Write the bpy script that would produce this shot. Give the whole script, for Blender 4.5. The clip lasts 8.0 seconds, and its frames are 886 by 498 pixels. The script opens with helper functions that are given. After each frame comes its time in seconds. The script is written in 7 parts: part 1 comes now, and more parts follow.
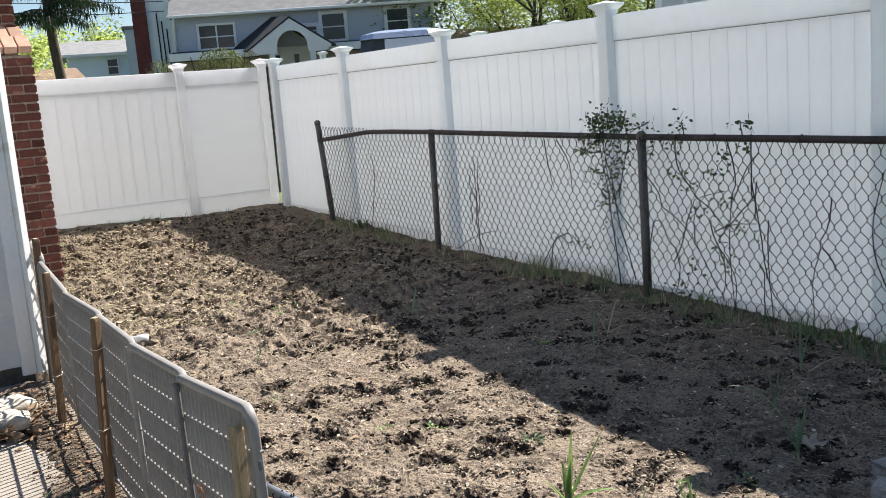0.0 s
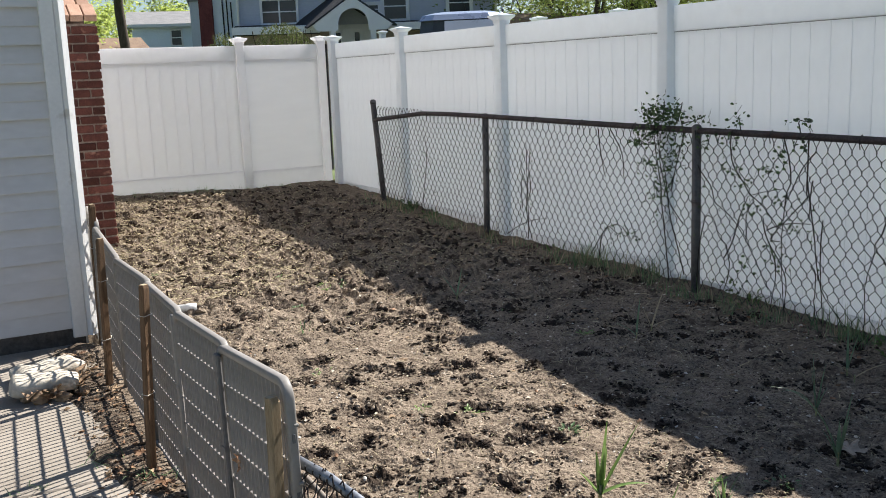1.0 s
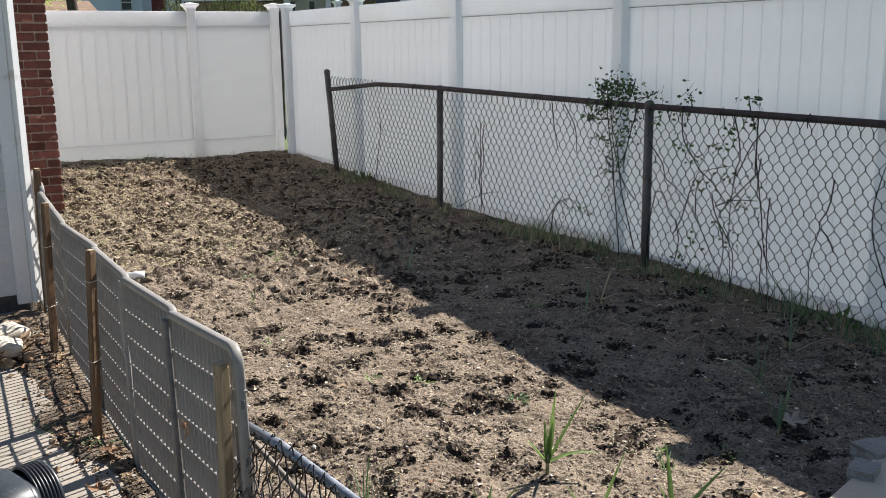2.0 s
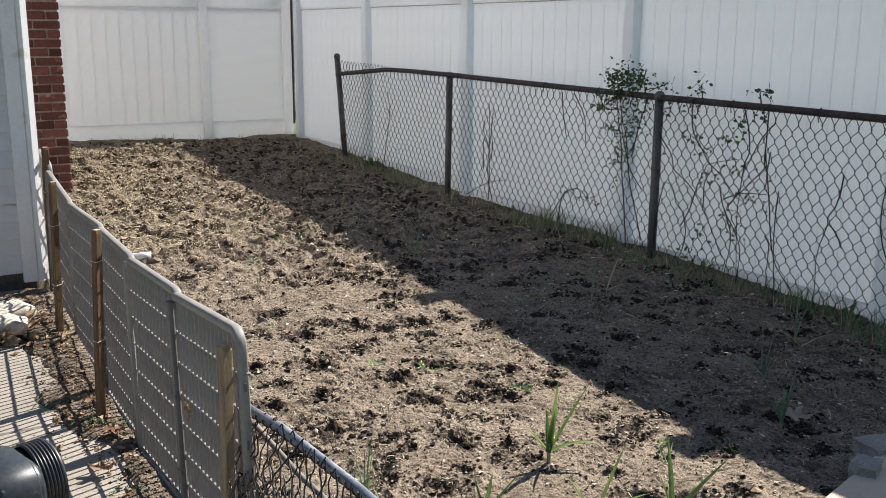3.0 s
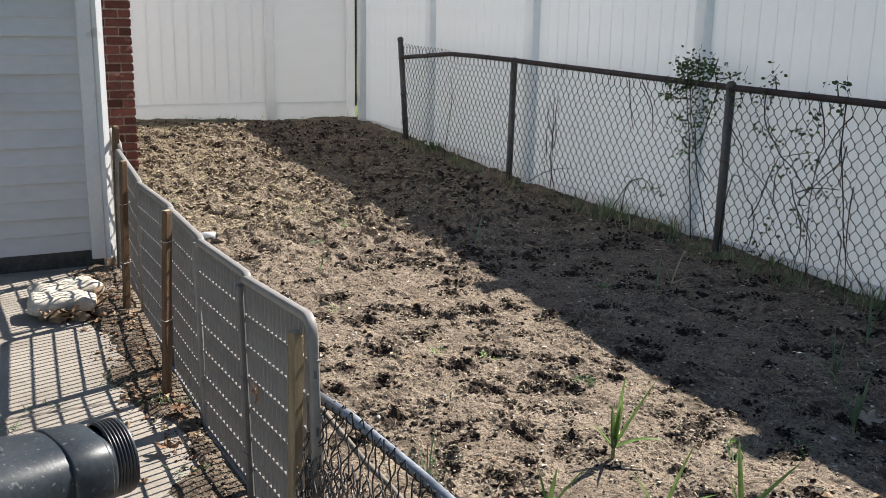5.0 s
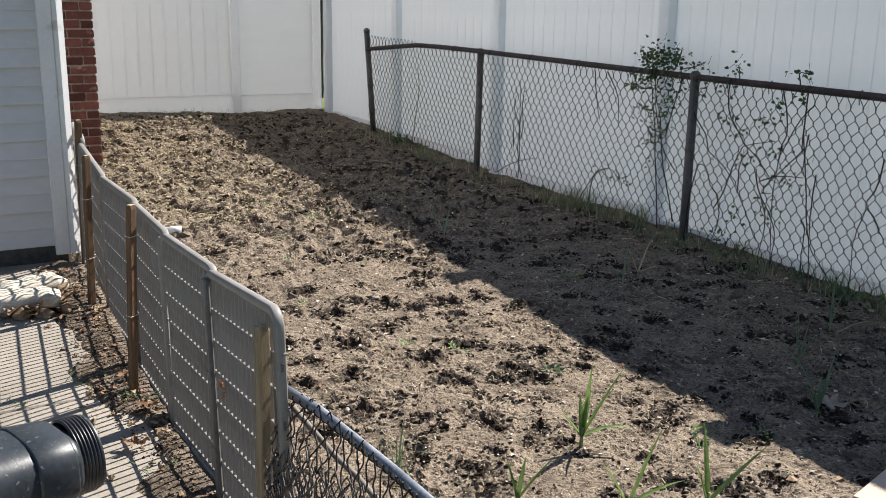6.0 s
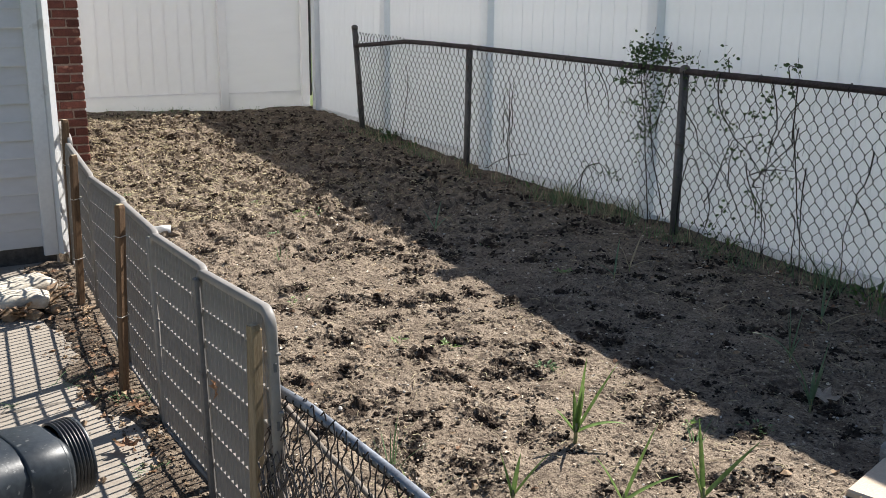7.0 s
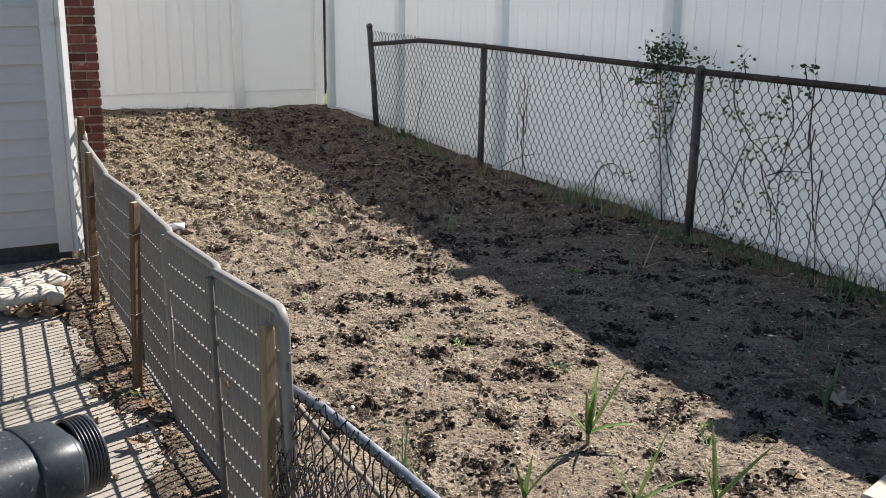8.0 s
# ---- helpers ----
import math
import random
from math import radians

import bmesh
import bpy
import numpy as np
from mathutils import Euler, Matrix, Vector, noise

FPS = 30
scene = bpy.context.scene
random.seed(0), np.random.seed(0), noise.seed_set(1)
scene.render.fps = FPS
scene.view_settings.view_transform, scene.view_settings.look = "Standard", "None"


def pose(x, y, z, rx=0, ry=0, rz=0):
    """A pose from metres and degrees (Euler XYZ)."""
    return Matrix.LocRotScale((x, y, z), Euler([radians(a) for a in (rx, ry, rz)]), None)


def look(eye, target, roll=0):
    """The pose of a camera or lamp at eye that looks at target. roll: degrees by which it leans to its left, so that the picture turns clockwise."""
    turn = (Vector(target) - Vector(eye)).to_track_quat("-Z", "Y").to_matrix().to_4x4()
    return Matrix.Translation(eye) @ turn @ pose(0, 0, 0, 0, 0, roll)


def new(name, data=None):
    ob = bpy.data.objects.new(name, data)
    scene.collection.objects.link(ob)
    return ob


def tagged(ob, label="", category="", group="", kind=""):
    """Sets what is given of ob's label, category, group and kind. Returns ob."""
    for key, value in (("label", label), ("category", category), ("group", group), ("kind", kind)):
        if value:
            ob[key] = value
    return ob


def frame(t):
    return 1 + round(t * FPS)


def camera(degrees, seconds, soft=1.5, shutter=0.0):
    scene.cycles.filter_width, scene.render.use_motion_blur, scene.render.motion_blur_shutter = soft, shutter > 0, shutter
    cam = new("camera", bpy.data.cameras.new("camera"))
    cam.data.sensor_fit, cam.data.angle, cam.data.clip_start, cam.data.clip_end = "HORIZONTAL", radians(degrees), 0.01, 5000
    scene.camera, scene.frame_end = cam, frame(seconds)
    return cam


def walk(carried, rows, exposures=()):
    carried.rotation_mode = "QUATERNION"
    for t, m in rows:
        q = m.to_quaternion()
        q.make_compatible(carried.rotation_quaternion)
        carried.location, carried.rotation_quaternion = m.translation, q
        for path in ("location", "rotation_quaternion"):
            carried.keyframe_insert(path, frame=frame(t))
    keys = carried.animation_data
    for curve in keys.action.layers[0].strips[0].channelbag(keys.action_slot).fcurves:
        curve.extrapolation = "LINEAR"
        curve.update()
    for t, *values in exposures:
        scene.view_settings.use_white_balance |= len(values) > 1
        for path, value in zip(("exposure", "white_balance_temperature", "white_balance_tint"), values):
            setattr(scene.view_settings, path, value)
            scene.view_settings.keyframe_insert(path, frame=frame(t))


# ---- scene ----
cam = camera(49.2, 8.0, soft=0.8)
PATH = [
    (0, (-4.473, -4.721, 1.505), (-3.444, -3.038, 1.172), -4.5),
    (0.3, (-4.475, -4.72, 1.523), (-3.54, -2.978, 1.223), -3.9),
    (0.5, (-4.477, -4.73, 1.52), (-3.633, -2.942, 1.219), -3.7),
    (0.7, (-4.465, -4.736, 1.524), (-3.605, -2.958, 1.203), -3.0),
    (1, (-4.457, -4.74, 1.509), (-3.523, -3.009, 1.148), -2.2),
    (1.5, (-4.455, -4.74, 1.501), (-3.469, -3.045, 1.109), -1.3),
    (2, (-4.458, -4.741, 1.492), (-3.445, -3.067, 1.076), -0.8),
    (2.2, (-4.458, -4.738, 1.492), (-3.451, -3.063, 1.067), -0.6),
    (3.3, (-4.45, -4.738, 1.49), (-3.45, -3.064, 1.046), 0.5),
    (3.5, (-4.455, -4.737, 1.485), (-3.455, -3.063, 1.04), 0.6),
    (4, (-4.46, -4.717, 1.486), (-3.528, -3.008, 1.026), 0.3),
    (4.5, (-4.473, -4.696, 1.496), (-3.57, -2.975, 1.025), 0.6),
    (4.7, (-4.48, -4.679, 1.498), (-3.59, -2.951, 1.026), 1.0),
    (5.8, (-4.476, -4.689, 1.503), (-3.532, -2.996, 1.013), 1.2),
    (6, (-4.472, -4.686, 1.5), (-3.521, -2.997, 1.009), 0.9),
    (6.5, (-4.47, -4.673, 1.497), (-3.501, -2.995, 1.001), 0.4),
    (7, (-4.471, -4.667, 1.498), (-3.502, -2.99, 1.0), 0.5),
    (7.5, (-4.471, -4.659, 1.498), (-3.522, -2.971, 0.998), 0.7),
    (8, (-4.468, -4.661, 1.501), (-3.523, -2.971, 1.0), 0.7),
]
walk(cam, [(t, look(eye, target, roll)) for t, eye, target, roll in PATH],
     exposures=[(0, 1.33), (0.3, 1.21), (0.6, 1.13), (1.0, 1.10), (2.0, 1.05), (8, 1.02)])

# ---- light ----
SUN = Vector((1.0, 0.31, 1.0)).normalized()
world = bpy.data.worlds.new("sky")
scene.world = world
world.use_nodes = True
sky = world.node_tree.nodes.new("ShaderNodeTexSky")
sky.sky_type, sky.sun_disc = "NISHITA", False
sky.sun_elevation, sky.sun_rotation = math.asin(SUN.z), math.atan2(SUN.x, SUN.y)
sky.altitude, sky.air_density, sky.dust_density, sky.ozone_density = 20, 1.0, 0.6, 4.0
world.node_tree.links.new(sky.outputs[0], world.node_tree.nodes["Background"].inputs[0])
world.node_tree.nodes["Background"].inputs[1].default_value = 0.054
sun_data = bpy.data.lights.new("sun", "SUN")
sun_data.energy, sun_data.angle, sun_data.color = 5.0, radians(0.55), (1.0, 0.957, 0.9)
sun = new("sun", sun_data)
sun.matrix_world = look(SUN * 40, (0, 0, 0))


# ---- materials ----
def mat(name, c1, c2, scale=8.0, rough=0.7, bump=0.15, fine=60.0, metal=0.0, spec=0.3, spots=None, island=0.0, rand=0.0,
        thin=0.0, stretch=(1, 1, 1), bump_scale=None, spot_scale=3.0, spot_cut=(0.58, 0.68), dist=0.02):
    """A surface with two colours mixed by coarse and fine noise, stains, bump and wear in its gloss."""
    m = bpy.data.materials.new(name)
    m.use_nodes = True
    nt = m.node_tree
    nd, ln = nt.nodes, nt.links.new
    bsdf = nd["Principled BSDF"]
    tex = nd.new("ShaderNodeTexCoord")
    mp = nd.new("ShaderNodeMapping")
    mp.inputs["Scale"].default_value = stretch
    ln(tex.outputs["Object"], mp.inputs["Vector"])
    if rand:
        oi = nd.new("ShaderNodeObjectInfo")
        mul = nd.new("ShaderNodeMath")
        mul.operation = "MULTIPLY"
        mul.inputs[1].default_value = 57.0
        ln(oi.outputs["Random"], mul.inputs[0])
        ln(mul.outputs[0], mp.inputs["Location"])
    n1, n2 = nd.new("ShaderNodeTexNoise"), nd.new("ShaderNodeTexNoise")
    n1.inputs["Scale"].default_value, n1.inputs["Detail"].default_value = scale, 6
    n2.inputs["Scale"].default_value, n2.inputs["Detail"].default_value = fine, 4
    ln(mp.outputs[0], n1.inputs["Vector"])
    ln(mp.outputs[0], n2.inputs["Vector"])
    mix = nd.new("ShaderNodeMath")
    mix.operation = "MULTIPLY_ADD"
    mix.inputs[1].default_value = 0.45
    ln(n2.outputs[0], mix.inputs[0])
    half = nd.new("ShaderNodeMath")
    half.operation = "MULTIPLY"
    half.inputs[1].default_value = 0.55
    ln(n1.outputs[0], half.inputs[0])
    ln(half.outputs[0], mix.inputs[2])
    ramp = nd.new("ShaderNodeValToRGB")
    ramp.color_ramp.elements[0].position, ramp.color_ramp.elements[1].position = 0.36, 0.64
    ramp.color_ramp.elements[0].color, ramp.color_ramp.elements[1].color = (*c1, 1), (*c2, 1)
    ln(mix.outputs[0], ramp.inputs[0])
    out = ramp.outputs[0]
    if spots:
        n3, r3, m3 = nd.new("ShaderNodeTexNoise"), nd.new("ShaderNodeValToRGB"), nd.new("ShaderNodeMix")
        n3.inputs["Scale"].default_value, n3.inputs["Detail"].default_value = spot_scale, 5
        ln(mp.outputs[0], n3.inputs["Vector"])
        r3.color_ramp.elements[0].position, r3.color_ramp.elements[1].position = spot_cut
        ln(n3.outputs[0], r3.inputs[0])
        m3.data_type = "RGBA"
        ln(r3.outputs[0], m3.inputs["Factor"])
        ln(out, m3.inputs["A"])
        m3.inputs["B"].default_value = (*spots, 1)
        out = m3.outputs["Result"]
    for amount, kind in ((island, "island"), (rand, "object")):
        if not amount:
            continue
        hs = nd.new("ShaderNodeHueSaturation")
        rg = nd.new("ShaderNodeMapRange")
        rg.inputs["To Min"].default_value, rg.inputs["To Max"].default_value = 1 - amount, 1 + amount
        src = nd.new("ShaderNodeNewGeometry").outputs["Random Per Island"] if kind == "island" else nd.new("ShaderNodeObjectInfo").outputs["Random"]
        ln(src, rg.inputs[0])
        ln(rg.outputs[0], hs.inputs["Value"])
        ln(out, hs.inputs["Color"])
        out = hs.outputs[0]
    ln(out, bsdf.inputs["Base Color"])
    rr = nd.new("ShaderNodeMapRange")
    rr.inputs["To Min"].default_value, rr.inputs["To Max"].default_value = max(0.05, rough - 0.12), min(1.0, rough + 0.12)
    ln(n1.outputs[0], rr.inputs[0])
    ln(rr.outputs[0], bsdf.inputs["Roughness"])
    bsdf.inputs["Metallic"].default_value = metal
    bsdf.inputs["Specular IOR Level"].default_value = spec
    if bump:
        b = nd.new("ShaderNodeBump")
        b.inputs["Strength"].default_value, b.inputs["Distance"].default_value = bump, dist
        ln(mix.outputs[0], b.inputs["Height"])
        ln(b.outputs[0], bsdf.inputs["Normal"])
    if thin:
        tr, ms = nd.new("ShaderNodeBsdfTranslucent"), nd.new("ShaderNodeMixShader")
        ln(out, tr.inputs["Color"])
        ms.inputs[0].default_value = thin
        ln(bsdf.outputs[0], ms.inputs[1])
        ln(tr.outputs[0], ms.inputs[2])
        ln(ms.outputs[0], nd["Material Output"].inputs[0])
    return m


def soil_mat():
    """Dry sandy soil with dark, freshly turned moist patches (attribute "turned") and a coarse grit."""
    m = mat("soil", (0.168, 0.131, 0.096), (0.352, 0.284, 0.213), scale=7, fine=70, rough=0.95, bump=0.0, spec=0.1)
    nt = m.node_tree
    nd, ln = nt.nodes, nt.links.new
    bsdf = nd["Principled BSDF"]
    base = bsdf.inputs["Base Color"].links[0].from_socket
    tex = nd.new("ShaderNodeTexCoord")

    def noise_node(kind, scale, detail=0):
        t = nd.new(kind)
        t.inputs["Scale"].default_value = scale
        if detail:
            t.inputs["Detail"].default_value = detail
        ln(tex.outputs["Object"], t.inputs["Vector"])
        return t

    def blend(fac, a, b):
        x = nd.new("ShaderNodeMix")
        x.data_type = "RGBA"
        ln(fac, x.inputs["Factor"])
        ln(a, x.inputs["A"])
        x.inputs["B"].default_value = b
        return x.outputs["Result"]

    def ramp(src, lo, hi, top=1.0):
        r = nd.new("ShaderNodeMapRange")
        r.inputs["From Min"].default_value, r.inputs["From Max"].default_value = lo, hi
        r.inputs["To Max"].default_value = top
        ln(src, r.inputs[0])
        return r.outputs[0]

    at = nd.new("ShaderNodeAttribute")
    at.attribute_name = "turned"
    out = blend(at.outputs["Fac"], base, (0.028, 0.020, 0.015, 1))
    grit, crumbs, chips = noise_node("ShaderNodeTexNoise", 210, 3), noise_node("ShaderNodeTexNoise", 62, 8), noise_node("ShaderNodeTexVoronoi", 95)
    out = blend(ramp(grit.outputs[0], 0.50, 0.40, 0.8), out, (0.085, 0.06, 0.044, 1))
    out = blend(ramp(crumbs.outputs[0], 0.475, 0.37, 0.85), out, (0.07, 0.05, 0.037, 1))
    out = blend(ramp(chips.outputs["Distance"], 0.19, 0.10, 0.75), out, (0.40, 0.34, 0.265, 1))
    ln(out, bsdf.inputs["Base Color"])
    h1, h2 = nd.new("ShaderNodeMath"), nd.new("ShaderNodeMath")
    h1.operation = h2.operation = "MULTIPLY_ADD"
    h1.inputs[1].default_value, h2.inputs[1].default_value = 1.0, 0.3
    clod = noise_node("ShaderNodeTexNoise", 25, 5)
    ln(crumbs.outputs[0], h1.inputs[0])
    ln(clod.outputs[0], h1.inputs[2])
    ln(grit.outputs[0], h2.inputs[0])
    ln(h1.outputs[0], h2.inputs[2])
    bp = nd.new("ShaderNodeBump")
    bp.inputs["Strength"].default_value, bp.inputs["Distance"].default_value = 0.8, 0.014
    ln(h2.outputs[0], bp.inputs["Height"])
    ln(bp.outputs[0], bsdf.inputs["Normal"])
    return m


M_SOIL = soil_mat()
M_CLOD = mat("clod", (0.125, 0.098, 0.072), (0.345, 0.277, 0.206), scale=20, fine=120, rough=0.95, bump=0.7, spec=0.1, island=0.35)
M_MOIST = mat("moist_soil", (0.014, 0.010, 0.008), (0.062, 0.045, 0.033), scale=16, fine=110, rough=0.95, bump=0.8, spec=0.1, island=0.45)
M_FLAKE = mat("soil_flake", (0.25, 0.2, 0.145), (0.5, 0.43, 0.33), scale=30, rough=0.9, bump=0.1, island=0.35)
M_STRAW = mat("straw", (0.25, 0.205, 0.12), (0.46, 0.40, 0.25), scale=30, rough=0.8, bump=0.05, island=0.4, thin=0.15)
M_PEBBLE = mat("pebble", (0.4, 0.37, 0.33), (0.62, 0.58, 0.52), scale=40, rough=0.7, island=0.35)
M_DEADLEAF = mat("dead_leaf", (0.16, 0.08, 0.045), (0.31, 0.19, 0.11), scale=25, rough=0.75, island=0.35, thin=0.2)
M_TANLEAF = mat("tan_leaf", (0.2, 0.135, 0.08), (0.42, 0.30, 0.19), scale=25, rough=0.8, island=0.4, thin=0.2)
M_BROAD = mat("broad_leaf", (0.05, 0.09, 0.025), (0.12, 0.18, 0.055), scale=14, rough=0.5, bump=0.03, island=0.3, thin=0.3)
M_PALELEAF = mat("pale_leaf", (0.3, 0.24, 0.185), (0.46, 0.385, 0.31), scale=25, rough=0.8, island=0.2, thin=0.15)
M_BLEACHED = mat("bleached_scrap", (0.36, 0.30, 0.225), (0.66, 0.59, 0.49), scale=25, rough=0.8, island=0.35, thin=0.1)
M_GRASS = mat("grass_blade", (0.085, 0.155, 0.065), (0.2, 0.3, 0.145), scale=20, rough=0.55, bump=0, island=0.4, thin=0.42)
M_DRYGRASS = mat("dry_grass", (0.28, 0.22, 0.135), (0.5, 0.42, 0.28), scale=20, rough=0.8, bump=0, island=0.4, thin=0.25)
M_GARLIC = mat("garlic_leaf", (0.12, 0.205, 0.05), (0.25, 0.36, 0.11), scale=14, rough=0.42, bump=0.03, island=0.15, thin=0.3, spec=0.5)
# garlic leaf for shaded plants, with the shade's blue-grey in its colour
M_GARLIC_SHADED = mat("shaded_garlic_leaf", (0.10, 0.165, 0.095), (0.2, 0.285, 0.17), scale=14, rough=0.5, bump=0.03, island=0.25, thin=0.3)
M_STALK = mat("plant_stalk", (0.2, 0.24, 0.1), (0.42, 0.36, 0.2), scale=30, rough=0.6, thin=0.15)
M_VINELEAF = mat("vine_leaf", (0.025, 0.055, 0.015), (0.07, 0.12, 0.03), scale=20, rough=0.45, bump=0.05, island=0.4, thin=0.25, spec=0.5)
M_VINESTEM = mat("vine_stem", (0.018, 0.015, 0.014), (0.045, 0.036, 0.03), scale=60, rough=0.85)
M_VINYL = mat("white_vinyl", (0.805, 0.83, 0.855), (0.855, 0.88, 0.905), scale=1.2, fine=14, rough=0.34, bump=0.012, spec=0.6, thin=0.28,
              spots=(0.72, 0.71, 0.69), spot_scale=1.6, spot_cut=(0.55, 0.85))
# lit copy of the vinyl: whiter and more translucent to brighten the north fence
M_VINYL_LIT = mat("lit_white_vinyl", (0.845, 0.835, 0.845), (0.89, 0.88, 0.89), scale=1.2, fine=14, rough=0.42, bump=0.012, spec=0.45, thin=0.56,
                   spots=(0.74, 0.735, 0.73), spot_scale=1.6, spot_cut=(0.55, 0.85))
M_POST = mat("white_vinyl_post", (0.795, 0.83, 0.86), (0.845, 0.88, 0.91), scale=1.2, fine=14, rough=0.34, bump=0.012, spec=0.6, thin=0.24)
M_RAIL_SHADE = mat("rail_shade_grey", (0.2, 0.21, 0.22), (0.27, 0.28, 0.29), scale=5, rough=0.6, bump=0)
M_GALV = mat("weathered_steel", (0.085, 0.08, 0.082), (0.16, 0.152, 0.15), scale=14, fine=90, rough=0.6, bump=0.12, metal=0.55, spots=(0.11, 0.07, 0.05), spot_scale=6)
M_RAIL = mat("rusty_rail", (0.036, 0.03, 0.031), (0.085, 0.07, 0.07), scale=12, fine=90, rough=0.7, bump=0.2, metal=0.4, spots=(0.065, 0.042, 0.036), spot_scale=9)
M_WIRE = mat("fence_wire", (0.014, 0.016, 0.017), (0.034, 0.037, 0.038), scale=20, rough=0.6, metal=0.15, bump=0)
M_TUBE = mat("galvanised_tube", (0.16, 0.175, 0.2), (0.32, 0.34, 0.37), scale=18, fine=110, rough=0.45, bump=0.08, metal=0.6)
M_BLACKWIRE = mat("black_netting", (0.02, 0.018, 0.016), (0.06, 0.05, 0.045), scale=30, rough=0.7, metal=0.2, bump=0)
M_OLDWIRE = mat("weathered_netting", (0.05, 0.042, 0.036), (0.2, 0.17, 0.15), scale=12, rough=0.6, metal=0.3, bump=0)
M_OLDROD = mat("weathered_rod", (0.16, 0.135, 0.11), (0.27, 0.235, 0.2), scale=16, fine=90, rough=0.8, bump=0.2)
M_PANEL = mat("grey_plastic", (0.215, 0.2, 0.182), (0.285, 0.267, 0.244), scale=4, fine=40, rough=0.5, bump=0.03, spots=(0.17, 0.17, 0.16), spot_scale=3)
M_STAKE = mat("raw_wood", (0.11, 0.063, 0.034), (0.235, 0.145, 0.08), scale=9, fine=70, rough=0.8, bump=0.25, stretch=(9, 9, 0.7), rand=0.18)
M_STAKE_PALE = mat("pale_wood", (0.2, 0.145, 0.083), (0.37, 0.285, 0.18), scale=9, fine=70, rough=0.8, bump=0.25, stretch=(9, 9, 0.7), spots=(0.2, 0.15, 0.09), spot_scale=2)
M_SAWN = mat("end_grain", (0.34, 0.26, 0.16), (0.5, 0.4, 0.27), scale=40, fine=120, rough=0.85, bump=0.2)
M_TWINE = mat("pale_wire", (0.5, 0.47, 0.4), (0.65, 0.62, 0.55), scale=40, rough=0.6)
M_SIDING = mat("painted_siding", (0.56, 0.555, 0.55), (0.63, 0.625, 0.62), scale=2.2, fine=30, rough=0.55, bump=0.03, rand=0.03, stretch=(0.4, 1, 1),
               spots=(0.52, 0.51, 0.47), spot_scale=2.6, spot_cut=(0.6, 0.8))
M_TRIM = mat("painted_trim", (0.7, 0.7, 0.69), (0.78, 0.78, 0.77), scale=3, fine=50, rough=0.5, bump=0.04, spots=(0.55, 0.53, 0.49), spot_scale=7, spot_cut=(0.66, 0.74))
M_DARK = mat("dark_foundation", (0.05, 0.045, 0.04), (0.11, 0.1, 0.09), scale=10, rough=0.9, bump=0.3)
M_GLASS = mat("window_glass", (0.03, 0.035, 0.04), (0.05, 0.055, 0.06), scale=2, rough=0.1, bump=0, spec=0.4)
M_BLIND = mat("blind_slat", (0.62, 0.6, 0.56), (0.7, 0.68, 0.64), scale=6, rough=0.6)
M_BRICK = mat("red_brick", (0.068, 0.027, 0.022), (0.14, 0.053, 0.041), scale=14, fine=110, rough=0.9, bump=0.35, spec=0.15, rand=0.4,
              spots=(0.36, 0.2, 0.15), spot_scale=9, spot_cut=(0.62, 0.75))
# shoulder brick: the sun on its slope is put into the paler colour
M_BRICK_SUNLIT = mat("sunlit_brick", (0.34, 0.21, 0.15), (0.44, 0.29, 0.22), scale=14, fine=110, rough=0.9, bump=0.35, spec=0.15, rand=0.2)
M_MORTAR = mat("mortar", (0.17, 0.125, 0.1), (0.29, 0.23, 0.19), scale=25, fine=140, rough=0.95, bump=0.4)
M_PANEL_SHADE = mat("panel_shade_grey", (0.095, 0.092, 0.09), (0.15, 0.146, 0.142), scale=5, fine=50, rough=0.5, bump=0.05)
M_CONCRETE = mat("patio_concrete", (0.265, 0.23, 0.188), (0.365, 0.32, 0.268), scale=2.5, fine=80, rough=0.9, bump=0.2, spots=(0.22, 0.185, 0.15), spot_scale=2.2, spot_cut=(0.56, 0.72))
M_SLAB = mat("beige_paver", (0.55, 0.44, 0.33), (0.64, 0.53, 0.41), scale=6, fine=120, rough=0.9, bump=0.2)
M_STONE = mat("rough_concrete", (0.24, 0.215, 0.19), (0.4, 0.37, 0.33), scale=9, fine=90, rough=0.92, bump=0.5)
M_SACK = mat("dusty_sack", (0.46, 0.41, 0.33), (0.64, 0.59, 0.5), scale=7, fine=60, rough=0.75, bump=0.35, spots=(0.28, 0.2, 0.12), spot_scale=4, spot_cut=(0.55, 0.7))
M_SACKPAPER = mat("brown_paper", (0.19, 0.12, 0.07), (0.37, 0.26, 0.165), scale=14, fine=60, rough=0.8, bump=0.3, thin=0.1)
M_PVC = mat("white_pipe", (0.7, 0.7, 0.68), (0.78, 0.78, 0.76), scale=6, rough=0.4, bump=0.02)
M_BIN = mat("dark_moulded_plastic", (0.022, 0.027, 0.032), (0.042, 0.049, 0.056), scale=5, fine=60, rough=0.4, bump=0.04, spec=0.4,
            spots=(0.12, 0.125, 0.125), spot_scale=55, spot_cut=(0.62, 0.70))
M_BLACK = mat("black_plastic", (0.012, 0.012, 0.013), (0.03, 0.03, 0.032), scale=10, rough=0.35, bump=0.03, spec=0.5)
M_LAWN = mat("far_lawn", (0.07, 0.10, 0.03), (0.14, 0.17, 0.06), scale=1.5, fine=30, rough=0.95, bump=0.4, spots=(0.2, 0.17, 0.11), spot_scale=0.4)
M_ASPHALT = mat("street_asphalt", (0.045, 0.045, 0.047), (0.07, 0.07, 0.072), scale=4, fine=90, rough=0.9, bump=0.3)
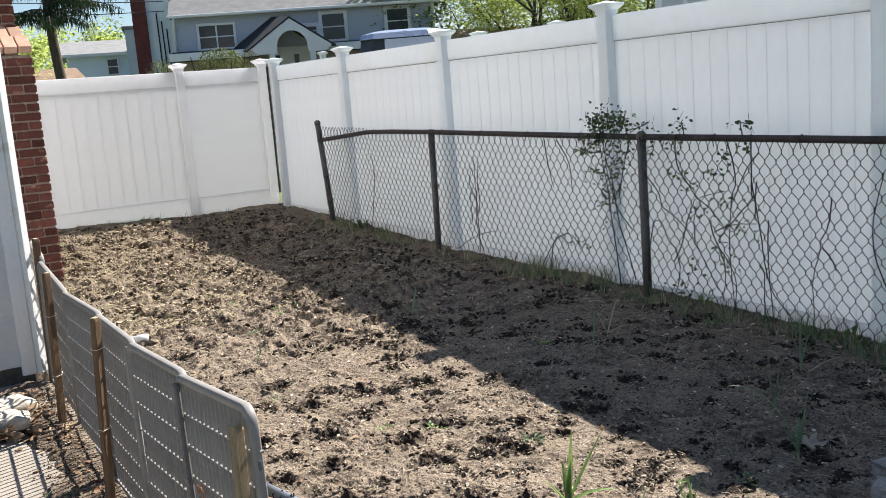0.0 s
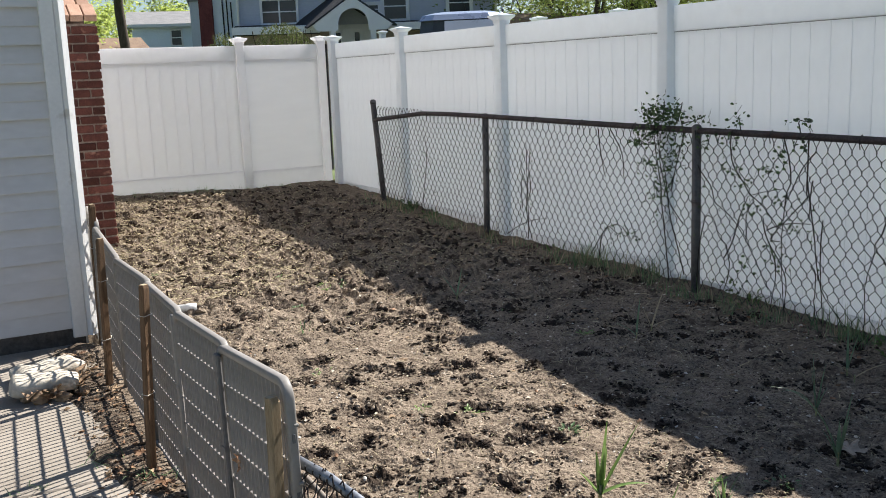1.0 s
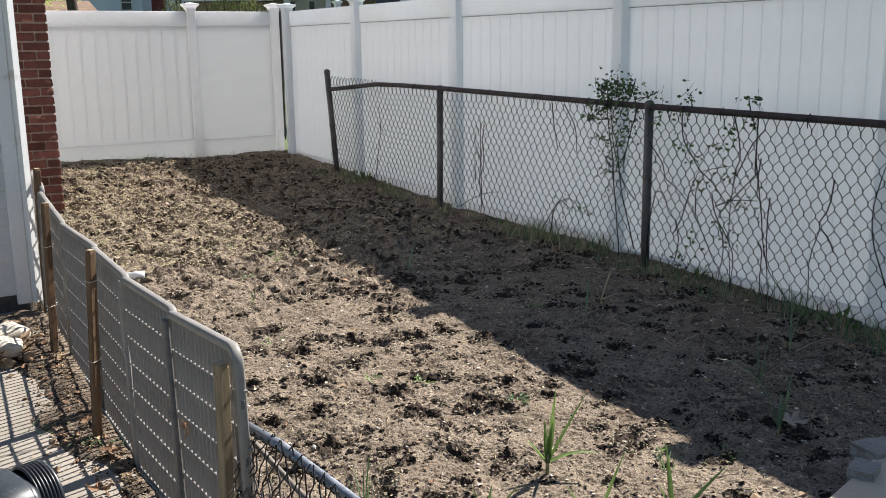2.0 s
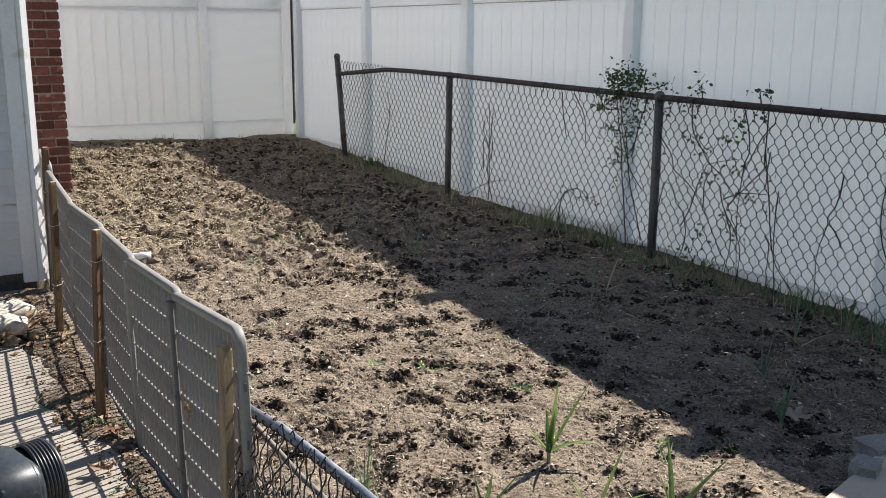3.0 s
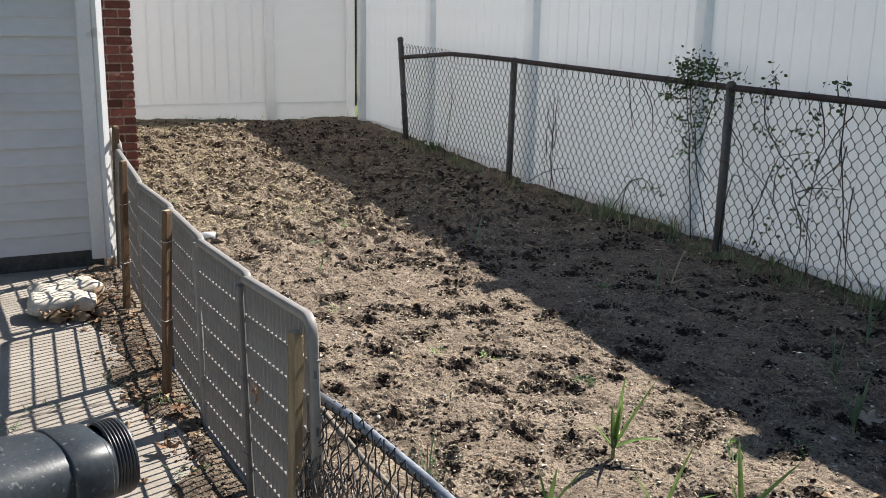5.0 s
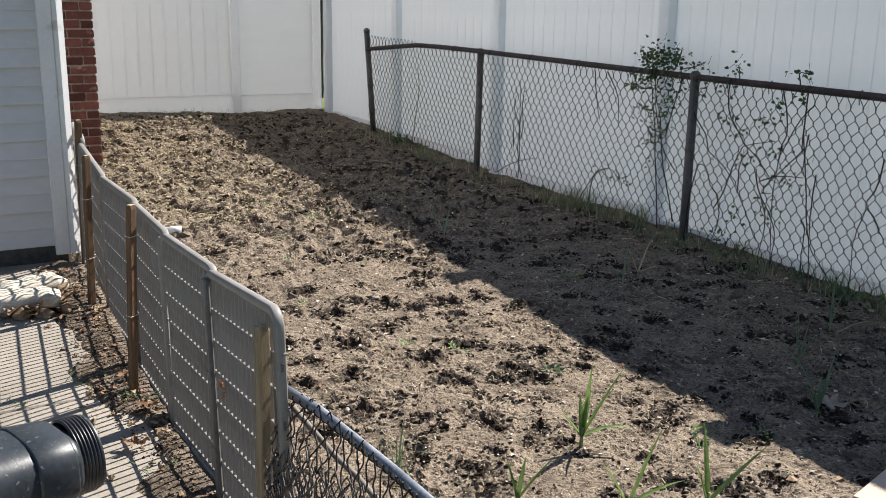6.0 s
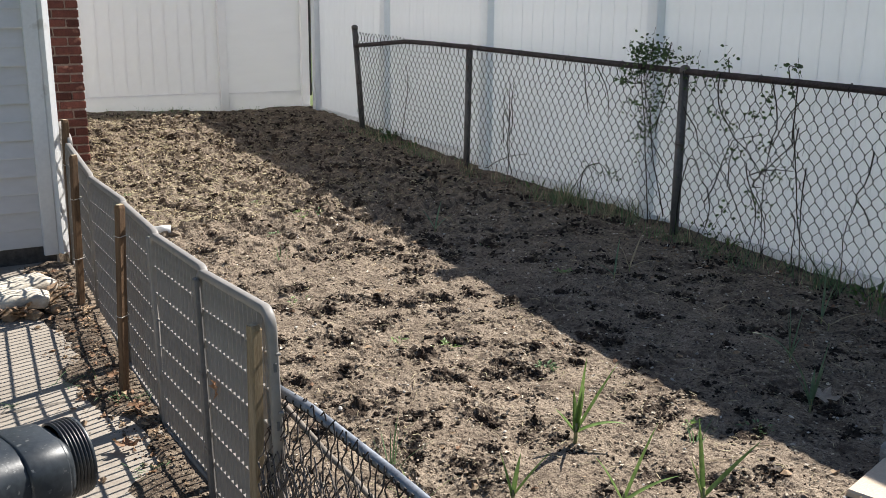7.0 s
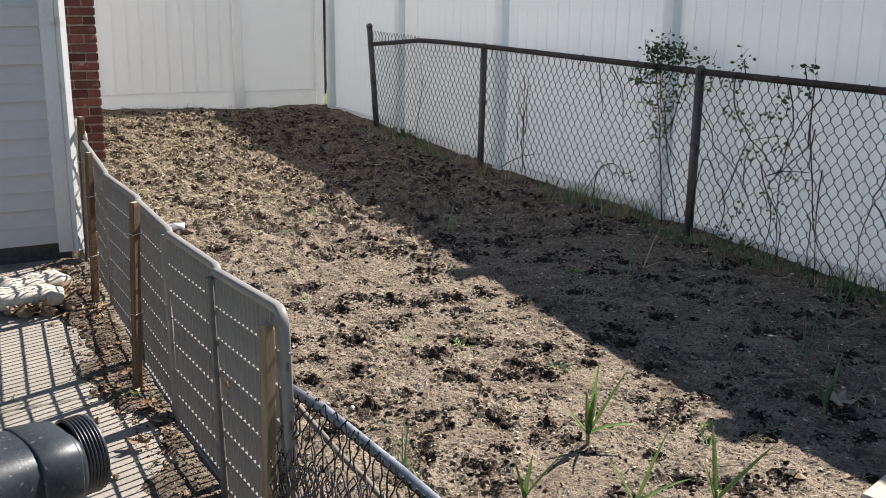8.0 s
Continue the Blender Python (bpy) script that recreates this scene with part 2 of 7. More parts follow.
M_BLUESIDE = mat("blue_siding", (0.46, 0.50, 0.60), (0.54, 0.58, 0.68), scale=1.2, fine=20, rough=0.6, bump=0.03, stretch=(0.5, 0.5, 2), rand=0.04)
# pale blue brightened so the garage and wing walls look sunlit
M_BLUE_LIT = mat("lit_pale_blue", (0.74, 0.82, 0.88), (0.82, 0.89, 0.94), scale=1.2, fine=20, rough=0.6, bump=0.03)
M_GREYSIDE = mat("grey_siding", (0.5, 0.53, 0.56), (0.58, 0.61, 0.64), scale=1.5, fine=20, rough=0.6, bump=0.03, rand=0.05)
M_TANWALL = mat("tan_wall", (0.36, 0.30, 0.24), (0.46, 0.39, 0.32), scale=2, fine=30, rough=0.85)
M_SHINGLE = mat("roof_shingle", (0.19, 0.19, 0.19), (0.29, 0.285, 0.28), scale=3, fine=35, rough=0.95, bump=0.5, stretch=(1, 1, 3), rand=0.1)
M_SHINGLE_DARK = mat("dark_shingle", (0.03, 0.032, 0.038), (0.06, 0.062, 0.068), scale=3, fine=35, rough=0.9, bump=0.4)
M_BROWNROOF = mat("brown_roof", (0.2, 0.13, 0.09), (0.32, 0.23, 0.16), scale=3, fine=35, rough=0.95, bump=0.4)
M_WHITE = mat("white_paint", (0.74, 0.75, 0.76), (0.8, 0.81, 0.82), scale=2, rough=0.5, bump=0.02)
M_CHIMRED = mat("painted_chimney", (0.10, 0.027, 0.026), (0.165, 0.05, 0.046), scale=6, fine=30, rough=0.85, bump=0.3)
M_CARPAINT = mat("car_paint", (0.02, 0.03, 0.06), (0.03, 0.042, 0.075), scale=2, rough=0.2, bump=0, metal=0.3, spec=0.6)
M_CARROOF = mat("silver_paint", (0.3, 0.35, 0.46), (0.38, 0.43, 0.54), scale=2, rough=0.3, bump=0, metal=0.3, spec=0.6)
M_CAR_REFLECTION = mat("reflection_lavender", (0.5, 0.51, 0.6), (0.58, 0.59, 0.67), scale=2, rough=0.3, bump=0, spec=0.6)
M_BARK = mat("bark", (0.045, 0.035, 0.028), (0.1, 0.08, 0.065), scale=10, fine=50, rough=0.95, bump=0.6, stretch=(3, 3, 0.6))
M_LEAF = mat("spring_leaf", (0.27, 0.34, 0.075), (0.48, 0.54, 0.17), scale=2, rough=0.6, bump=0, island=0.4, thin=0.62)
M_LEAF_DARK = mat("green_leaf", (0.12, 0.18, 0.04), (0.26, 0.33, 0.09), scale=2, rough=0.6, bump=0, island=0.4, thin=0.5)
M_NEEDLE = mat("needles", (0.018, 0.035, 0.018), (0.045, 0.075, 0.035), scale=3, rough=0.7, bump=0, island=0.4, thin=0.15)
M_HEDGE = mat("hedge_leaf", (0.07, 0.10, 0.03), (0.22, 0.24, 0.09), scale=2, rough=0.6, bump=0, island=0.45, thin=0.25)
M_CABLE = mat("cable", (0.02, 0.02, 0.02), (0.04, 0.04, 0.04), scale=5, rough=0.6, bump=0)


# ---- building helpers ----
class Shape:
    """Collects corners and faces for one mesh."""

    def __init__(self):
        self.v, self.f = [], []

    def add(self, verts, faces):
        n = len(self.v)
        self.v.extend(tuple(p) for p in verts)
        self.f.extend(tuple(i + n for i in face) for face in faces)
        return self

    def box(self, x0, x1, y0, y1, z0, z1, c=0.0, m=None):
        """A box with its long edges chamfered by c, by its bounds, moved by m."""
        xs, ys, zs = (x0, x1), (y0, y1), (z0, z1)
        if c <= 0:
            pts = [Vector((x, y, z)) for z in zs for y in ys for x in xs]
            fs = [(0, 2, 3, 1), (4, 5, 7, 6), (0, 1, 5, 4), (2, 6, 7, 3), (0, 4, 6, 2), (1, 3, 7, 5)]
        else:
            pts, fs, idx = [], [], {}
            for i in (0, 1):
                for j in (0, 1):
                    for k in (0, 1):
                        s = ((1, -1)[i], (1, -1)[j], (1, -1)[k])
                        base = (xs[i], ys[j], zs[k])
                        for a in range(3):
                            p = [base[b] + (0 if b == a else s[b] * c) for b in range(3)]
                            idx[i, j, k, a] = len(pts)
                            pts.append(Vector(p))
            o = lambda a, i, j, k: idx[i, j, k, a]
            for s in (0, 1):
                q = [o(0, s, 0, 0), o(0, s, 1, 0), o(0, s, 1, 1), o(0, s, 0, 1)]
                fs.append(tuple(q if s else q[::-1]))
                q = [o(1, 0, s, 0), o(1, 0, s, 1), o(1, 1, s, 1), o(1, 1, s, 0)]
                fs.append(tuple(q if s else q[::-1]))
                q = [o(2, 0, 0, s), o(2, 1, 0, s), o(2, 1, 1, s), o(2, 0, 1, s)]
                fs.append(tuple(q if s else q[::-1]))
            for s in (0, 1):
                for t in (0, 1):
                    fs.append((o(0, s, t, 0), o(0, s, t, 1), o(1, s, t, 1), o(1, s, t, 0)))
                    fs.append((o(0, s, 0, t), o(0, s, 1, t), o(2, s, 1, t), o(2, s, 0, t)))
                    fs.append((o(1, 0, s, t), o(1, 1, s, t), o(2, 1, s, t), o(2, 0, s, t)))
                    for u in (0, 1):
                        fs.append((o(0, s, t, u), o(1, s, t, u), o(2, s, t, u)))
        if m is not None:
            pts = [m @ p for p in pts]
        return self.add(pts, fs)

    def tube(self, path, r, sides=8, cap=True):
        """A tube along points; r is one radius or one for each point."""
        path = [Vector(p) for p in path]
        rs = list(r) if isinstance(r, (list, tuple)) else [r] * len(path)
        side = None
        verts, faces = [], []
        for i, p in enumerate(path):
            way = (path[min(i + 1, len(path) - 1)] - path[max(i - 1, 0)]).normalized()
            if side is None:
                side = way.orthogonal().normalized()
            else:
                side = (side - way * side.dot(way))
                side = side.normalized() if side.length > 1e-6 else way.orthogonal().normalized()
            up = way.cross(side)
            for k in range(sides):
                a = 2 * math.pi * (k + 0.5) / sides
                verts.append(p + (side * math.cos(a) + up * math.sin(a)) * rs[i])
        for i in range(len(path) - 1):
            for k in range(sides):
                a, b = i * sides + k, i * sides + (k + 1) % sides
                faces.append((a, b, b + sides, a + sides))
        if cap:
            faces.append(tuple(range(sides))[::-1])
            faces.append(tuple(range((len(path) - 1) * sides, len(path) * sides)))
        return self.add(verts, faces)

    def lump(self, p, size, seed, squash=0.7, jag=0.25):
        """A rough stone-like lump of 20 triangles round p."""
        rnd = random.Random(seed)
        g = (1 + 5 ** 0.5) / 2
        base = [(-1, g, 0), (1, g, 0), (-1, -g, 0), (1, -g, 0), (0, -1, g), (0, 1, g), (0, -1, -g), (0, 1, -g), (g, 0, -1), (g, 0, 1), (-g, 0, -1), (-g, 0, 1)]
        turn = Euler((rnd.uniform(0, 6), rnd.uniform(0, 6), rnd.uniform(0, 6))).to_matrix()
        sx, sy = rnd.uniform(0.7, 1.8), rnd.uniform(0.5, 1.0)
        pts = []
        for b in base:
            q = Vector(b).normalized() * size * (1 + rnd.uniform(-jag, jag))
            q = turn @ Vector((q.x * sx, q.y * sy, q.z))
            pts.append((p[0] + q.x, p[1] + q.y, p[2] + q.z * squash))
        fs = [(0, 11, 5), (0, 5, 1), (0, 1, 7), (0, 7, 10), (0, 10, 11), (1, 5, 9), (5, 11, 4), (11, 10, 2), (10, 7, 6), (7, 1, 8),
              (3, 9, 4), (3, 4, 2), (3, 2, 6), (3, 6, 8), (3, 8, 9), (4, 9, 5), (2, 4, 11), (6, 2, 10), (8, 6, 7), (9, 8, 1)]
        return self.add(pts, fs)

    def scrap(self, p, size, rnd):
        """A torn, crinkled flat scrap: six uneven corners round a raised or sunk middle."""
        turn = Euler((rnd.uniform(-0.22, 0.22), rnd.uniform(-0.22, 0.22), rnd.uniform(0, 6.3))).to_matrix()
        long = rnd.uniform(0.35, 0.9)
        ring = [Vector((0, 0, rnd.uniform(-0.18, 0.22) * size))]
        for k in range(7):
            a = 6.283 * (k + rnd.uniform(-0.25, 0.25)) / 7
            r = size * rnd.uniform(0.28, 0.55)
            ring.append(Vector((r * math.cos(a), long * r * math.sin(a), rnd.uniform(-0.12, 0.16) * size)))
        p = Vector(p)
        return self.add([p + turn @ q for q in ring], [(0, k + 1, (k + 1) % 7 + 1) for k in range(7)])

    def crumb(self, p, size, rnd):
        """A small angular crumb of eight faces."""
        q = [Vector(d) * size * rnd.uniform(0.6, 1.3) for d in ((1, 0, 0), (0, 1, 0), (-1, 0, 0), (0, -1, 0), (0, 0, 0.8), (0, 0, -0.6))]
        turn = Euler((rnd.uniform(-0.6, 0.6), rnd.uniform(-0.6, 0.6), rnd.uniform(0, 6.3))).to_matrix()
        p = Vector(p)
        return self.add([p + turn @ d for d in q], [(0, 1, 4), (1, 2, 4), (2, 3, 4), (3, 0, 4), (1, 0, 5), (2, 1, 5), (3, 2, 5), (0, 3, 5)])

    def leaf(self, p, way, wide, length, bend=0.25, up=None):
        """A pointed leaf of four faces from p along way."""
        way = Vector(way).normalized()
        side = way.cross(Vector(up) if up else Vector((0, 0, 1)))
        side = side.normalized() if side.length > 1e-4 else Vector((1, 0, 0))
        nrm = side.cross(way)
        p = Vector(p)
        mid, tip = p + way * length * 0.45 + nrm * length * bend * 0.3, p + way * length
        e = nrm * wide * 0.25
        return self.add([p, mid + side * wide / 2 + e, tip, mid - side * wide / 2 + e, mid], [(0, 1, 4), (1, 2, 4), (2, 3, 4), (3, 0, 4)])

    def round_leaf(self, p, way, wide, length, up):
        """A small oval leaf, folded a little along its rib."""
        way = Vector(way).normalized()
        side = way.cross(Vector(up))
        side = side.normalized() if side.length > 1e-4 else Vector((1, 0, 0))
        nrm = side.cross(way)
        p = Vector(p)
        edge = [(0.0, 0.0), (0.16, 0.34), (0.42, 0.5), (0.72, 0.36), (1.0, 0.0), (0.72, -0.36), (0.42, -0.5), (0.16, -0.34)]
        pts = [p + way * length * a + side * wide * b + nrm * wide * 0.4 * abs(b) for a, b in edge]
        return self.add(pts, [(0, 1, 2, 3, 4), (0, 4, 5, 6, 7)])

    def blade(self, p, way, wide, length, droop=0.5, segs=4, fold=0.0):
        """A strap-like blade that rises along way and droops."""
        way = Vector(way).normalized()
        side = way.cross(Vector((0, 0, 1)))
        side = side.normalized() if side.length > 1e-3 else Vector((1, 0, 0))
        out = Vector((way.x, way.y, 0))
        out = out.normalized() if out.length > 1e-3 else Vector((0, 1, 0))
        verts, faces = [], []
        p = Vector(p)
        d = way.copy()
        for i in range(segs + 1):
            f = i / segs
            w = wide * (0.75 + 0.6 * f - 1.35 * f * f) + 0.0004
            nrm = side.cross(d)
            verts += [p - side * w / 2, p - nrm * w * fold, p + side * w / 2]
            d = (d + (out * 0.5 - Vector((0, 0, 1))) * droop * (0.35 + f) / segs).normalized()
            p = p + d * length / segs
        for i in range(segs):
            a = 3 * i
            faces += [(a, a + 1, a + 4, a + 3), (a + 1, a + 2, a + 5, a + 4)]
        return self.add(verts, faces)

    def mesh(self, name, material, smooth=False):
        me = bpy.data.meshes.new(name)
        me.from_pydata(self.v, [], self.f)
        me.materials.append(material)
        if smooth:
            me.polygons.foreach_set("use_smooth", [True] * len(me.polygons))
        me.update()
        return me


def part(name, shape, material, parent=None, label="", smooth=False, kind=""):
    """Links a shape as one mesh object under a thing or part."""
    ob = new(name, shape.mesh(name, material, smooth))
    if parent is not None:
        ob.parent = parent
    return tagged(ob, label, kind=kind)


def piece(name, mesh, parent, m):
    """Another object on a mesh that is already there."""
    ob = new(name, mesh)
    ob.parent = parent
    ob.matrix_basis = m
    return ob


def thing(name, label, category, group="", kind="", at=(0, 0, 0)):
    ob = new(name)
    ob.location = at
    ob.empty_display_size = 0.1
    return tagged(ob, label, category, group, kind)


def own(name, shape, material, label, category, group="", kind="", smooth=False):
    return tagged(part(name, shape, material, smooth=smooth), label, category, group, kind)


def ground_z(x, y):
    """The lie of the land: it rises gently away from the terrace and is level beyond the fences."""
    return 0.028 * np.clip(y, -9, 7.2)


TABLES = {}


def cells(x, y, size, seed):
    """Uneven blocks: one random height from -1 to 1 for each cell."""
    lattice(np.zeros(1), np.zeros(1), size, seed)
    i, j = (np.floor(np.asarray(v) / size).astype(int) % 511 for v in (x, y))
    return TABLES[seed][i, j]


def lattice(x, y, size, seed):
    """Smooth value noise from -1 to 1 with cells of the given size, for arrays."""
    tab = TABLES.setdefault(seed, None)
    if tab is None:
        tab = TABLES[seed] = np.random.RandomState(seed).uniform(-1, 1, (512, 512))
    u, v = np.asarray(x) / size + 200, np.asarray(y) / size + 200
    i, j = np.floor(u).astype(int), np.floor(v).astype(int)
    a, b = u - i, v - j
    a, b = a * a * (3 - 2 * a), b * b * (3 - 2 * b)
    i, j = i % 511, j % 511
    return (tab[i, j] * (1 - a) + tab[i + 1, j] * a) * (1 - b) + (tab[i, j + 1] * (1 - a) + tab[i + 1, j + 1] * a) * b

# ---- ground ----
SX = np.arange(-4.24, 0.34, 0.0082)
rows_y = [-3.95]
while rows_y[-1] < 6.78:
    rows_y.append(rows_y[-1] + 0.0068 + 0.0015 * (rows_y[-1] + 3.95))
SY = np.array(rows_y)
GX, GY = np.meshgrid(SX, SY)
jit = np.random.RandomState(3)
GX, GY = GX + jit.uniform(-0.0027, 0.0027, GX.shape), GY + jit.uniform(-0.0024, 0.0024, GX.shape)
WX = GX + 0.05 * lattice(GX, GY, 0.17, 90) + 0.02 * lattice(GX, GY, 0.06, 91)
WY = GY + 0.05 * lattice(GX, GY, 0.17, 92) + 0.02 * lattice(GX, GY, 0.06, 93)
rough = 0.55 * lattice(GX, GY, 0.05, 21) + 0.45 * lattice(GX, GY, 0.021, 22)
tilled = np.clip((GY + 0.1) / 1.6, 0, 1) * np.clip((6.75 - GY) / 0.6, 0.2, 1) * np.clip((-0.08 - GX) / 0.45, 0.12, 1)
JX = GX + 0.02 * lattice(GX, GY, 0.05, 94) + 0.008 * lattice(GX, GY, 0.02, 95)
JY = GY + 0.02 * lattice(GX, GY, 0.05, 96) + 0.008 * lattice(GX, GY, 0.02, 97)
crumb = 0.55 * cells(JX * 0.9 + JY * 0.44, JY * 0.9 - JX * 0.44, 0.034, 24) + 0.5 * cells(JX, JY, 0.019, 25)
# soft trodden swells, then the coarse ridges of the tilled part, then wrinkles and crumbs
SZ = ground_z(GX, GY) + 0.013 * lattice(GX, GY, 0.75, 1) + 0.010 * lattice(WX, WY, 0.26, 2)
SZ += 0.008 * (0.4 - np.abs(lattice(WX, WY, 0.11, 3))) + 0.006 * (0.4 - np.abs(lattice(WX, WY, 0.05, 4)))
plates = 0.6 * np.clip(3.2 * lattice(WX * 1.15 - WY * 0.25, WY + WX * 0.3, 0.125, 12), -1, 1) + 0.4 * np.clip(3.0 * lattice(WX, WY, 0.062, 13), -1, 1)
SZ += (0.0062 + 0.018 * tilled) * plates + tilled * (0.030 * np.abs(lattice(WX, WY, 0.15, 15)) + 0.012 * np.abs(lattice(WX, WY, 0.055, 14)) + 0.006 * lattice(GX, GY, 0.026, 16))
lumps = np.clip(1.7 * lattice(WX, WY, 0.23, 7) + 0.8 * lattice(WX, WY, 0.1, 8) - 0.25 + 0.45 * tilled, 0, 1)
SZ += lumps * (0.013 * (0.4 - np.abs(lattice(WX, WY, 0.05, 9))) + 0.008 * lattice(GX, GY, 0.024, 10))
SZ += (0.0006 + 0.005 * lumps) * crumb
# where the soil was dug over: holes with broken, moist crumbs; x, y and half width of the plainest ones
DUG = [(-2.683, -0.408, 0.078), (-2.377, -0.355, 0.07), (-2.432, -0.625, 0.04), (-2.083, -0.459, 0.084), (-2.128, -0.655, 0.064), (-2.784, -0.807, 0.097), (-2.553, -1.116, 0.08),
       (-2.285, -1.058, 0.092), (-2.133, -1.135, 0.05), (-3.049, -0.952, 0.062), (-2.916, -1.131, 0.085), (-2.556, -1.395, 0.075), (-3.133, -1.166, 0.057), (-3.022, -0.711, 0.051),
       (-2.823, -1.449, 0.036), (-3.02, -1.496, 0.078), (-2.87, -1.658, 0.07), (-2.839, -1.792, 0.04), (-3.01, -1.963, 0.05), (-2.746, -2.006, 0.04), (-2.885, -2.117, 0.06),
       (-2.48, -1.924, 0.042), (-2.465, -1.646, 0.034), (-2.346, -1.713, 0.033), (-1.859, -1.375, 0.042), (-2.259, -1.396, 0.07), (-2.056, -1.253, 0.06), (-1.985, -2.125, 0.04),
       (-2.25, 0.6, 0.09), (-1.894, 1.031, 0.05), (-2.466, 1.317, 0.085), (-1.865, 1.656, 0.075)]
TURNED = np.zeros_like(SZ)
spot_rng = np.random.RandomState(11)
PITS = list(DUG)
while len(PITS) < 700:
    sx, sy = spot_rng.uniform(-3.6, -0.1), spot_rng.uniform(-3.7, 6.6)
    r = 0.02 + 0.05 * spot_rng.rand() ** 1.8 + (0.02 if sy > 0.3 else 0)
    crowd = 0.10 if -1.9 > sx and -1.4 < sy < 1.8 else 0.05
    if all((sx - q[0]) ** 2 + (sy - q[1]) ** 2 > (crowd + 0.6 * q[2]) ** 2 for q in PITS):
        PITS.append((sx, sy, r))
for n, (sx, sy, r) in enumerate(PITS):
    ang = radians(spot_rng.uniform(-70, 30))
    flat = spot_rng.uniform(0.55, 0.85)
    deep = 0.009 + 0.20 * r * spot_rng.uniform(0.8, 1.2)
    i0, i1 = np.searchsorted(SX, (sx - 0.32, sx + 0.32))
    j0, j1 = np.searchsorted(SY, (sy - 0.32, sy + 0.32))
    if i1 <= i0 or j1 <= j0:
        continue
    area = np.s_[j0:j1, i0:i1]
    dx, dy = GX[area] + 0.6 * (WX[area] - GX[area]) - sx, GY[area] + 0.6 * (WY[area] - GY[area]) - sy
    u = (dx * math.cos(ang) + dy * math.sin(ang)) / r
    v = (-dx * math.sin(ang) + dy * math.cos(ang)) / (r * flat)
    d = np.sqrt(u * u + v * v)
    inside = np.clip((1.12 - d + 0.75 * rough[area]) / 0.35, 0, 1)
    hole = np.clip((0.62 - np.sqrt((u - 0.15) ** 2 + (v + 0.2) ** 2) + 0.6 * rough[area]) / 0.3, 0, 1)
    rim = np.clip(1.25 - np.abs(d - 1.05) * 2.2 + 0.9 * rough[area], 0, 1) * (0.6 + 0.4 * np.clip(v, -1, 1))
    SZ[area] += inside * deep * (0.3 * crumb[area] + 0.3 * rough[area] + 0.3 * plates[area]) - 0.8 * deep * hole + 0.45 * deep * rim
    TURNED[area] = np.maximum(TURNED[area], np.clip(inside * (0.85 + 0.5 * rough[area]) + 0.35 * rim * (rough[area] > 0.1), 0, 1))
TURNED = np.clip(TURNED + np.clip(0.6 * lattice(WX, WY, 0.2, 23) + 1.1 * rough - 0.25, 0, 0.7), 0, 0.97)
# a shallow dip along the wire fence, and the thin spread of earth that runs out over the terrace
SZ -= 0.045 * np.clip((GX + 0.55) / 0.35, 0, 1) * np.exp(-((GY - 2.4) / 1.3) ** 2)
edge_x = -3.80 + 0.13 * lattice(GX, GY, 0.35, 31) + 0.07 * lattice(GX, GY, 0.12, 32)
SPILL = np.clip((edge_x - GX) / 0.22, 0, 1)
strip = np.clip((-3.66 - GX) / 0.10, 0, 1)
SZ = SZ * (1 - strip) + (ground_z(GX, GY) + 0.012 + 0.5 * (SZ - ground_z(GX, GY))) * strip
SZ -= 0.075 * SPILL
SZ -= 0.3 * np.clip((GY - 1.02) / 0.1, 0, 1) * np.clip((-3.60 - GX) / 0.1, 0, 1)
SZ += 0.06 * np.clip((GY - 6.0) / 0.7, 0, 1) * np.clip((-0.9 - GX) / 1.3, 0, 1)
TURNED = np.clip(TURNED + np.clip((GY - 0.2) / 2.6, 0, 1) * (0.75 * lattice(WX, WY, 0.13, 26) + 0.65 * rough - 0.16) + 0.75 * strip * (0.7 + 0.6 * rough), 0, 0.95)


def soil_at(x, y):
    i = int(np.clip(np.searchsorted(SX, x), 0, len(SX) - 1))
    j = int(np.clip(np.searchsorted(SY, y), 0, len(SY) - 1))
    return float(SZ[j, i])


def soil_bed():
    ny, nx = GX.shape
    me = bpy.data.meshes.new("garden_soil")
    idx = np.arange(nx * ny).reshape(ny, nx)
    quads = np.stack([idx[:-1, :-1], idx[:-1, 1:], idx[1:, 1:], idx[1:, :-1]], -1).reshape(-1, 4)
    me.vertices.add(nx * ny)
    me.vertices.foreach_set("co", np.stack([GX, GY, SZ], -1).astype(np.float32).ravel())
    me.loops.add(quads.size)
    me.loops.foreach_set("vertex_index", quads.astype(np.int32).ravel())
    me.polygons.add(len(quads))
    me.polygons.foreach_set("loop_start", np.arange(0, quads.size, 4, dtype=np.int32))
    me.polygons.foreach_set("use_smooth", np.zeros(len(quads), dtype=bool))
    me.update(calc_edges=True)
    at = me.attributes.new("turned", "FLOAT", "POINT")
    at.data.foreach_set("value", TURNED.astype(np.float32).ravel())
    me.materials.append(M_SOIL)
    return tagged(new("garden_soil", me), "dry, sandy, freshly turned garden soil with clods and holes", "soil", kind="structure")


soil_bed()

# the wide sheet of land under and round everything
land = Shape()
lx = [-600, -200, -60, -20, -8, -4.3, 0.4, 3, 8, 20, 60, 200, 600]
ly = [-600, -200, -60, -20, -9, -4, 1, 7.2, 14, 30, 60, 200, 600]
land.add([(x, y, float(ground_z(x, y)) - 0.12) for y in ly for x in lx],
         [(j * 13 + i, j * 13 + i + 1, j * 13 + i + 14, j * 13 + i + 13) for j in range(12) for i in range(12)])
own("ground", land, M_LAWN, "rough lawn and earth running out to the street", "ground", kind="structure")

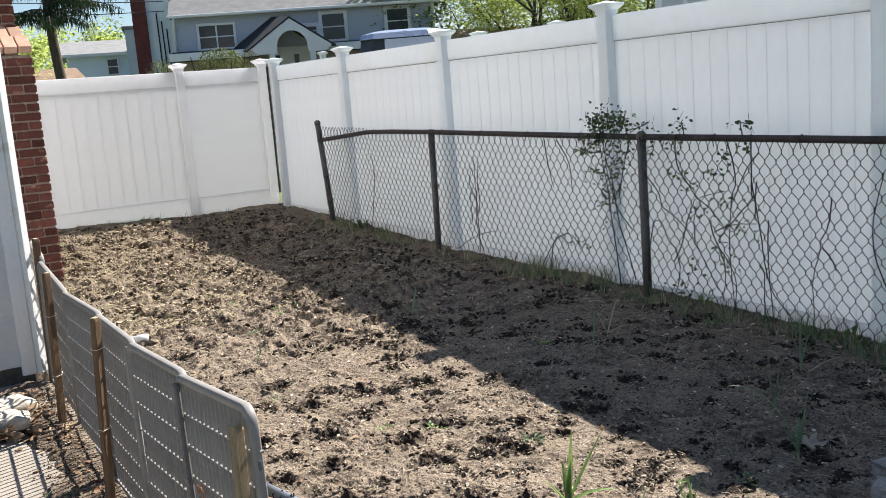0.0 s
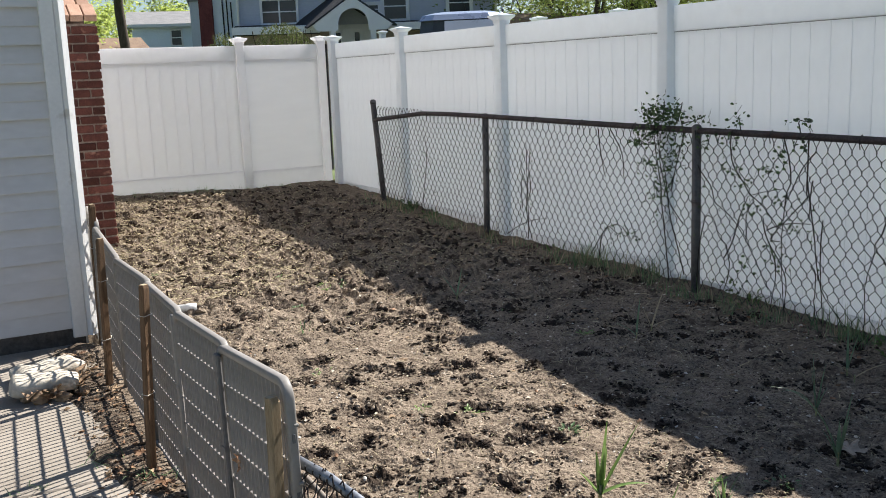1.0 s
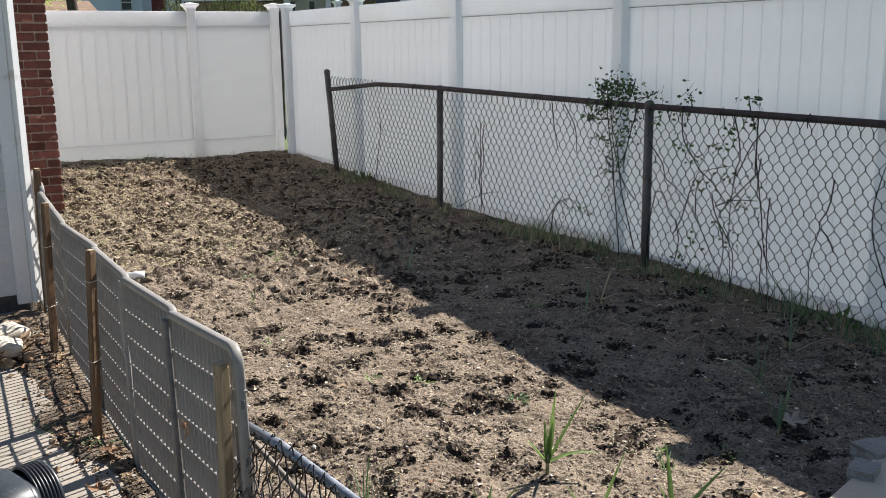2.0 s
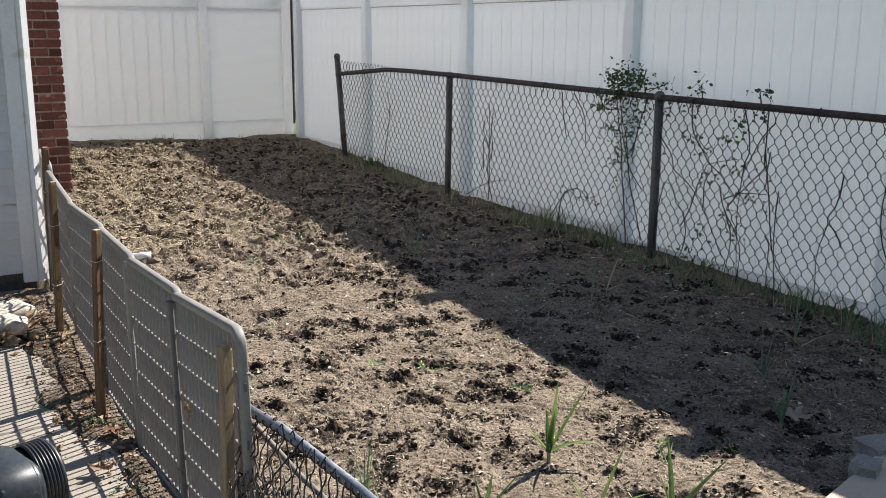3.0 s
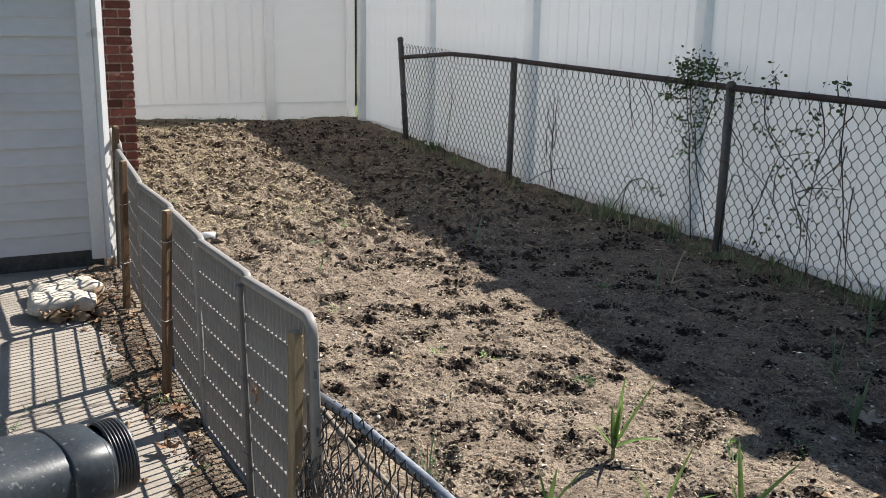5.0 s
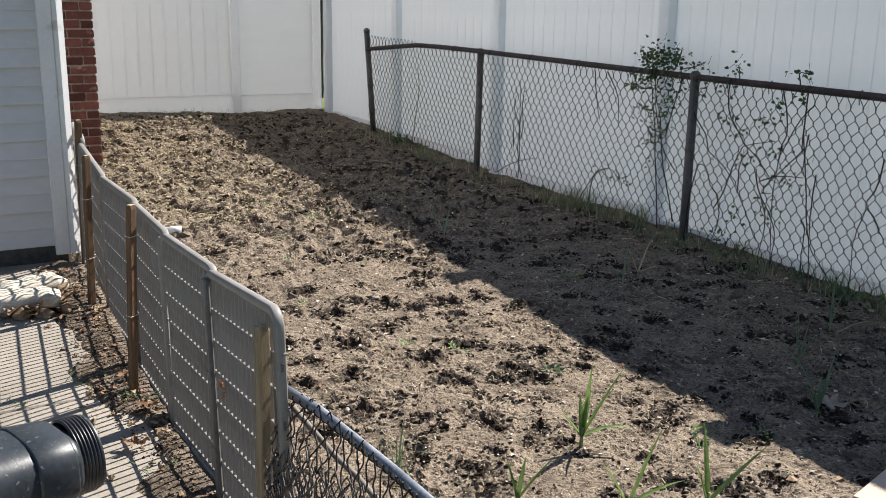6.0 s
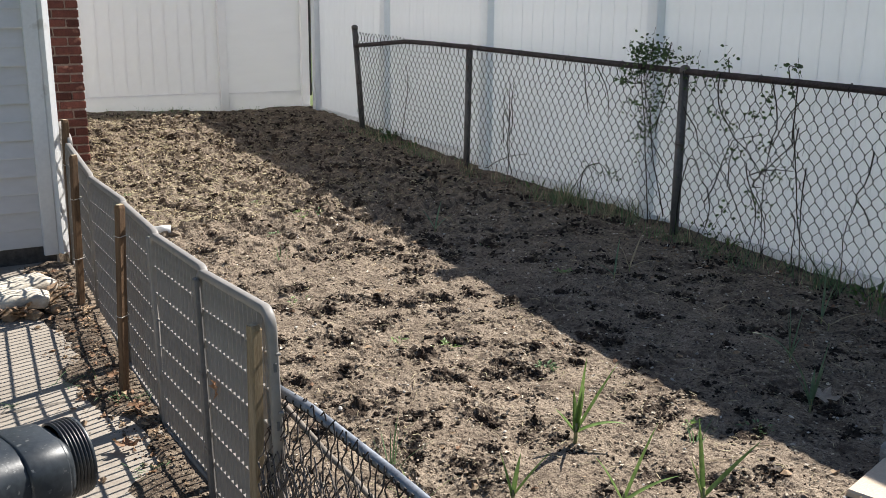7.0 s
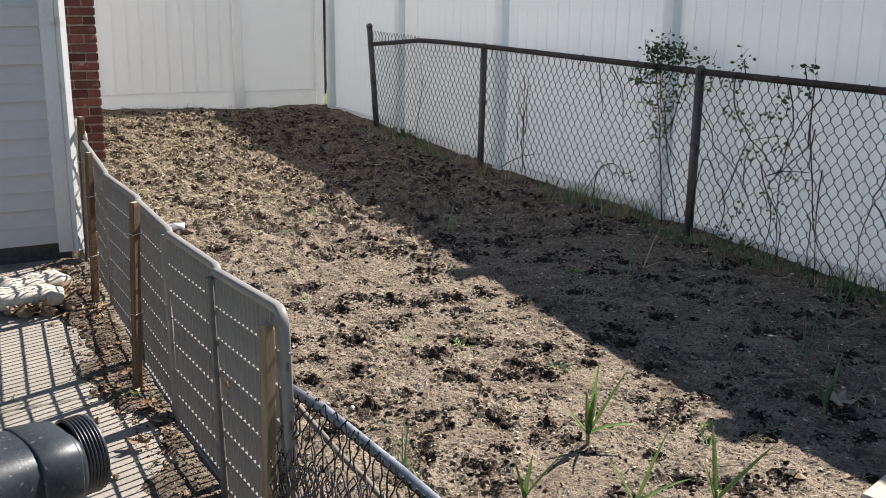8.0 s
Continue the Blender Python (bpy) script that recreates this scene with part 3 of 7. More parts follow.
# concrete terrace beside the house, in large slabs with open joints
terrace = tagged(new("pavement"), "pale worn concrete terrace scattered with soil and leaves", "terrace", kind="structure")
for sx0, sx1 in ((-7.6, -5.66), (-5.65, -3.72)):
    for sy0, sy1 in ((-6.6, -4.72), (-4.71, -2.82), (-2.81, -0.92), (-0.91, 1.088)):
        s = Shape().box(sx0, sx1, sy0, sy1, -0.12, 0.0, 0.006)
        s.v = [(x, y, z + 0.028 * y) for x, y, z in s.v]
        part("slab", s, M_CONCRETE, terrace)


# ---- white vinyl boundary fences ----
def fence_post(parent, x, y, z0, top, material=M_POST, back=0.052):
    """A hollow square post with a flared cap."""
    post = part("post", Shape().box(x - 0.052, x + 0.052, y - 0.052, y + back, z0, top - 0.05, 0.006), material, parent)
    cap, rings = Shape(), [(0.054, -0.085), (0.056, -0.06), (0.080, -0.038), (0.088, -0.028), (0.088, -0.016), (0.066, -0.012), (0.0, 0.006)]
    verts, faces = [], []
    for r, dz in rings[:-1]:
        verts += [(x - r, y - r, top + dz), (x + r, y - r, top + dz), (x + r, y + r, top + dz), (x - r, y + r, top + dz)]
    verts.append((x, y, top + rings[-1][1]))
    for k in range(len(rings) - 2):
        for c in range(4):
            faces.append((4 * k + c, 4 * k + (c + 1) % 4, 4 * k + 4 + (c + 1) % 4, 4 * k + 4 + c))
    last = 4 * (len(rings) - 2)
    faces += [(last + c, last + (c + 1) % 4, len(verts) - 1) for c in range(4)] + [(3, 2, 1, 0)]
    part("cap", cap.add(verts, faces), material, post)


BOARD = 0.149
board_meshes = {m: Shape().box(-BOARD / 2 + gap, BOARD / 2 - gap, -0.011, 0.011, 0.0, 1.0, 0.0014 if gap > 0.0005 else 0.0004).mesh("board", m) for m, gap in ((M_VINYL, 0.0006), (M_VINYL_LIT, 0.00012))}


def fence_panel(parent, a, b, z_bottom, z_top, material=M_VINYL, foot=0.165, board=BOARD):
    """Rails and upright tongued boards between two posts, from a to b."""
    a, b = Vector((*a, 0)), Vector((*b, 0))
    way = (b - a).normalized()
    length = (b - a).length
    m = Matrix.Translation(a) @ Matrix.Rotation(math.atan2(way.y, way.x), 4, "Z")
    part("top_rail", Shape().box(0, length, -0.024, 0.024, z_top - 0.175, z_top, 0.005, m), material, parent)
    part("bottom_rail", Shape().box(0, length, -0.024, 0.024, z_bottom, z_bottom + foot, 0.005, m), material, parent)
    # grey strip paints the thin shadow line under the top rail
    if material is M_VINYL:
        part("rail_seam", Shape().box(0, length, -0.0135, 0.0135, z_top - 0.1795, z_top - 0.1752, 0, m), M_RAIL_SHADE, parent, "narrow grey strip standing in for the shadow under the rail")
    n = max(1, round(length / board))
    wide = length / n
    tall = z_top - 0.16 - (z_bottom + foot - 0.015)
    for k in range(n):
        place = m @ Matrix.Translation(((k + 0.5) * wide, 0, z_bottom + foot - 0.015)) @ Matrix.Diagonal((wide / BOARD, 1, tall, 1))
        piece("board", board_meshes[material], parent, place)


east = thing("vinyl_fence", "tall white vinyl privacy fence with flared post caps", "fence", "boundary fences")
EX, PX = 0.190, 0.162
# the last two posts and panels are unseen, added to shade the lawn
east_posts = [6.44, 4.57, 2.59, 0.463, -1.64, -3.74, -5.84, -7.94, -10.04]
for y in east_posts:
    fence_post(east, PX, y, float(ground_z(0, y)) - 0.1, 1.985)
for y1, y0 in zip(east_posts, east_posts[1:]):
    fence_panel(east, (EX, y0 + 0.045), (EX, y1 - 0.045), float(ground_z(0, y0)) - 0.085, 1.89)


# extra panel set behind the corner post, added to block sun leaking in
fence_panel(east, (0.292, 6.40), (0.292, 6.79), 0.18, 1.89)

north = thing("vinyl_fence", "tall white vinyl fence with a narrow gate panel beside the corner", "fence", "boundary fences")
NY = 6.80
# unseen post backs are cut short so little shadow falls on the boards
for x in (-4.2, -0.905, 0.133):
    fence_post(north, x, NY, 0.0, 2.0, M_VINYL_LIT, 0.018)
fence_panel(north, (-4.2 + 0.052, NY), (-0.905 - 0.052, NY), 0.12, 1.90, M_VINYL_LIT, 0.285)
fence_panel(north, (-0.905 + 0.052, NY), (0.133 - 0.052, NY), 0.12, 1.90, M_VINYL_LIT, 0.272, 1.2)

# black strip added in the corner gap to stand for its deep shade
part("hinge_strip", Shape().box(0.188, 0.210, NY - 0.05, NY - 0.01, 0.33, 1.9, 0.004), M_BLACK, north, "black strip standing in for the shade in the corner gap")

# caps of the next garden's fence, beyond the boundary
for px, py, tp in ((4.08, 13.3, 2.355), (2.95, 6.1, 2.17), (3.75, 5.45, 2.22)):
    beyond = thing("fence_post", "white vinyl fence post of the next garden", "fence post", "posts of the next garden")
    fence_post(beyond, px, py, 0.0, tp)


# ---- chain-link fence ----
def chain_link(parent, y0, y1, x, base, top_of, w=0.077, r=0.0023):
    """Woven wires: each one zigzags upward and hooks into its neighbours."""
    s = Shape()
    n = int((y1 - y0) / (w / 2))
    for k in range(n):
        yc = y0 + (k + 0.5) * w / 2
        z0 = base(yc)
        rows = 19
        hh = (top_of(yc) - z0) / rows
        pts = []
        for i in range(rows + 1):
            side = 1 if (i + k) % 2 else -1
            z = z0 + i * hh + 0.006 * math.sin(yc * 5.3 + i * 0.6)
            bulge = 0.014 * math.sin(math.pi * i / rows) * math.sin(yc * 2.3 + 1) + 0.003 * side
            yy = yc + side * w / 4 * 1.04 + 0.005 * math.sin(i * 1.1 + yc * 7)
            dz = 0.17 * hh
            if i == 0 or i == rows:
                pts.append((x + bulge, yy, z + (0.02 if i else 0)))
            else:
                pts += [(x + bulge, yy, z - dz), (x + bulge - 0.006 * side, yy, z + dz)]
        s.tube(pts, r, 4, False)
    part("wire_mesh", s, M_WIRE, parent, "grey woven diamond mesh", kind="stuff")


link = thing("chain_link_fence", "old chain-link fence with a rusty top rail, overgrown with vines", "fence")
link_tops = {-5.34: 1.06, -2.67: 1.07, 0.0: 1.09, 2.675: 1.11}
for y, z in link_tops.items():
    lean = 0.02 if y else 0.0
    post = part("post", Shape().tube([(0.0, y, -0.3), (lean, y, z - 0.01)], 0.029, 10), M_GALV, link, smooth=True)
    part("post_cap", Shape().tube([(lean, y, z - 0.03), (lean, y, z - 0.005), (lean, y, z + 0.012), (lean, y, z + 0.02)], [0.032, 0.033, 0.027, 0.012], 10), M_GALV, post, smooth=True)
    part("tie_band", Shape().tube([(lean, y, z * 0.55), (lean, y, z * 0.55 + 0.02)], 0.0325, 10), M_GALV, post, smooth=True)
end_post = part("end_post", Shape().tube([(0.06, 4.91, -0.2), (0.0, 5.0, 1.20)], 0.031, 10), M_GALV, link, "leaning steel end post", smooth=True)
part("post_cap", Shape().tube([(0.0, 5.0, 1.19), (0.0, 5.002, 1.22), (0.0, 5.003, 1.235)], [0.035, 0.034, 0.015], 10), M_GALV, end_post, smooth=True)
for z in (0.35, 0.62, 1.0):
    f = (z + 0.2) / 1.4
    part("tie_band", Shape().tube([(0.06 - 0.06 * f, 4.91 + 0.09 * f, z), (0.06 - 0.06 * f, 4.91 + 0.09 * f, z + 0.022)], 0.036, 10), M_GALV, end_post, smooth=True)


def rail_z(y):
    return float(np.interp(y, [-5.4, -2.67, 0, 1.2, 2.675, 3.4, 3.85, 5.0], [1.05, 1.055, 1.07, 1.085, 1.105, 1.11, 1.105, 1.015]))


part("top_rail", Shape().tube([(0.0, y, rail_z(y)) for y in (-5.4, -2.67, -1.3, 0, 1.2, 2.675, 3.4, 3.85, 4.96)], 0.0215, 10), M_RAIL, link, "rusty steel top rail", smooth=True)
chain_link(link, -4.2, 4.93, -0.012, lambda y: float(ground_z(0, y)) + 0.02, lambda y: rail_z(y) + (-0.014 if y < 3.6 else -0.014 + 0.11 * (y - 3.6)))
for y in np.arange(-2.5, 4.9, 0.62):
    part("rail_tie", Shape().tube([(-0.026, y, rail_z(y) - 0.05), (-0.03, y + 0.005, rail_z(y)), (0, y + 0.01, rail_z(y) + 0.027), (0.028, y + 0.012, rail_z(y))], 0.003, 5), M_WIRE, link)

# ---- the house beside the garden ----
HX, HY = -3.66, 1.08
house = tagged(new("house_wall"), "house wall in off-white painted clapboard with a corner board", "house", kind="structure")
# the east wall's unseen upper height is added to bounce sun onto the fence
part("wall", Shape().box(-8.4, HX - 0.03, HY + 0.03, HY + 0.16, -0.3, 3.3).box(HX - 0.16, HX - 0.03, HY + 0.17, 9.0, -0.3, 5.7), M_SIDING, house)
part("foundation", Shape().box(-8.4, HX - 0.045, HY + 0.012, HY + 0.028, -0.3, 0.135), M_DARK, house, "dark foundation strip")
WIN_X0, WIN_X1, WIN_Z0, WIN_Z1 = -5.25, -4.235, 0.995, 2.13


def clapboard(length, z):
    """One lapped board, thick at its lower edge, with a rounded drip."""
    verts, faces = [], []
    prof = [(0.0, 0.014), (-0.006, 0.014), (-0.0175, 0.0), (-0.0195, 0.0), (-0.0205, 0.005), (-0.004, 0.113), (0.0, 0.113)]
    for x in (0, length):
        verts += [(x, py, pz) for py, pz in prof]
    n = len(prof)
    faces = [(i, (i + 1) % n, n + (i + 1) % n, n + i) for i in range(n)] + [tuple(range(n))[::-1], tuple(range(n, 2 * n))]
    return Shape().add(verts, faces)


full_board = clapboard(8.4 + HX - 0.1, 0).mesh("clapboard", M_SIDING)
left_board = clapboard(8.4 + WIN_X0 - 0.075, 0).mesh("clapboard", M_SIDING)
right_board = clapboard(HX - 0.1 - WIN_X1 - 0.075 + 0.07, 0).mesh("clapboard", M_SIDING)
z, k = 0.125, 0
while z < 3.25:
    drop = 0.0 if k % 2 else -0.006
    yy = HY + 0.026 + drop
    if z + 0.1006 < WIN_Z0 - 0.06 or z > WIN_Z1 + 0.06:
        piece("clapboard", full_board, house, Matrix.Translation((-8.4, yy, z)))
    else:
        piece("clapboard", left_board, house, Matrix.Translation((-8.4, yy, z)))
        piece("clapboard", right_board, house, Matrix.Translation((WIN_X1 + 0.004, yy, z)))
    z += 0.1006
    k += 1
part("corner_board", Shape().box(HX - 0.112, HX - 0.034, HY - 0.014, HY + 0.028, 0.07, 3.3, 0.004), M_TRIM, house)
part("corner_board", Shape().box(HX - 0.033, HX + 0.012, HY + 0.031, HY + 0.12, 0.07, 3.3, 0.004), M_TRIM, house)
# moulded outer corner, with three slanting faces that catch the sun
section = [(-0.033, -0.006), (-0.010, -0.031), (0.003, -0.021), (0.001, -0.018), (0.014, -0.008), (0.012, -0.005), (0.026, 0.005), (0.0135, 0.03), (-0.033, 0.03)]
n = len(section)
corner = Shape().add([(HX + x, HY + y, z) for z in (0.075, 3.29) for x, y in section], [(i, (i + 1) % n, n + (i + 1) % n, n + i) for i in range(n)] + [tuple(range(n))[::-1], tuple(range(n, 2 * n))])
part("corner_moulding", corner, M_TRIM, house, "white moulded corner strip")
# eave and roof are out of view, added for their shading
part("eave", Shape().box(-8.6, HX + 0.12, HY - 0.25, 9.2, 3.3, 3.45, 0.01), M_TRIM, house)
roof = Shape().add([(-8.7, HY - 0.3, 3.46), (HX + 0.2, HY - 0.3, 3.46), (HX + 0.2, 9.2, 3.46), (-8.7, 9.2, 3.46), (-8.7, 5.1, 5.6), (HX + 0.2, 5.1, 5.6)],
                   [(0, 1, 5, 4), (2, 3, 4, 5), (1, 2, 5), (3, 0, 4), (3, 2, 1, 0)])
part("roof", roof, M_SHINGLE, house)

window = tagged(new("window_1"), "white sash window with lowered blinds in the clapboard wall", "window", kind="structure")
x0, x1, z0, z1 = WIN_X0, WIN_X1, WIN_Z0, WIN_Z1
for n, b in (("casing", (x1 - 0.085, x1, HY - 0.006, HY + 0.03, z0 + 0.03, z1)), ("casing", (x0, x0 + 0.085, HY - 0.006, HY + 0.03, z0 + 0.03, z1)),
             ("casing", (x0, x1, HY - 0.007, HY + 0.03, z1 - 0.08, z1 + 0.004)), ("sill", (x0 - 0.03, x1 + 0.03, HY - 0.05, HY + 0.03, z0 - 0.015, z0 + 0.032)),
             ("apron", (x0, x1, HY - 0.002, HY + 0.03, z0 - 0.06, z0 - 0.018))):
    part(n, Shape().box(*b, 0.004), M_TRIM, window)
for n, b in (("sash", (x1 - 0.135, x1 - 0.086, HY + 0.0, HY + 0.04, z0 + 0.033, z1 - 0.08)), ("sash", (x0 + 0.086, x0 + 0.135, HY + 0.0, HY + 0.04, z0 + 0.033, z1 - 0.08)),
             ("sash", (x0 + 0.136, x1 - 0.136, HY + 0.0, HY + 0.04, z0 + 0.033, z0 + 0.085)), ("meeting_rail", (x0 + 0.136, x1 - 0.136, HY - 0.002, HY + 0.04, 1.56, 1.60))):
    part(n, Shape().box(*b, 0.003), M_TRIM, window)
part("pane", Shape().box(x0 + 0.136, x1 - 0.136, HY + 0.0235, HY + 0.0255, z0 + 0.086, z1 - 0.081), M_GLASS, window)
for k in range(9):
    part("blind_slat", Shape().box(x0 + 0.14, x1 - 0.14, HY + 0.012, HY + 0.022, z0 + 0.12 + 0.045 * k, z0 + 0.138 + 0.045 * k, 0.002), M_BLIND, window)
bracket = thing("wall_bracket", "black metal bracket fixed above the window", "bracket")
part("plate", Shape().box(-4.62, -4.21, HY - 0.03, HY - 0.008, 2.15, 2.19, 0.006), M_BLACK, bracket)
part("hook", Shape().tube([(-4.25, HY - 0.03, 2.17), (-4.25, HY - 0.10, 2.165), (-4.24, HY - 0.12, 2.13)], 0.012, 8), M_BLACK, bracket)

# ---- brick chimney against the house ----
chimney = tagged(new("brick_chimney"), "red brick chimney with a sloped shoulder against the house", "chimney", kind="structure")
CX0, CX1, CY = -3.62, -3.02, 3.72
part("mortar_core", Shape().box(CX0, CX1 - 0.012, CY + 0.012, CY + 1.6, -0.2, 2.0).box(CX0, CX1 - 0.055, CY + 0.30, CY + 1.6, 2.0, 4.6), M_MORTAR, chimney)
BL, BH, BD = 0.2, 0.058, 0.092
brick_meshes = []
for k in range(4):
    rnd = random.Random(40 + k)
    s = Shape().box(0, BL, 0, BD, 0, BH, 0.005)
    s.v = [(x + rnd.uniform(-0.003, 0.003), y + rnd.uniform(-0.0025, 0.0025), z + rnd.uniform(-0.002, 0.002)) for x, y, z in s.v]
    brick_meshes.append(s.mesh("brick", M_BRICK))
s = Shape().box(0, 0.095, 0, BD, 0, BH, 0.005)
half_brick = s.mesh("brick", M_BRICK)
brick_rng = random.Random(5)
pitch = 0.0727
for c in range(62):
    z = -0.042 + c * pitch
    low = z + BH < 2.0
    if 2.0 <= z + BH and z < 2.02:
        continue
    right, front = (CX1, CY) if low else (CX1 - 0.042, CY + 0.29)
    x = right - brick_rng.uniform(0, 0.006)
    k = 0
    while x > CX0 + 0.02:
        small = (c % 2 == 0 and k == 0)
        wide = 0.095 if small else BL
        if x - wide < CX0 - 0.05:
            break
        me = half_brick if small else brick_rng.choice(brick_meshes)
        piece("brick", me, chimney, Matrix.Translation((x - wide, front + brick_rng.uniform(-0.003, 0.004), z + brick_rng.uniform(-0.002, 0.002))))
        x -= wide + 0.011
        k += 1
cap_mesh = Shape().box(0, 0.098, 0, 0.2, 0, BH, 0.005).mesh("shoulder_brick", M_BRICK_SUNLIT)
for row, (yy, zz) in enumerate(((CY - 0.005, 2.015), (CY + 0.155, 2.105))):
    for k in range(6):
        m = Matrix.Translation((CX1 - 0.10 - k * 0.107 - 0.02 * row, yy, zz)) @ Matrix.Rotation(radians(30), 4, "X")
        piece("shoulder_brick", cap_mesh, chimney, m)

# ---- low fence of grey slatted panels along the terrace ----
def slat_panel(a, b, za, zb, tall, lean, label):
    """A moulded panel: rounded frame, upright slats and cross bars. a, b: the ends of its top edge."""
    top_a, top_b = Vector((a[0], a[1], za)), Vector((b[0], b[1], zb))
    way = (top_b - top_a).normalized()
    side = Vector((1, 0, 0)) - way * way.x
    side.normalize()
    up = way.cross(side) if way.cross(side).z > 0 else side.cross(way)
    up = (Matrix.Rotation(lean, 3, way) @ up).normalized()
    if (Matrix.Rotation(lean, 3, way) @ Vector((0, 0, 1))).x < 0:
        up = (Matrix.Rotation(-2 * lean, 3, way) @ up).normalized()
    side = way.cross(up).normalized()
    if side.x < 0:
        side = -side
    long = (top_b - top_a).length
    m = Matrix((side, way, up)).transposed().to_4x4()
    m.translation = top_a - up * tall
    ob = thing("slatted_panel", label, "fence panel", "grey panels along the terrace")
    ob.matrix_basis = m
    r, c = 0.0125, 0.06
    q = c - 0.013
    arc = [(a * math.pi / 16) for a in range(9)]
    half = [((0, 0.013, 0), (0, 1, 0))] + [((0, c - q * math.cos(a), tall - c + q * math.sin(a)), (0, math.cos(a), -math.sin(a))) for a in arc]
    loop = half + [((0, long - p[1], p[2]), (0, -d[1], d[2])) for p, d in half[::-1]]
    rim, verts, faces = Shape(), [], []
    n = len(loop)
    for p, inn in loop:
        p, inn = Vector(p), Vector(inn)
        for dx, di in ((-r, -0.010), (-r + 0.004, -0.013), (r - 0.004, -0.013), (r, -0.010), (r, 0.010), (r - 0.004, 0.013), (-r + 0.004, 0.013), (-r, 0.010)):
            verts.append(p + Vector((dx, 0, 0)) + inn * di)
    for i in range(n - 1):
        for k in range(8):
            faces.append((8 * i + k, 8 * i + (k + 1) % 8, 8 * i + 8 + (k + 1) % 8, 8 * i + 8 + k))
    faces += [tuple(range(8))[::-1], tuple(range(8 * n - 8, 8 * n))]
    part("frame", rim.add(verts, faces), M_PANEL, ob, "worn grey rounded frame", smooth=True)
    part("bottom_bar", Shape().box(-0.014, 0.014, 0.026, long - 0.026, 0.0, 0.024, 0.004), M_PANEL, ob)
    count = int((long - 0.06) / 0.0395)
    step = (long - 0.052) / (count + 1)
    slat = Shape().box(-0.0068, 0.0068, -0.0028, 0.0028, 0.0, tall - 0.05, 0.001).mesh("slat", M_PANEL)
    for k in range(count):
        piece("slat", slat, ob, Matrix.Translation((0, 0.026 + (k + 1) * step, 0.024)))
    bar = Shape().box(-0.0065, 0.0065, 0.026, long - 0.026, 0, 0.0042, 0.001).mesh("cross_bar", M_PANEL)
    z = tall - 0.128
    while z > 0.03:
        piece("cross_bar", bar, ob, Matrix.Translation((0, 0, z)))
        z -= 0.0985
    return ob


LEAN = radians(0.5)
end_panel = slat_panel((-3.69, -2.465), (-3.688, -1.805), 0.752, 0.697, 0.80, LEAN, "grey slatted plastic panel tied to a wooden stake")
# each slot is a raised box; the shade of its hole is only colour
for z in (0.645, 0.49, 0.33, 0.17):
    part("slot", Shape().box(-0.0045, 0.0045, -0.0025, 0.0035, z - 0.012, z + 0.012, 0.001), M_PANEL_SHADE, end_panel, "narrow dark box standing in for a shaded slot")
    part("tab", Shape().box(0.002, 0.0155, -0.006, 0.006, z + 0.030, z + 0.038, 0.002), M_PANEL, end_panel, "small moulded tab")
slat_panel((-3.668, -1.825), (-3.688, -1.215), 0.699, 0.688, 0.75, LEAN, "grey slatted plastic panel in a low fence")
slat_panel((-3.672, -1.235), (-3.676, -0.65), 0.686, 0.702, 0.73, LEAN, "grey slatted plastic panel in a low fence")
slat_panel((-3.662, -0.67), (-3.652, 0.17), 0.700, 0.672, 0.71, LEAN, "grey slatted plastic panel in a low fence")
slat_panel((-3.64, 0.15), (-3.622, 0.93), 0.668, 0.735, 0.71, LEAN, "grey slatted plastic panel beside the house corner")
slat_panel((-3.605, 0.91), (-3.595, 1.30), 0.75, 0.815, 0.78, LEAN, "grey slatted plastic panel beside the house corner")

# uprights added for the panels' own frame edges; the first is coloured as unlit
for n, (px, py, top, m, label) in enumerate(((-3.705, -1.85, 0.676, M_PANEL_SHADE, "dark upright standing in for the unlit frame at a panel joint"), (-3.694, -1.215, 0.668, M_PANEL, "grey upright standing in for the frame edge at a panel joint"))):
    joint = thing("joint_upright", label, "post", "posts joining the panels", at=(px, py - 0.055, -0.03 + 0.028 * py))
    joint.rotation_euler = (-0.08, 0, 0)
    part("upright", Shape().box(-0.011, 0.006, -0.019, 0.019, 0.0, top + 0.03 - 0.028 * py, 0.005), m, joint)
    for z in (0.2, 0.45):
        part("clip", Shape().box(-0.0135, -0.0105, -0.022, 0.022, z, z + 0.012, 0.001), m, joint)


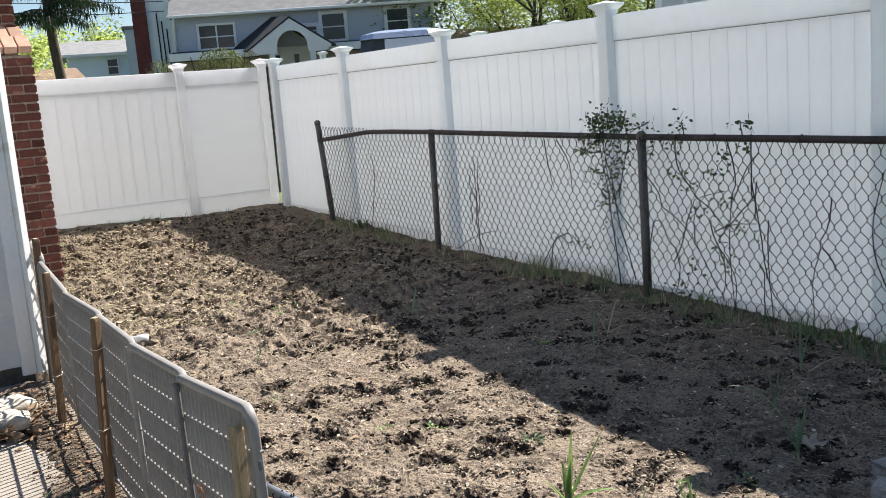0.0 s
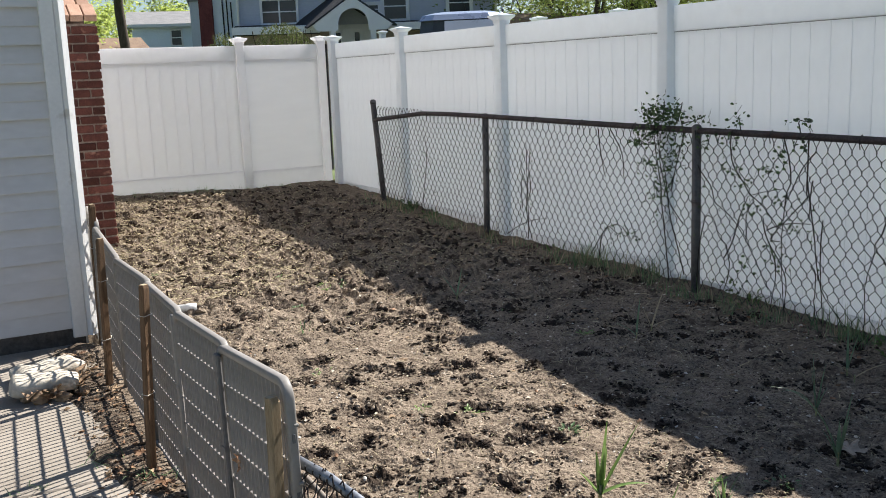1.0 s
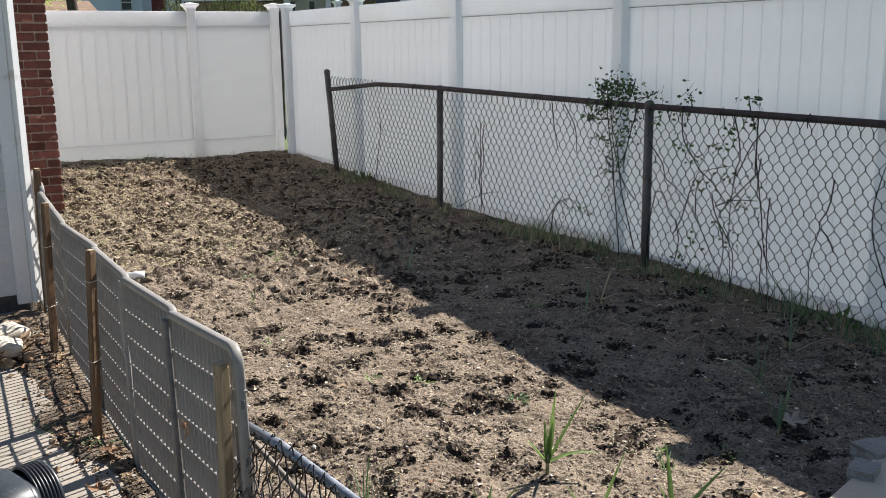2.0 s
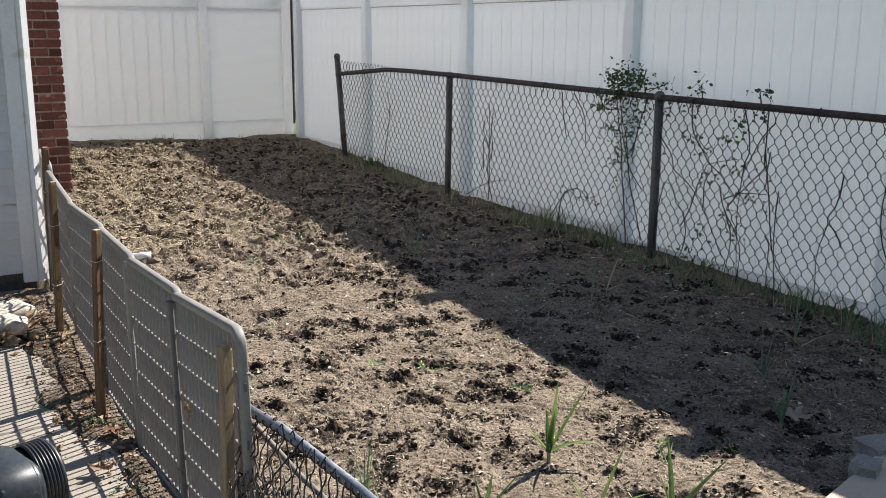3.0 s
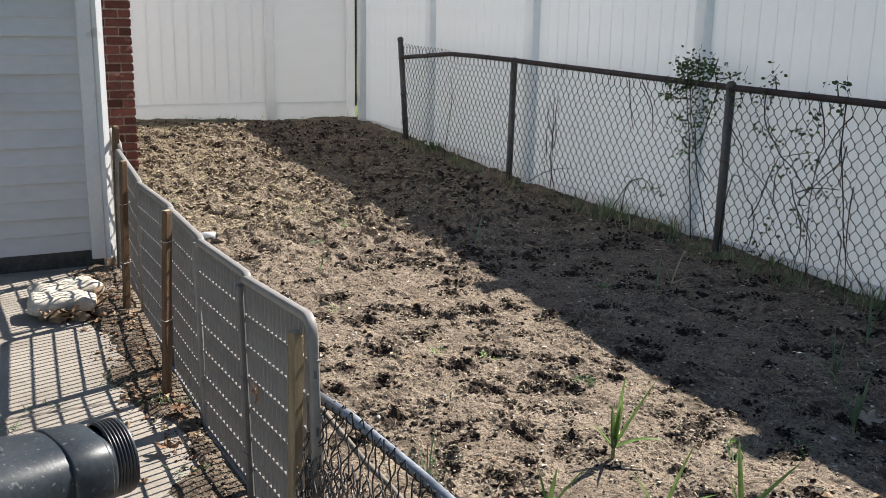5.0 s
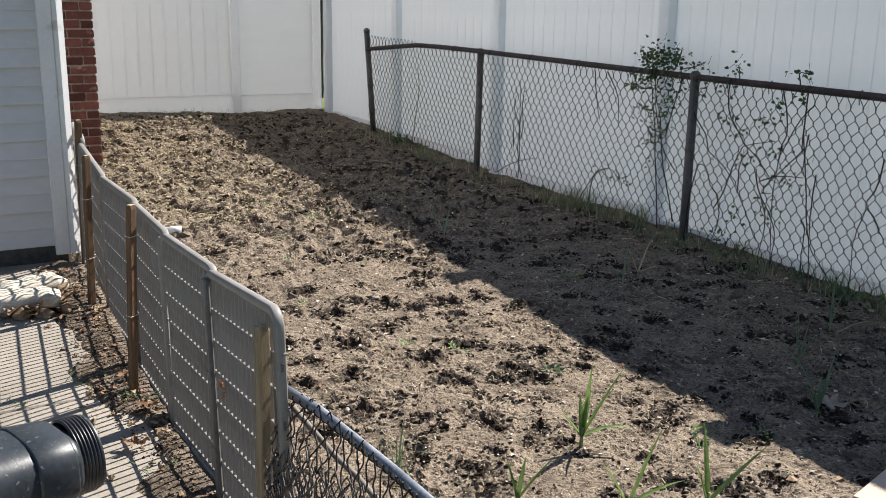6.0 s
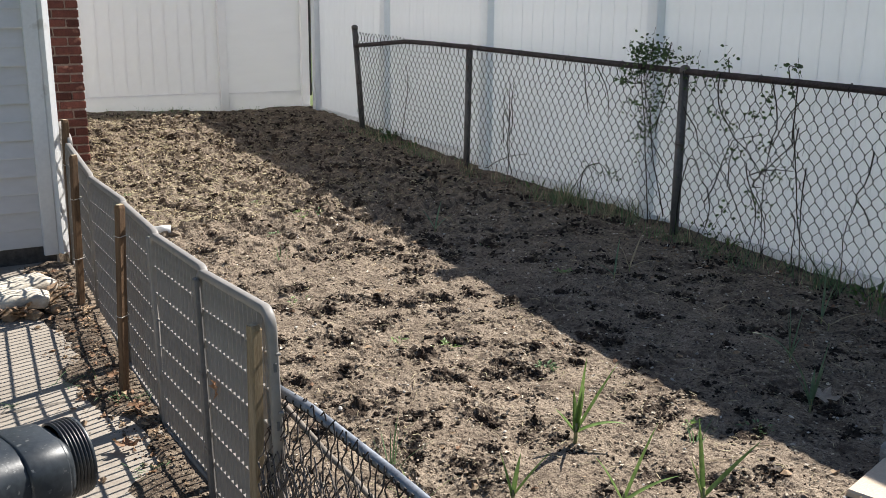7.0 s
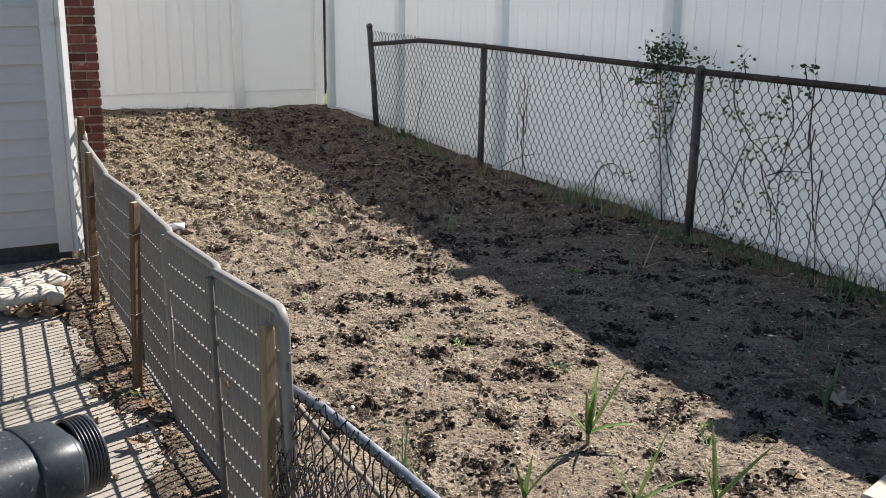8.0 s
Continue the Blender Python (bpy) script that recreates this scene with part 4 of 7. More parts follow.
def stake(x, y, top, lean, turn, material, label, ties=(), wide=0.044, deep=0.024):
    base = soil_at(x, y) - 0.12
    ob = thing("wooden_stake", label, "stake", "stakes holding the panels", at=(x, y, base))
    ob.rotation_euler = (lean[1], lean[0], radians(turn))
    tall = top - base
    rnd = random.Random(int(y * 100) + 7)
    s, verts, faces = Shape(), [], []
    for i, f in enumerate((0, 0.25, 0.5, 0.75, 0.985, 1.0)):
        g = 0.0025 if i == 5 else 0
        ox, oy = rnd.uniform(-0.002, 0.002), rnd.uniform(-0.002, 0.002)
        for sx, sy in ((-1, -1), (1, -1), (1, 1), (-1, 1)):
            verts += [(ox + sx * (wide / 2 - g - 0.003), oy + sy * (deep / 2 - g), f * tall), (ox + sx * (wide / 2 - g), oy + sy * (deep / 2 - g - 0.003), f * tall)]
    order = [0, 2, 3, 5, 4, 6, 7, 1]
    for i in range(5):
        for k in range(8):
            a, b = order[k], order[(k + 1) % 8]
            faces.append((8 * i + a, 8 * i + b, 8 * i + 8 + b, 8 * i + 8 + a))
    faces.append(tuple(40 + o for o in order))
    part("post", s.add(verts, faces), material, ob)
    part("sawn_end", Shape().box(-wide / 2 + 0.004, wide / 2 - 0.004, -deep / 2 + 0.004, deep / 2 - 0.004, tall - 0.004, tall + 0.0015, 0.001), M_SAWN, ob, "pale end grain")
    for t in ties:
        z = t - base
        r1, r2 = wide / 2 + 0.003, deep / 2 + 0.003
        loop = [(-r1, -r2, z), (r1, -r2, z + 0.004), (r1 + 0.012, r2 * 0.4, z + 0.005), (r1 + 0.03, r2 + 0.012, z + 0.004), (r1, r2, z + 0.003), (-r1, r2, z + 0.001), (-r1 - 0.002, -r2, z)]
        part("wire_tie", Shape().tube(loop, 0.0014, 5), M_TWINE, ob, "thin pale wire")


stake(-3.735, -2.425, 0.70, (0.012, 0.0), 20, M_STAKE_PALE, "pale rough-sawn wooden stake beside a slatted panel", (), 0.032, 0.028)
stake(-3.778, -0.935, 0.742, (0.018, 0.05), 35, M_STAKE, "brown weathered wooden stake tied to a slatted panel", (0.62, 0.3), 0.035, 0.026)
stake(-3.732, 0.228, 0.765, (0.013, 0.04), 25, M_STAKE, "brown weathered wooden stake tied to a slatted panel", (0.55, 0.25), 0.034, 0.024)
stake(-3.632, 1.0, 0.85, (0.0, 0.05), 15, M_STAKE, "brown weathered wooden stake beside the house corner", (0.6,), 0.034, 0.026)

leaf_on = Shape()
for k in range(5):
    a = k * 1.1
    leaf_on.leaf((-3.712, -2.0, 0.37), (-0.3, math.cos(a), math.sin(a)), 0.02, 0.034, 0.4, up=(1, 0.2, 0))
own("dead_leaf", leaf_on, M_DEADLEAF, "curled brown leaf caught between grey slats", "leaf")

# ---- sagging low chain-link beside the panels ----
gate = thing("low_wire_fence", "sagging dark chain-link on a galvanised tube beside the slatted panels", "fence")
tube_pts = [(-3.668, -2.43, 0.517), (-3.63, -2.562, 0.504), (-3.60, -2.70, 0.482), (-3.575, -2.87, 0.467), (-3.55, -3.2, 0.452), (-3.52, -3.9, 0.44)]
part("top_tube", Shape().tube(tube_pts, 0.0135, 12), M_TUBE, gate, "bluish galvanised steel tube", smooth=True)
part("end_post", Shape().tube([(-3.675, -2.455, -0.2), (-3.67, -2.45, 0.47)], 0.009, 10), M_BLACKWIRE, gate, smooth=True)
part("end_post", Shape().tube([(-3.52, -3.9, -0.3), (-3.52, -3.9, 0.5)], 0.02, 10), M_GALV, gate, smooth=True)
part("slack_rod", Shape().tube([(-3.655, -2.427, 0.474), (-3.63, -2.499, 0.433), (-3.60, -2.593, 0.385), (-3.58, -2.688, 0.364), (-3.57, -2.772, 0.346), (-3.56, -3.1, 0.33), (-3.53, -3.88, 0.32)], 0.008, 8), M_OLDROD, gate, "weathered grey-brown rod", smooth=True)
net, rnd = Shape(), random.Random(9)


def tube_at(y):
    ys = [q[1] for q in tube_pts][::-1]
    return float(np.interp(y, ys, [q[0] for q in tube_pts][::-1])), float(np.interp(y, ys, [q[2] for q in tube_pts][::-1]))


loose = Shape()
for layer, off, size in ((0, 0.0, 0.046), (1, 0.025, 0.055), (2, 0.045, 0.062), (3, 0.06, 0.05), (4, 0.075, 0.066)):
    for k in range(int(1.4 / (size / 2))):
        f = k * (size / 2) / 1.4
        py = -2.45 - 1.4 * f
        tx, top = tube_at(py)
        pts, rows = [], 18 - 2 * layer
        top = top - (0.0, 0.07, 0.13, 0.19, 0.25)[layer] - (0.04 * math.sin(7 * f + layer) if layer else 0)
        for i in range(rows):
            g = i / (rows - 1)
            sag = 0.03 * math.sin(math.pi * g) + 0.018 * math.sin(5 * f + 3 * g + layer)
            y = py + (1 if (i + k) % 2 else -1) * size / 4 + 0.022 * math.sin(3.1 * g + 11 * f + layer * 2) - 0.05 * layer * g
            pts.append((tx - 0.02 * g - sag - off + rnd.uniform(-0.006, 0.006), y, top + 0.008 - (top + 0.09) * g + 0.02 * math.sin(9 * f + 4 * g)))
        smooth = []
        for p0, p1, p2, p3 in zip([pts[0]] + pts, pts, pts[1:], pts[2:] + [pts[-1]]):
            for f4 in (0.0, 0.33, 0.67):
                smooth.append(tuple(0.5 * (2 * b + (c - a) * f4 + (2 * a - 5 * b + 4 * c - d) * f4 ** 2 + (3 * b - a - 3 * c + d) * f4 ** 3) for a, b, c, d in zip(p0, p1, p2, p3)))
        (loose if layer else net).tube(smooth, 0.0023, 4, False)
for k in range(int(1.4 / 0.029)):
    py = -2.46 - 0.029 * k
    tx, top = tube_at(py)
    a = [(tx + 0.0145 * math.cos(t), py - 0.010 * math.cos(t), top + 0.0145 * math.sin(t)) for t in np.linspace(-3.6, 0.5, 10)]
    net.tube(a, [0.0048, 0.0042, 0.0036, 0.003, 0.003, 0.003, 0.003, 0.0036, 0.0044, 0.005], 5, True)
part("loose_mesh", loose, M_OLDWIRE, gate, "crumpled weathered wire", kind="stuff")
part("wire_mesh", net, M_BLACKWIRE, gate, "dark sagging woven wire", kind="stuff")
ties = Shape()
for k in range(26):
    z = rnd.uniform(0.1, 0.47)
    a = rnd.uniform(0, 6)
    p = Vector((-3.675 + rnd.uniform(-0.03, 0.03), -2.46 + rnd.uniform(-0.05, 0.02), z))
    ties.tube([p, p + Vector((0.014 * math.cos(a), 0.012 * math.sin(a), 0.012)), p + Vector((0.018 * math.sin(a), 0.018 * math.cos(a), -0.012)), p + Vector((0.0, 0.01, -0.03))], 0.002, 4, False)
part("wire_tangle", ties, M_BLACKWIRE, gate, "tangled black wire ends", kind="stuff")

# ---- things on the terrace ----
# shrunk and raised towards the camera so the panels' shadows miss it
blower = thing("plastic_housing", "dark grey scuffed plastic housing with a black ribbed collar", "housing", at=(-4.30, -2.24, 0.235))
blower.rotation_euler = (0, 0, radians(16))
blower.scale = (0.8, 0.8, 0.8)
prof = [(-0.62, 0.17, 0.20), (-0.60, 0.20, 0.225), (-0.30, 0.21, 0.235), (-0.10, 0.185, 0.215), (0.0, 0.165, 0.195), (0.045, 0.155, 0.182), (0.06, 0.15, 0.176), (0.128, 0.146, 0.172), (0.14, 0.138, 0.162), (0.14, 0.12, 0.14)]
body, verts, faces = Shape(), [], []
for x, ry, rz in prof:
    for k in range(28):
        a = 2 * math.pi * k / 28
        cx, cz = math.cos(a), math.sin(a)
        q = (abs(cx) ** 2.8 + abs(cz) ** 2.8) ** (-1 / 2.8)
        verts.append((x, cx * q * ry, 0.14 + cz * q * rz * 0.60))
for i in range(len(prof) - 1):
    for k in range(28):
        a, b = 28 * i + k, 28 * i + (k + 1) % 28
        faces.append((a, a + 28, b + 28, b))
faces += [tuple(range(28)), tuple(range(28 * (len(prof) - 1), 28 * len(prof)))[::-1]]
part("body", body.add(verts, faces), M_BIN, blower, "scuffed dark grey moulded body", smooth=True)
flange, verts, faces = Shape(), [], []
loops = [(-0.012, 0.16, 0.186), (-0.009, 0.172, 0.201), (-0.003, 0.175, 0.204), (0.112, 0.160, 0.188), (0.118, 0.157, 0.185), (0.121, 0.143, 0.17)]
for x, ry, rz in loops:
    for k in range(28):
        a = 2 * math.pi * k / 28
        cx, cz = math.cos(a), math.sin(a)
        q = (abs(cx) ** 3 + abs(cz) ** 3) ** (-1 / 3)
        verts.append((x, cx * q * ry, 0.14 + cz * q * rz * 0.60))
for i in range(len(loops) - 1):
    for k in range(28):
        a, b = 28 * i + k, 28 * i + (k + 1) % 28
        faces.append((a, a + 28, b + 28, b))
part("flange", flange.add(verts, faces), M_BIN, blower, "raised flange with pale scuffs", smooth=True)
# unseen stand, added so the raised housing does not float
part("foot", Shape().box(-0.56, -0.16, -0.12, 0.12, -0.38, 0.03, 0.02), M_BIN, blower, "dark grey stand, unseen and added to hold the housing up")
part("body_rib", Shape().box(-0.55, -0.16, -0.03, 0.03, 0.262, 0.285, 0.01), M_BIN, blower)
ring, verts, faces = Shape(), [], []
steps = []
for k in range(6):
    x = 0.138 + 0.0115 * k
    steps += [(x, 0.124), (x + 0.0025, 0.133), (x + 0.0065, 0.133), (x + 0.009, 0.124)]
for x, r in steps:
    for k in range(28):
        a = 2 * math.pi * k / 28
        verts.append((x, r * math.cos(a), 0.134 + r * 0.97 * math.sin(a)))
for i in range(len(steps) - 1):
    for k in range(28):
        a, b = 28 * i + k, 28 * i + (k + 1) % 28
        faces.append((a, a + 28, b + 28, b))
part("ribbed_collar", ring.add(verts, faces), M_BLACK, blower, "glossy black ribbed collar", smooth=True)
lid, verts, faces = Shape(), [], []
for x, r in ((0.201, 0.10), (0.205, 0.127), (0.216, 0.129), (0.221, 0.118), (0.225, 0.06), (0.226, 0.0)):
    for k in range(28):
        a = 2 * math.pi * k / 28
        verts.append((x, max(r, 0.001) * math.cos(a), 0.134 + max(r, 0.001) * 0.97 * math.sin(a)))
for i in range(5):
    for k in range(28):
        a, b = 28 * i + k, 28 * i + (k + 1) % 28
        faces.append((a, a + 28, b + 28, b))
part("end_ring", lid.add(verts, faces), M_BIN, blower, "grey end ring", smooth=True)


def sack(x, y, z, lx, ly, h, turn, seed, label, paper=True):
    """A slumped, half-hard bag: a pillow with folds and a torn end."""
    ob = thing("sack", label, "sack", "sacks on the terrace", at=(x, y, z))
    ob.rotation_euler = (0, 0, radians(turn))
    n, m = 28, 16
    verts, faces = [], []
    for j in range(m + 1):
        v = -math.pi / 2 + math.pi * j / m
        for i in range(n):
            u = 2 * math.pi * i / n
            cu, su, cv, sv = math.cos(u), math.sin(u), math.cos(v), math.sin(v)
            px = math.copysign(abs(cu) ** 0.45, cu) * abs(cv) ** 0.35 * lx / 2
            py = math.copysign(abs(su) ** 0.45, su) * abs(cv) ** 0.35 * ly / 2
            pz = math.copysign(abs(sv) ** 0.7, sv) * h / 2 + h / 2
            f = noise.noise(Vector((px * 9 + seed, py * 9, pz * 6))) * 0.022 + noise.noise(Vector((px * 26 + seed, py * 20, pz * 20))) * 0.009
            fold = 0.010 * math.sin(px * 55 + 3 * py + seed) * max(0, sv)
            s = 1 + f * 2.0
            verts.append((px * s, py * s, max(0.0, pz * (1 + f) + fold + f * 0.6)))
    for j in range(m):
        for i in range(n):
            a, b = j * n + i, j * n + (i + 1) % n
            faces.append((a, b, b + n, a + n))
    part("bag", Shape().add(verts, faces), M_SACK, ob, smooth=True)
    if paper:
        torn, rnd = Shape(), random.Random(seed)
        for k in range(16):
            a = rnd.uniform(-2.6, 0.9)
            p = (math.cos(a) * lx * 0.5, math.sin(a) * ly * 0.5, rnd.uniform(0.0, 0.03))
            torn.leaf(p, (math.cos(a + rnd.uniform(-1, 1)), math.sin(a + rnd.uniform(-1, 1)), rnd.uniform(0.0, 0.5)), rnd.uniform(0.04, 0.09), rnd.uniform(0.05, 0.13), rnd.uniform(-0.5, 0.8))
        part("torn_wrapper", torn, M_SACKPAPER, ob, "torn brown paper wrapper", kind="stuff")
    return ob


tz = lambda y: 0.028 * y
sack(-4.03, 0.25, tz(0.25) + 0.02, 0.33, 0.2, 0.085, -8, 3, "hardened pale sack with a torn brown wrapper on the terrace")
sack(-3.98, 0.52, tz(0.52) + 0.0, 0.36, 0.22, 0.08, 4, 8, "slumped pale sack beside the wooden stake", False)
for k, (x, y, r) in enumerate(((-4.06, 0.14, 0.05), (-3.97, 0.12, 0.045), (-3.86, 0.15, 0.04), (-4.12, 0.2, 0.04))):
    own("caked_lump", Shape().lump((x, y, tz(y) + r * 0.45), r, 30 + k, 0.7, 0.2), M_SACKPAPER, "lump of caked brown material beside a sack", "rubble", "caked lumps beside the sacks")

pipe_a, pipe_b = Vector((-3.52, 1.478, 0.088)), Vector((-2.985, 1.345, 0.078))
pipe = thing("white_pipe", "white plastic drain pipe lying on the soil beside the house", "pipe")
way = (pipe_b - pipe_a).normalized()
hollow, verts, faces = Shape(), [], []
side = way.cross(Vector((0, 0, 1))).normalized()
up = side.cross(way)
for p, r in ((pipe_a, 0.026), (pipe_a + way * 0.4, 0.026), (pipe_b - way * 0.07, 0.026), (pipe_b - way * 0.068, 0.030), (pipe_b, 0.030), (pipe_b, 0.024), (pipe_b - way * 0.1, 0.023)):
    for k in range(16):
        a = 2 * math.pi * k / 16
        verts.append(p + (side * math.cos(a) + up * math.sin(a)) * r)
for i in range(6):
    for k in range(16):
        a, b = 16 * i + k, 16 * i + (k + 1) % 16
        faces.append((a, a + 16, b + 16, b))
part("tube", hollow.add(verts, faces), M_PVC, pipe, smooth=True)

# ---- paving slab and broken concrete at the edge of the bed ----
for name, (sx, sy, sz), turn, (lx, ly), label in (("paving_slab", (-1.885, -2.842, -0.04), 16, (0.9, 0.30), "beige concrete paving slab at the edge of the bed"),
                                                  ("paving_slab", (-1.93, -2.835, -0.068), 12, (0.9, 0.42), "lower beige concrete slab under another one")):
    slab = Shape().box(0, lx, -ly, 0, -0.028, 0.0, 0.006)
    m = Matrix.Translation((sx, sy, sz)) @ Matrix.Rotation(radians(turn), 4, "Z")
    slab.v = [tuple(m @ Vector(p)) for p in slab.v]
    own(name, slab, M_SLAB, label, "slab", "slabs at the edge of the bed")


def rubble(x, y, z, lx, ly, h, turn, seed, label):
    rnd = random.Random(seed)
    bm = bmesh.new()
    bmesh.ops.create_cube(bm, size=1)
    bmesh.ops.subdivide_edges(bm, edges=bm.edges[:], cuts=5, use_grid_fill=True)
    for v in bm.verts:
        q = v.co
        f = noise.noise(Vector((q.x * 2.2 + seed, q.y * 2.2, q.z * 2.2))) * 0.22 + noise.noise(Vector((q.x * 7 + seed, q.y * 7, q.z * 7))) * 0.07
        cut = 1 - 0.25 * max(0, q.x + q.z - 0.4)
        v.co = Vector((q.x * lx * (1 + f) * cut, q.y * ly * (1 + f), (q.z + 0.5) * h * (1 + 0.6 * f)))
    me = bpy.data.meshes.new("concrete_lump")
    bm.to_mesh(me)
    bm.free()
    me.materials.append(M_STONE)
    ob = tagged(new("concrete_lump", me), label, "rubble", "broken concrete on the slab")
    ob.location, ob.rotation_euler = (x, y, z), (0, 0, radians(turn))


rubble(-1.50, -2.755, -0.06, 0.13, 0.09, 0.05, 25, 2, "broken grey concrete lump on the beige slab")
rubble(-1.27, -2.66, -0.075, 0.17, 0.13, 0.055, -10, 5, "broken grey concrete lump beside the slab")


# ---- plants in the bed ----
def garlic(x, y, leaves, seed, label, material=None, scale=1.0):
    """A young leek-like plant: a pale stalk and strap leaves. leaves: (azimuth, rise, length, droop)."""
    base = soil_at(x, y)
    ob = thing("garlic_plant", label, "plant", "garlic plants in the bed", at=(x, y, base))
    part("stalk", Shape().tube([(0, 0, -0.02), (0.001, 0, 0.03 * scale), (0.003, 0.001, 0.075 * scale)], [0.008 * scale, 0.0075 * scale, 0.005 * scale], 8), M_STALK, ob, "pale stalk", smooth=True)
    for az, rise, length, droop in leaves:
        s = Shape()
        a = radians(az)
        s.blade((0, 0, 0.045 * scale), (math.cos(a) * math.cos(radians(rise)), math.sin(a) * math.cos(radians(rise)), math.sin(radians(rise))), 0.029 * scale, length, droop, 8, 0.28)
        part("leaf", s, material or M_GARLIC, ob, smooth=True)


R = -28  # the direction across the view
garlic(-2.446, -2.128, [(R + 30, 83, 0.28, 0.04), (R + 8, 62, 0.30, 0.10), (R + 175, 55, 0.12, 0.3), (R - 5, 32, 0.19, 0.95), (R + 40, 78, 0.17, 0.12), (R + 120, 84, 0.16, 0.1)], 1, "young garlic plant with bright green strap leaves in sunlit soil")
garlic(-2.363, -2.679, [(R + 5, 48, 0.26, 0.1), (R + 120, 82, 0.26, 0.1), (R + 170, 75, 0.14, 0.3)], 2, "young garlic plant with broad green leaves in sunlit soil")
garlic(-2.588, -2.56, [(R + 15, 70, 0.28, 0.15), (R + 5, 35, 0.2, 0.5), (R + 170, 65, 0.18, 0.4)], 3, "young garlic plant with arching green leaves in sunlit soil", None, 0.8)
garlic(-2.88, -2.368, [(R + 5, 55, 0.2, 0.2), (R + 150, 75, 0.15, 0.2), (R + 60, 70, 0.14, 0.3)], 4, "small young garlic plant in sunlit soil", None, 0.7)
garlic(-1.441, -2.327, [(R + 178, 77, 0.44, 1.5), (R + 4, 80, 0.28, 0.06), (R + 12, 76, 0.18, 0.1), (R + 175, 70, 0.14, 0.5), (R + 60, 86, 0.15, 0.1)], 5, "young garlic plant beside a large dead leaf in the shade", M_GARLIC_SHADED, 0.7)
garlic(-1.073, -1.908, [(R + 170, 86, 0.30, 0.03), (R + 150, 84, 0.22, 0.1), (R + 15, 80, 0.22, 0.1), (R + 178, 66, 0.2, 1.6), (R + 5, 72, 0.12, 0.4)], 6, "tall thin garlic plant with yellowing tips in the shade", M_GARLIC_SHADED, 0.5)
garlic(-0.533, -1.635, [(R + 80, 89, 0.27, 0.02), (R + 8, 76, 0.2, 0.2)], 7, "tall thin garlic plant near the wire fence in the shade", M_GARLIC_SHADED, 0.5)
garlic(-0.56, -1.70, [(R + 176, 50, 0.16, 0.9), (R - 10, 40, 0.2, 0.8)], 12, "withered tan garlic plant near the wire fence", M_DRYGRASS, 0.5)
garlic(-0.36, -2.15, [(R + 190, 60, 0.3, 0.7), (R + 20, 75, 0.22, 0.3), (R + 220, 40, 0.3, 0.45)], 8, "drooping yellowed garlic plant near the wire fence", M_DRYGRASS, 0.45)
garlic(-1.42, 0.72, [(R + 60, 70, 0.2, 0.3), (R + 150, 60, 0.18, 0.5), (R, 55, 0.16, 0.6)], 9, "thin young garlic plant in the shade", M_GARLIC_SHADED, 0.55)
garlic(-1.02, -0.62, [(R + 60, 75, 0.22, 0.2), (R + 170, 45, 0.14, 0.7)], 10, "thin young garlic plant in the shade", M_GARLIC_SHADED, 0.5)
garlic(-0.85, -0.55, [(R + 40, 65, 0.24, 0.3), (R + 180, 70, 0.2, 0.4), (R, 30, 0.15, 0.6)], 11, "thin pale garlic plant in the shade", M_DRYGRASS, 0.5)


def tuft(x, y, n, tall, seed, label, material, name="grass_tuft", spread=0.03):
    s, rnd = Shape(), random.Random(seed)
    for k in range(n):
        a, r = rnd.uniform(0, 6.28), spread * rnd.random() ** 0.5
        px, py = x + r * math.cos(a), y + r * math.sin(a)
        rise = rnd.uniform(0.9, 1.5)
        s.blade((px, py, soil_at(px, py) - 0.005), (math.cos(a) * math.cos(rise), math.sin(a) * math.cos(rise), math.sin(rise)), rnd.uniform(0.003, 0.006), tall * rnd.uniform(0.55, 1.15), rnd.uniform(0.2, 0.9), 4)
    own(name, s, material, label, "grass", "tufts in the bed")


tuft(-3.124, -1.993, 16, 0.2, 1, "small green grass tuft in sunlit soil", M_GRASS, spread=0.02)
tuft(-3.13, -2.2, 6, 0.15, 2, "small green grass tuft in sunlit soil", M_GARLIC, spread=0.015)
tuft(-2.02, -2.30, 10, 0.09, 3, "small yellow-green grass tuft in sunlit soil", M_GRASS, spread=0.035)
tuft(-3.15, -0.72, 9, 0.16, 4, "thin pale grass tuft in sunlit soil", M_DRYGRASS, spread=0.02)
tuft(-2.55, 0.55, 8, 0.07, 5, "small green weed tuft in sunlit soil", M_GRASS, spread=0.04)


def weed(x, y, n, size, seed, material=M_GRASS):
    s, rnd = Shape(), random.Random(seed)
    for k in range(n):
        a = rnd.uniform(0, 6.28)
        r = rnd.uniform(0, size)
        px, py = x + r * math.cos(a), y + r * math.sin(a)
        s.leaf((px, py, soil_at(px, py) + 0.004), (math.cos(a), math.sin(a), rnd.uniform(0.1, 0.9)), rnd.uniform(0.008, 0.016), rnd.uniform(0.015, 0.035))
    own("weed", s, material, "low green weed in the turned soil", "weed", "weeds in the bed", kind="stuff")


weed_rng = random.Random(77)
for k, (x, y) in enumerate(((-2.12, -1.50), (-2.55, -0.93), (-2.36, -1.05), (-1.9, 1.55), (-2.05, 1.45), (-1.95, -2.2), (-1.75, -2.35), (-2.2, 2.0), (-2.75, -0.2), (-3.0, 2.5), (-1.3, 0.3), (-1.2, -0.4), (-2.4, 1.1), (-3.3, 3.1))):
    weed(x, y, weed_rng.randint(9, 22), weed_rng.uniform(0.03, 0.07), k, M_GARLIC if k % 3 else M_GRASS)

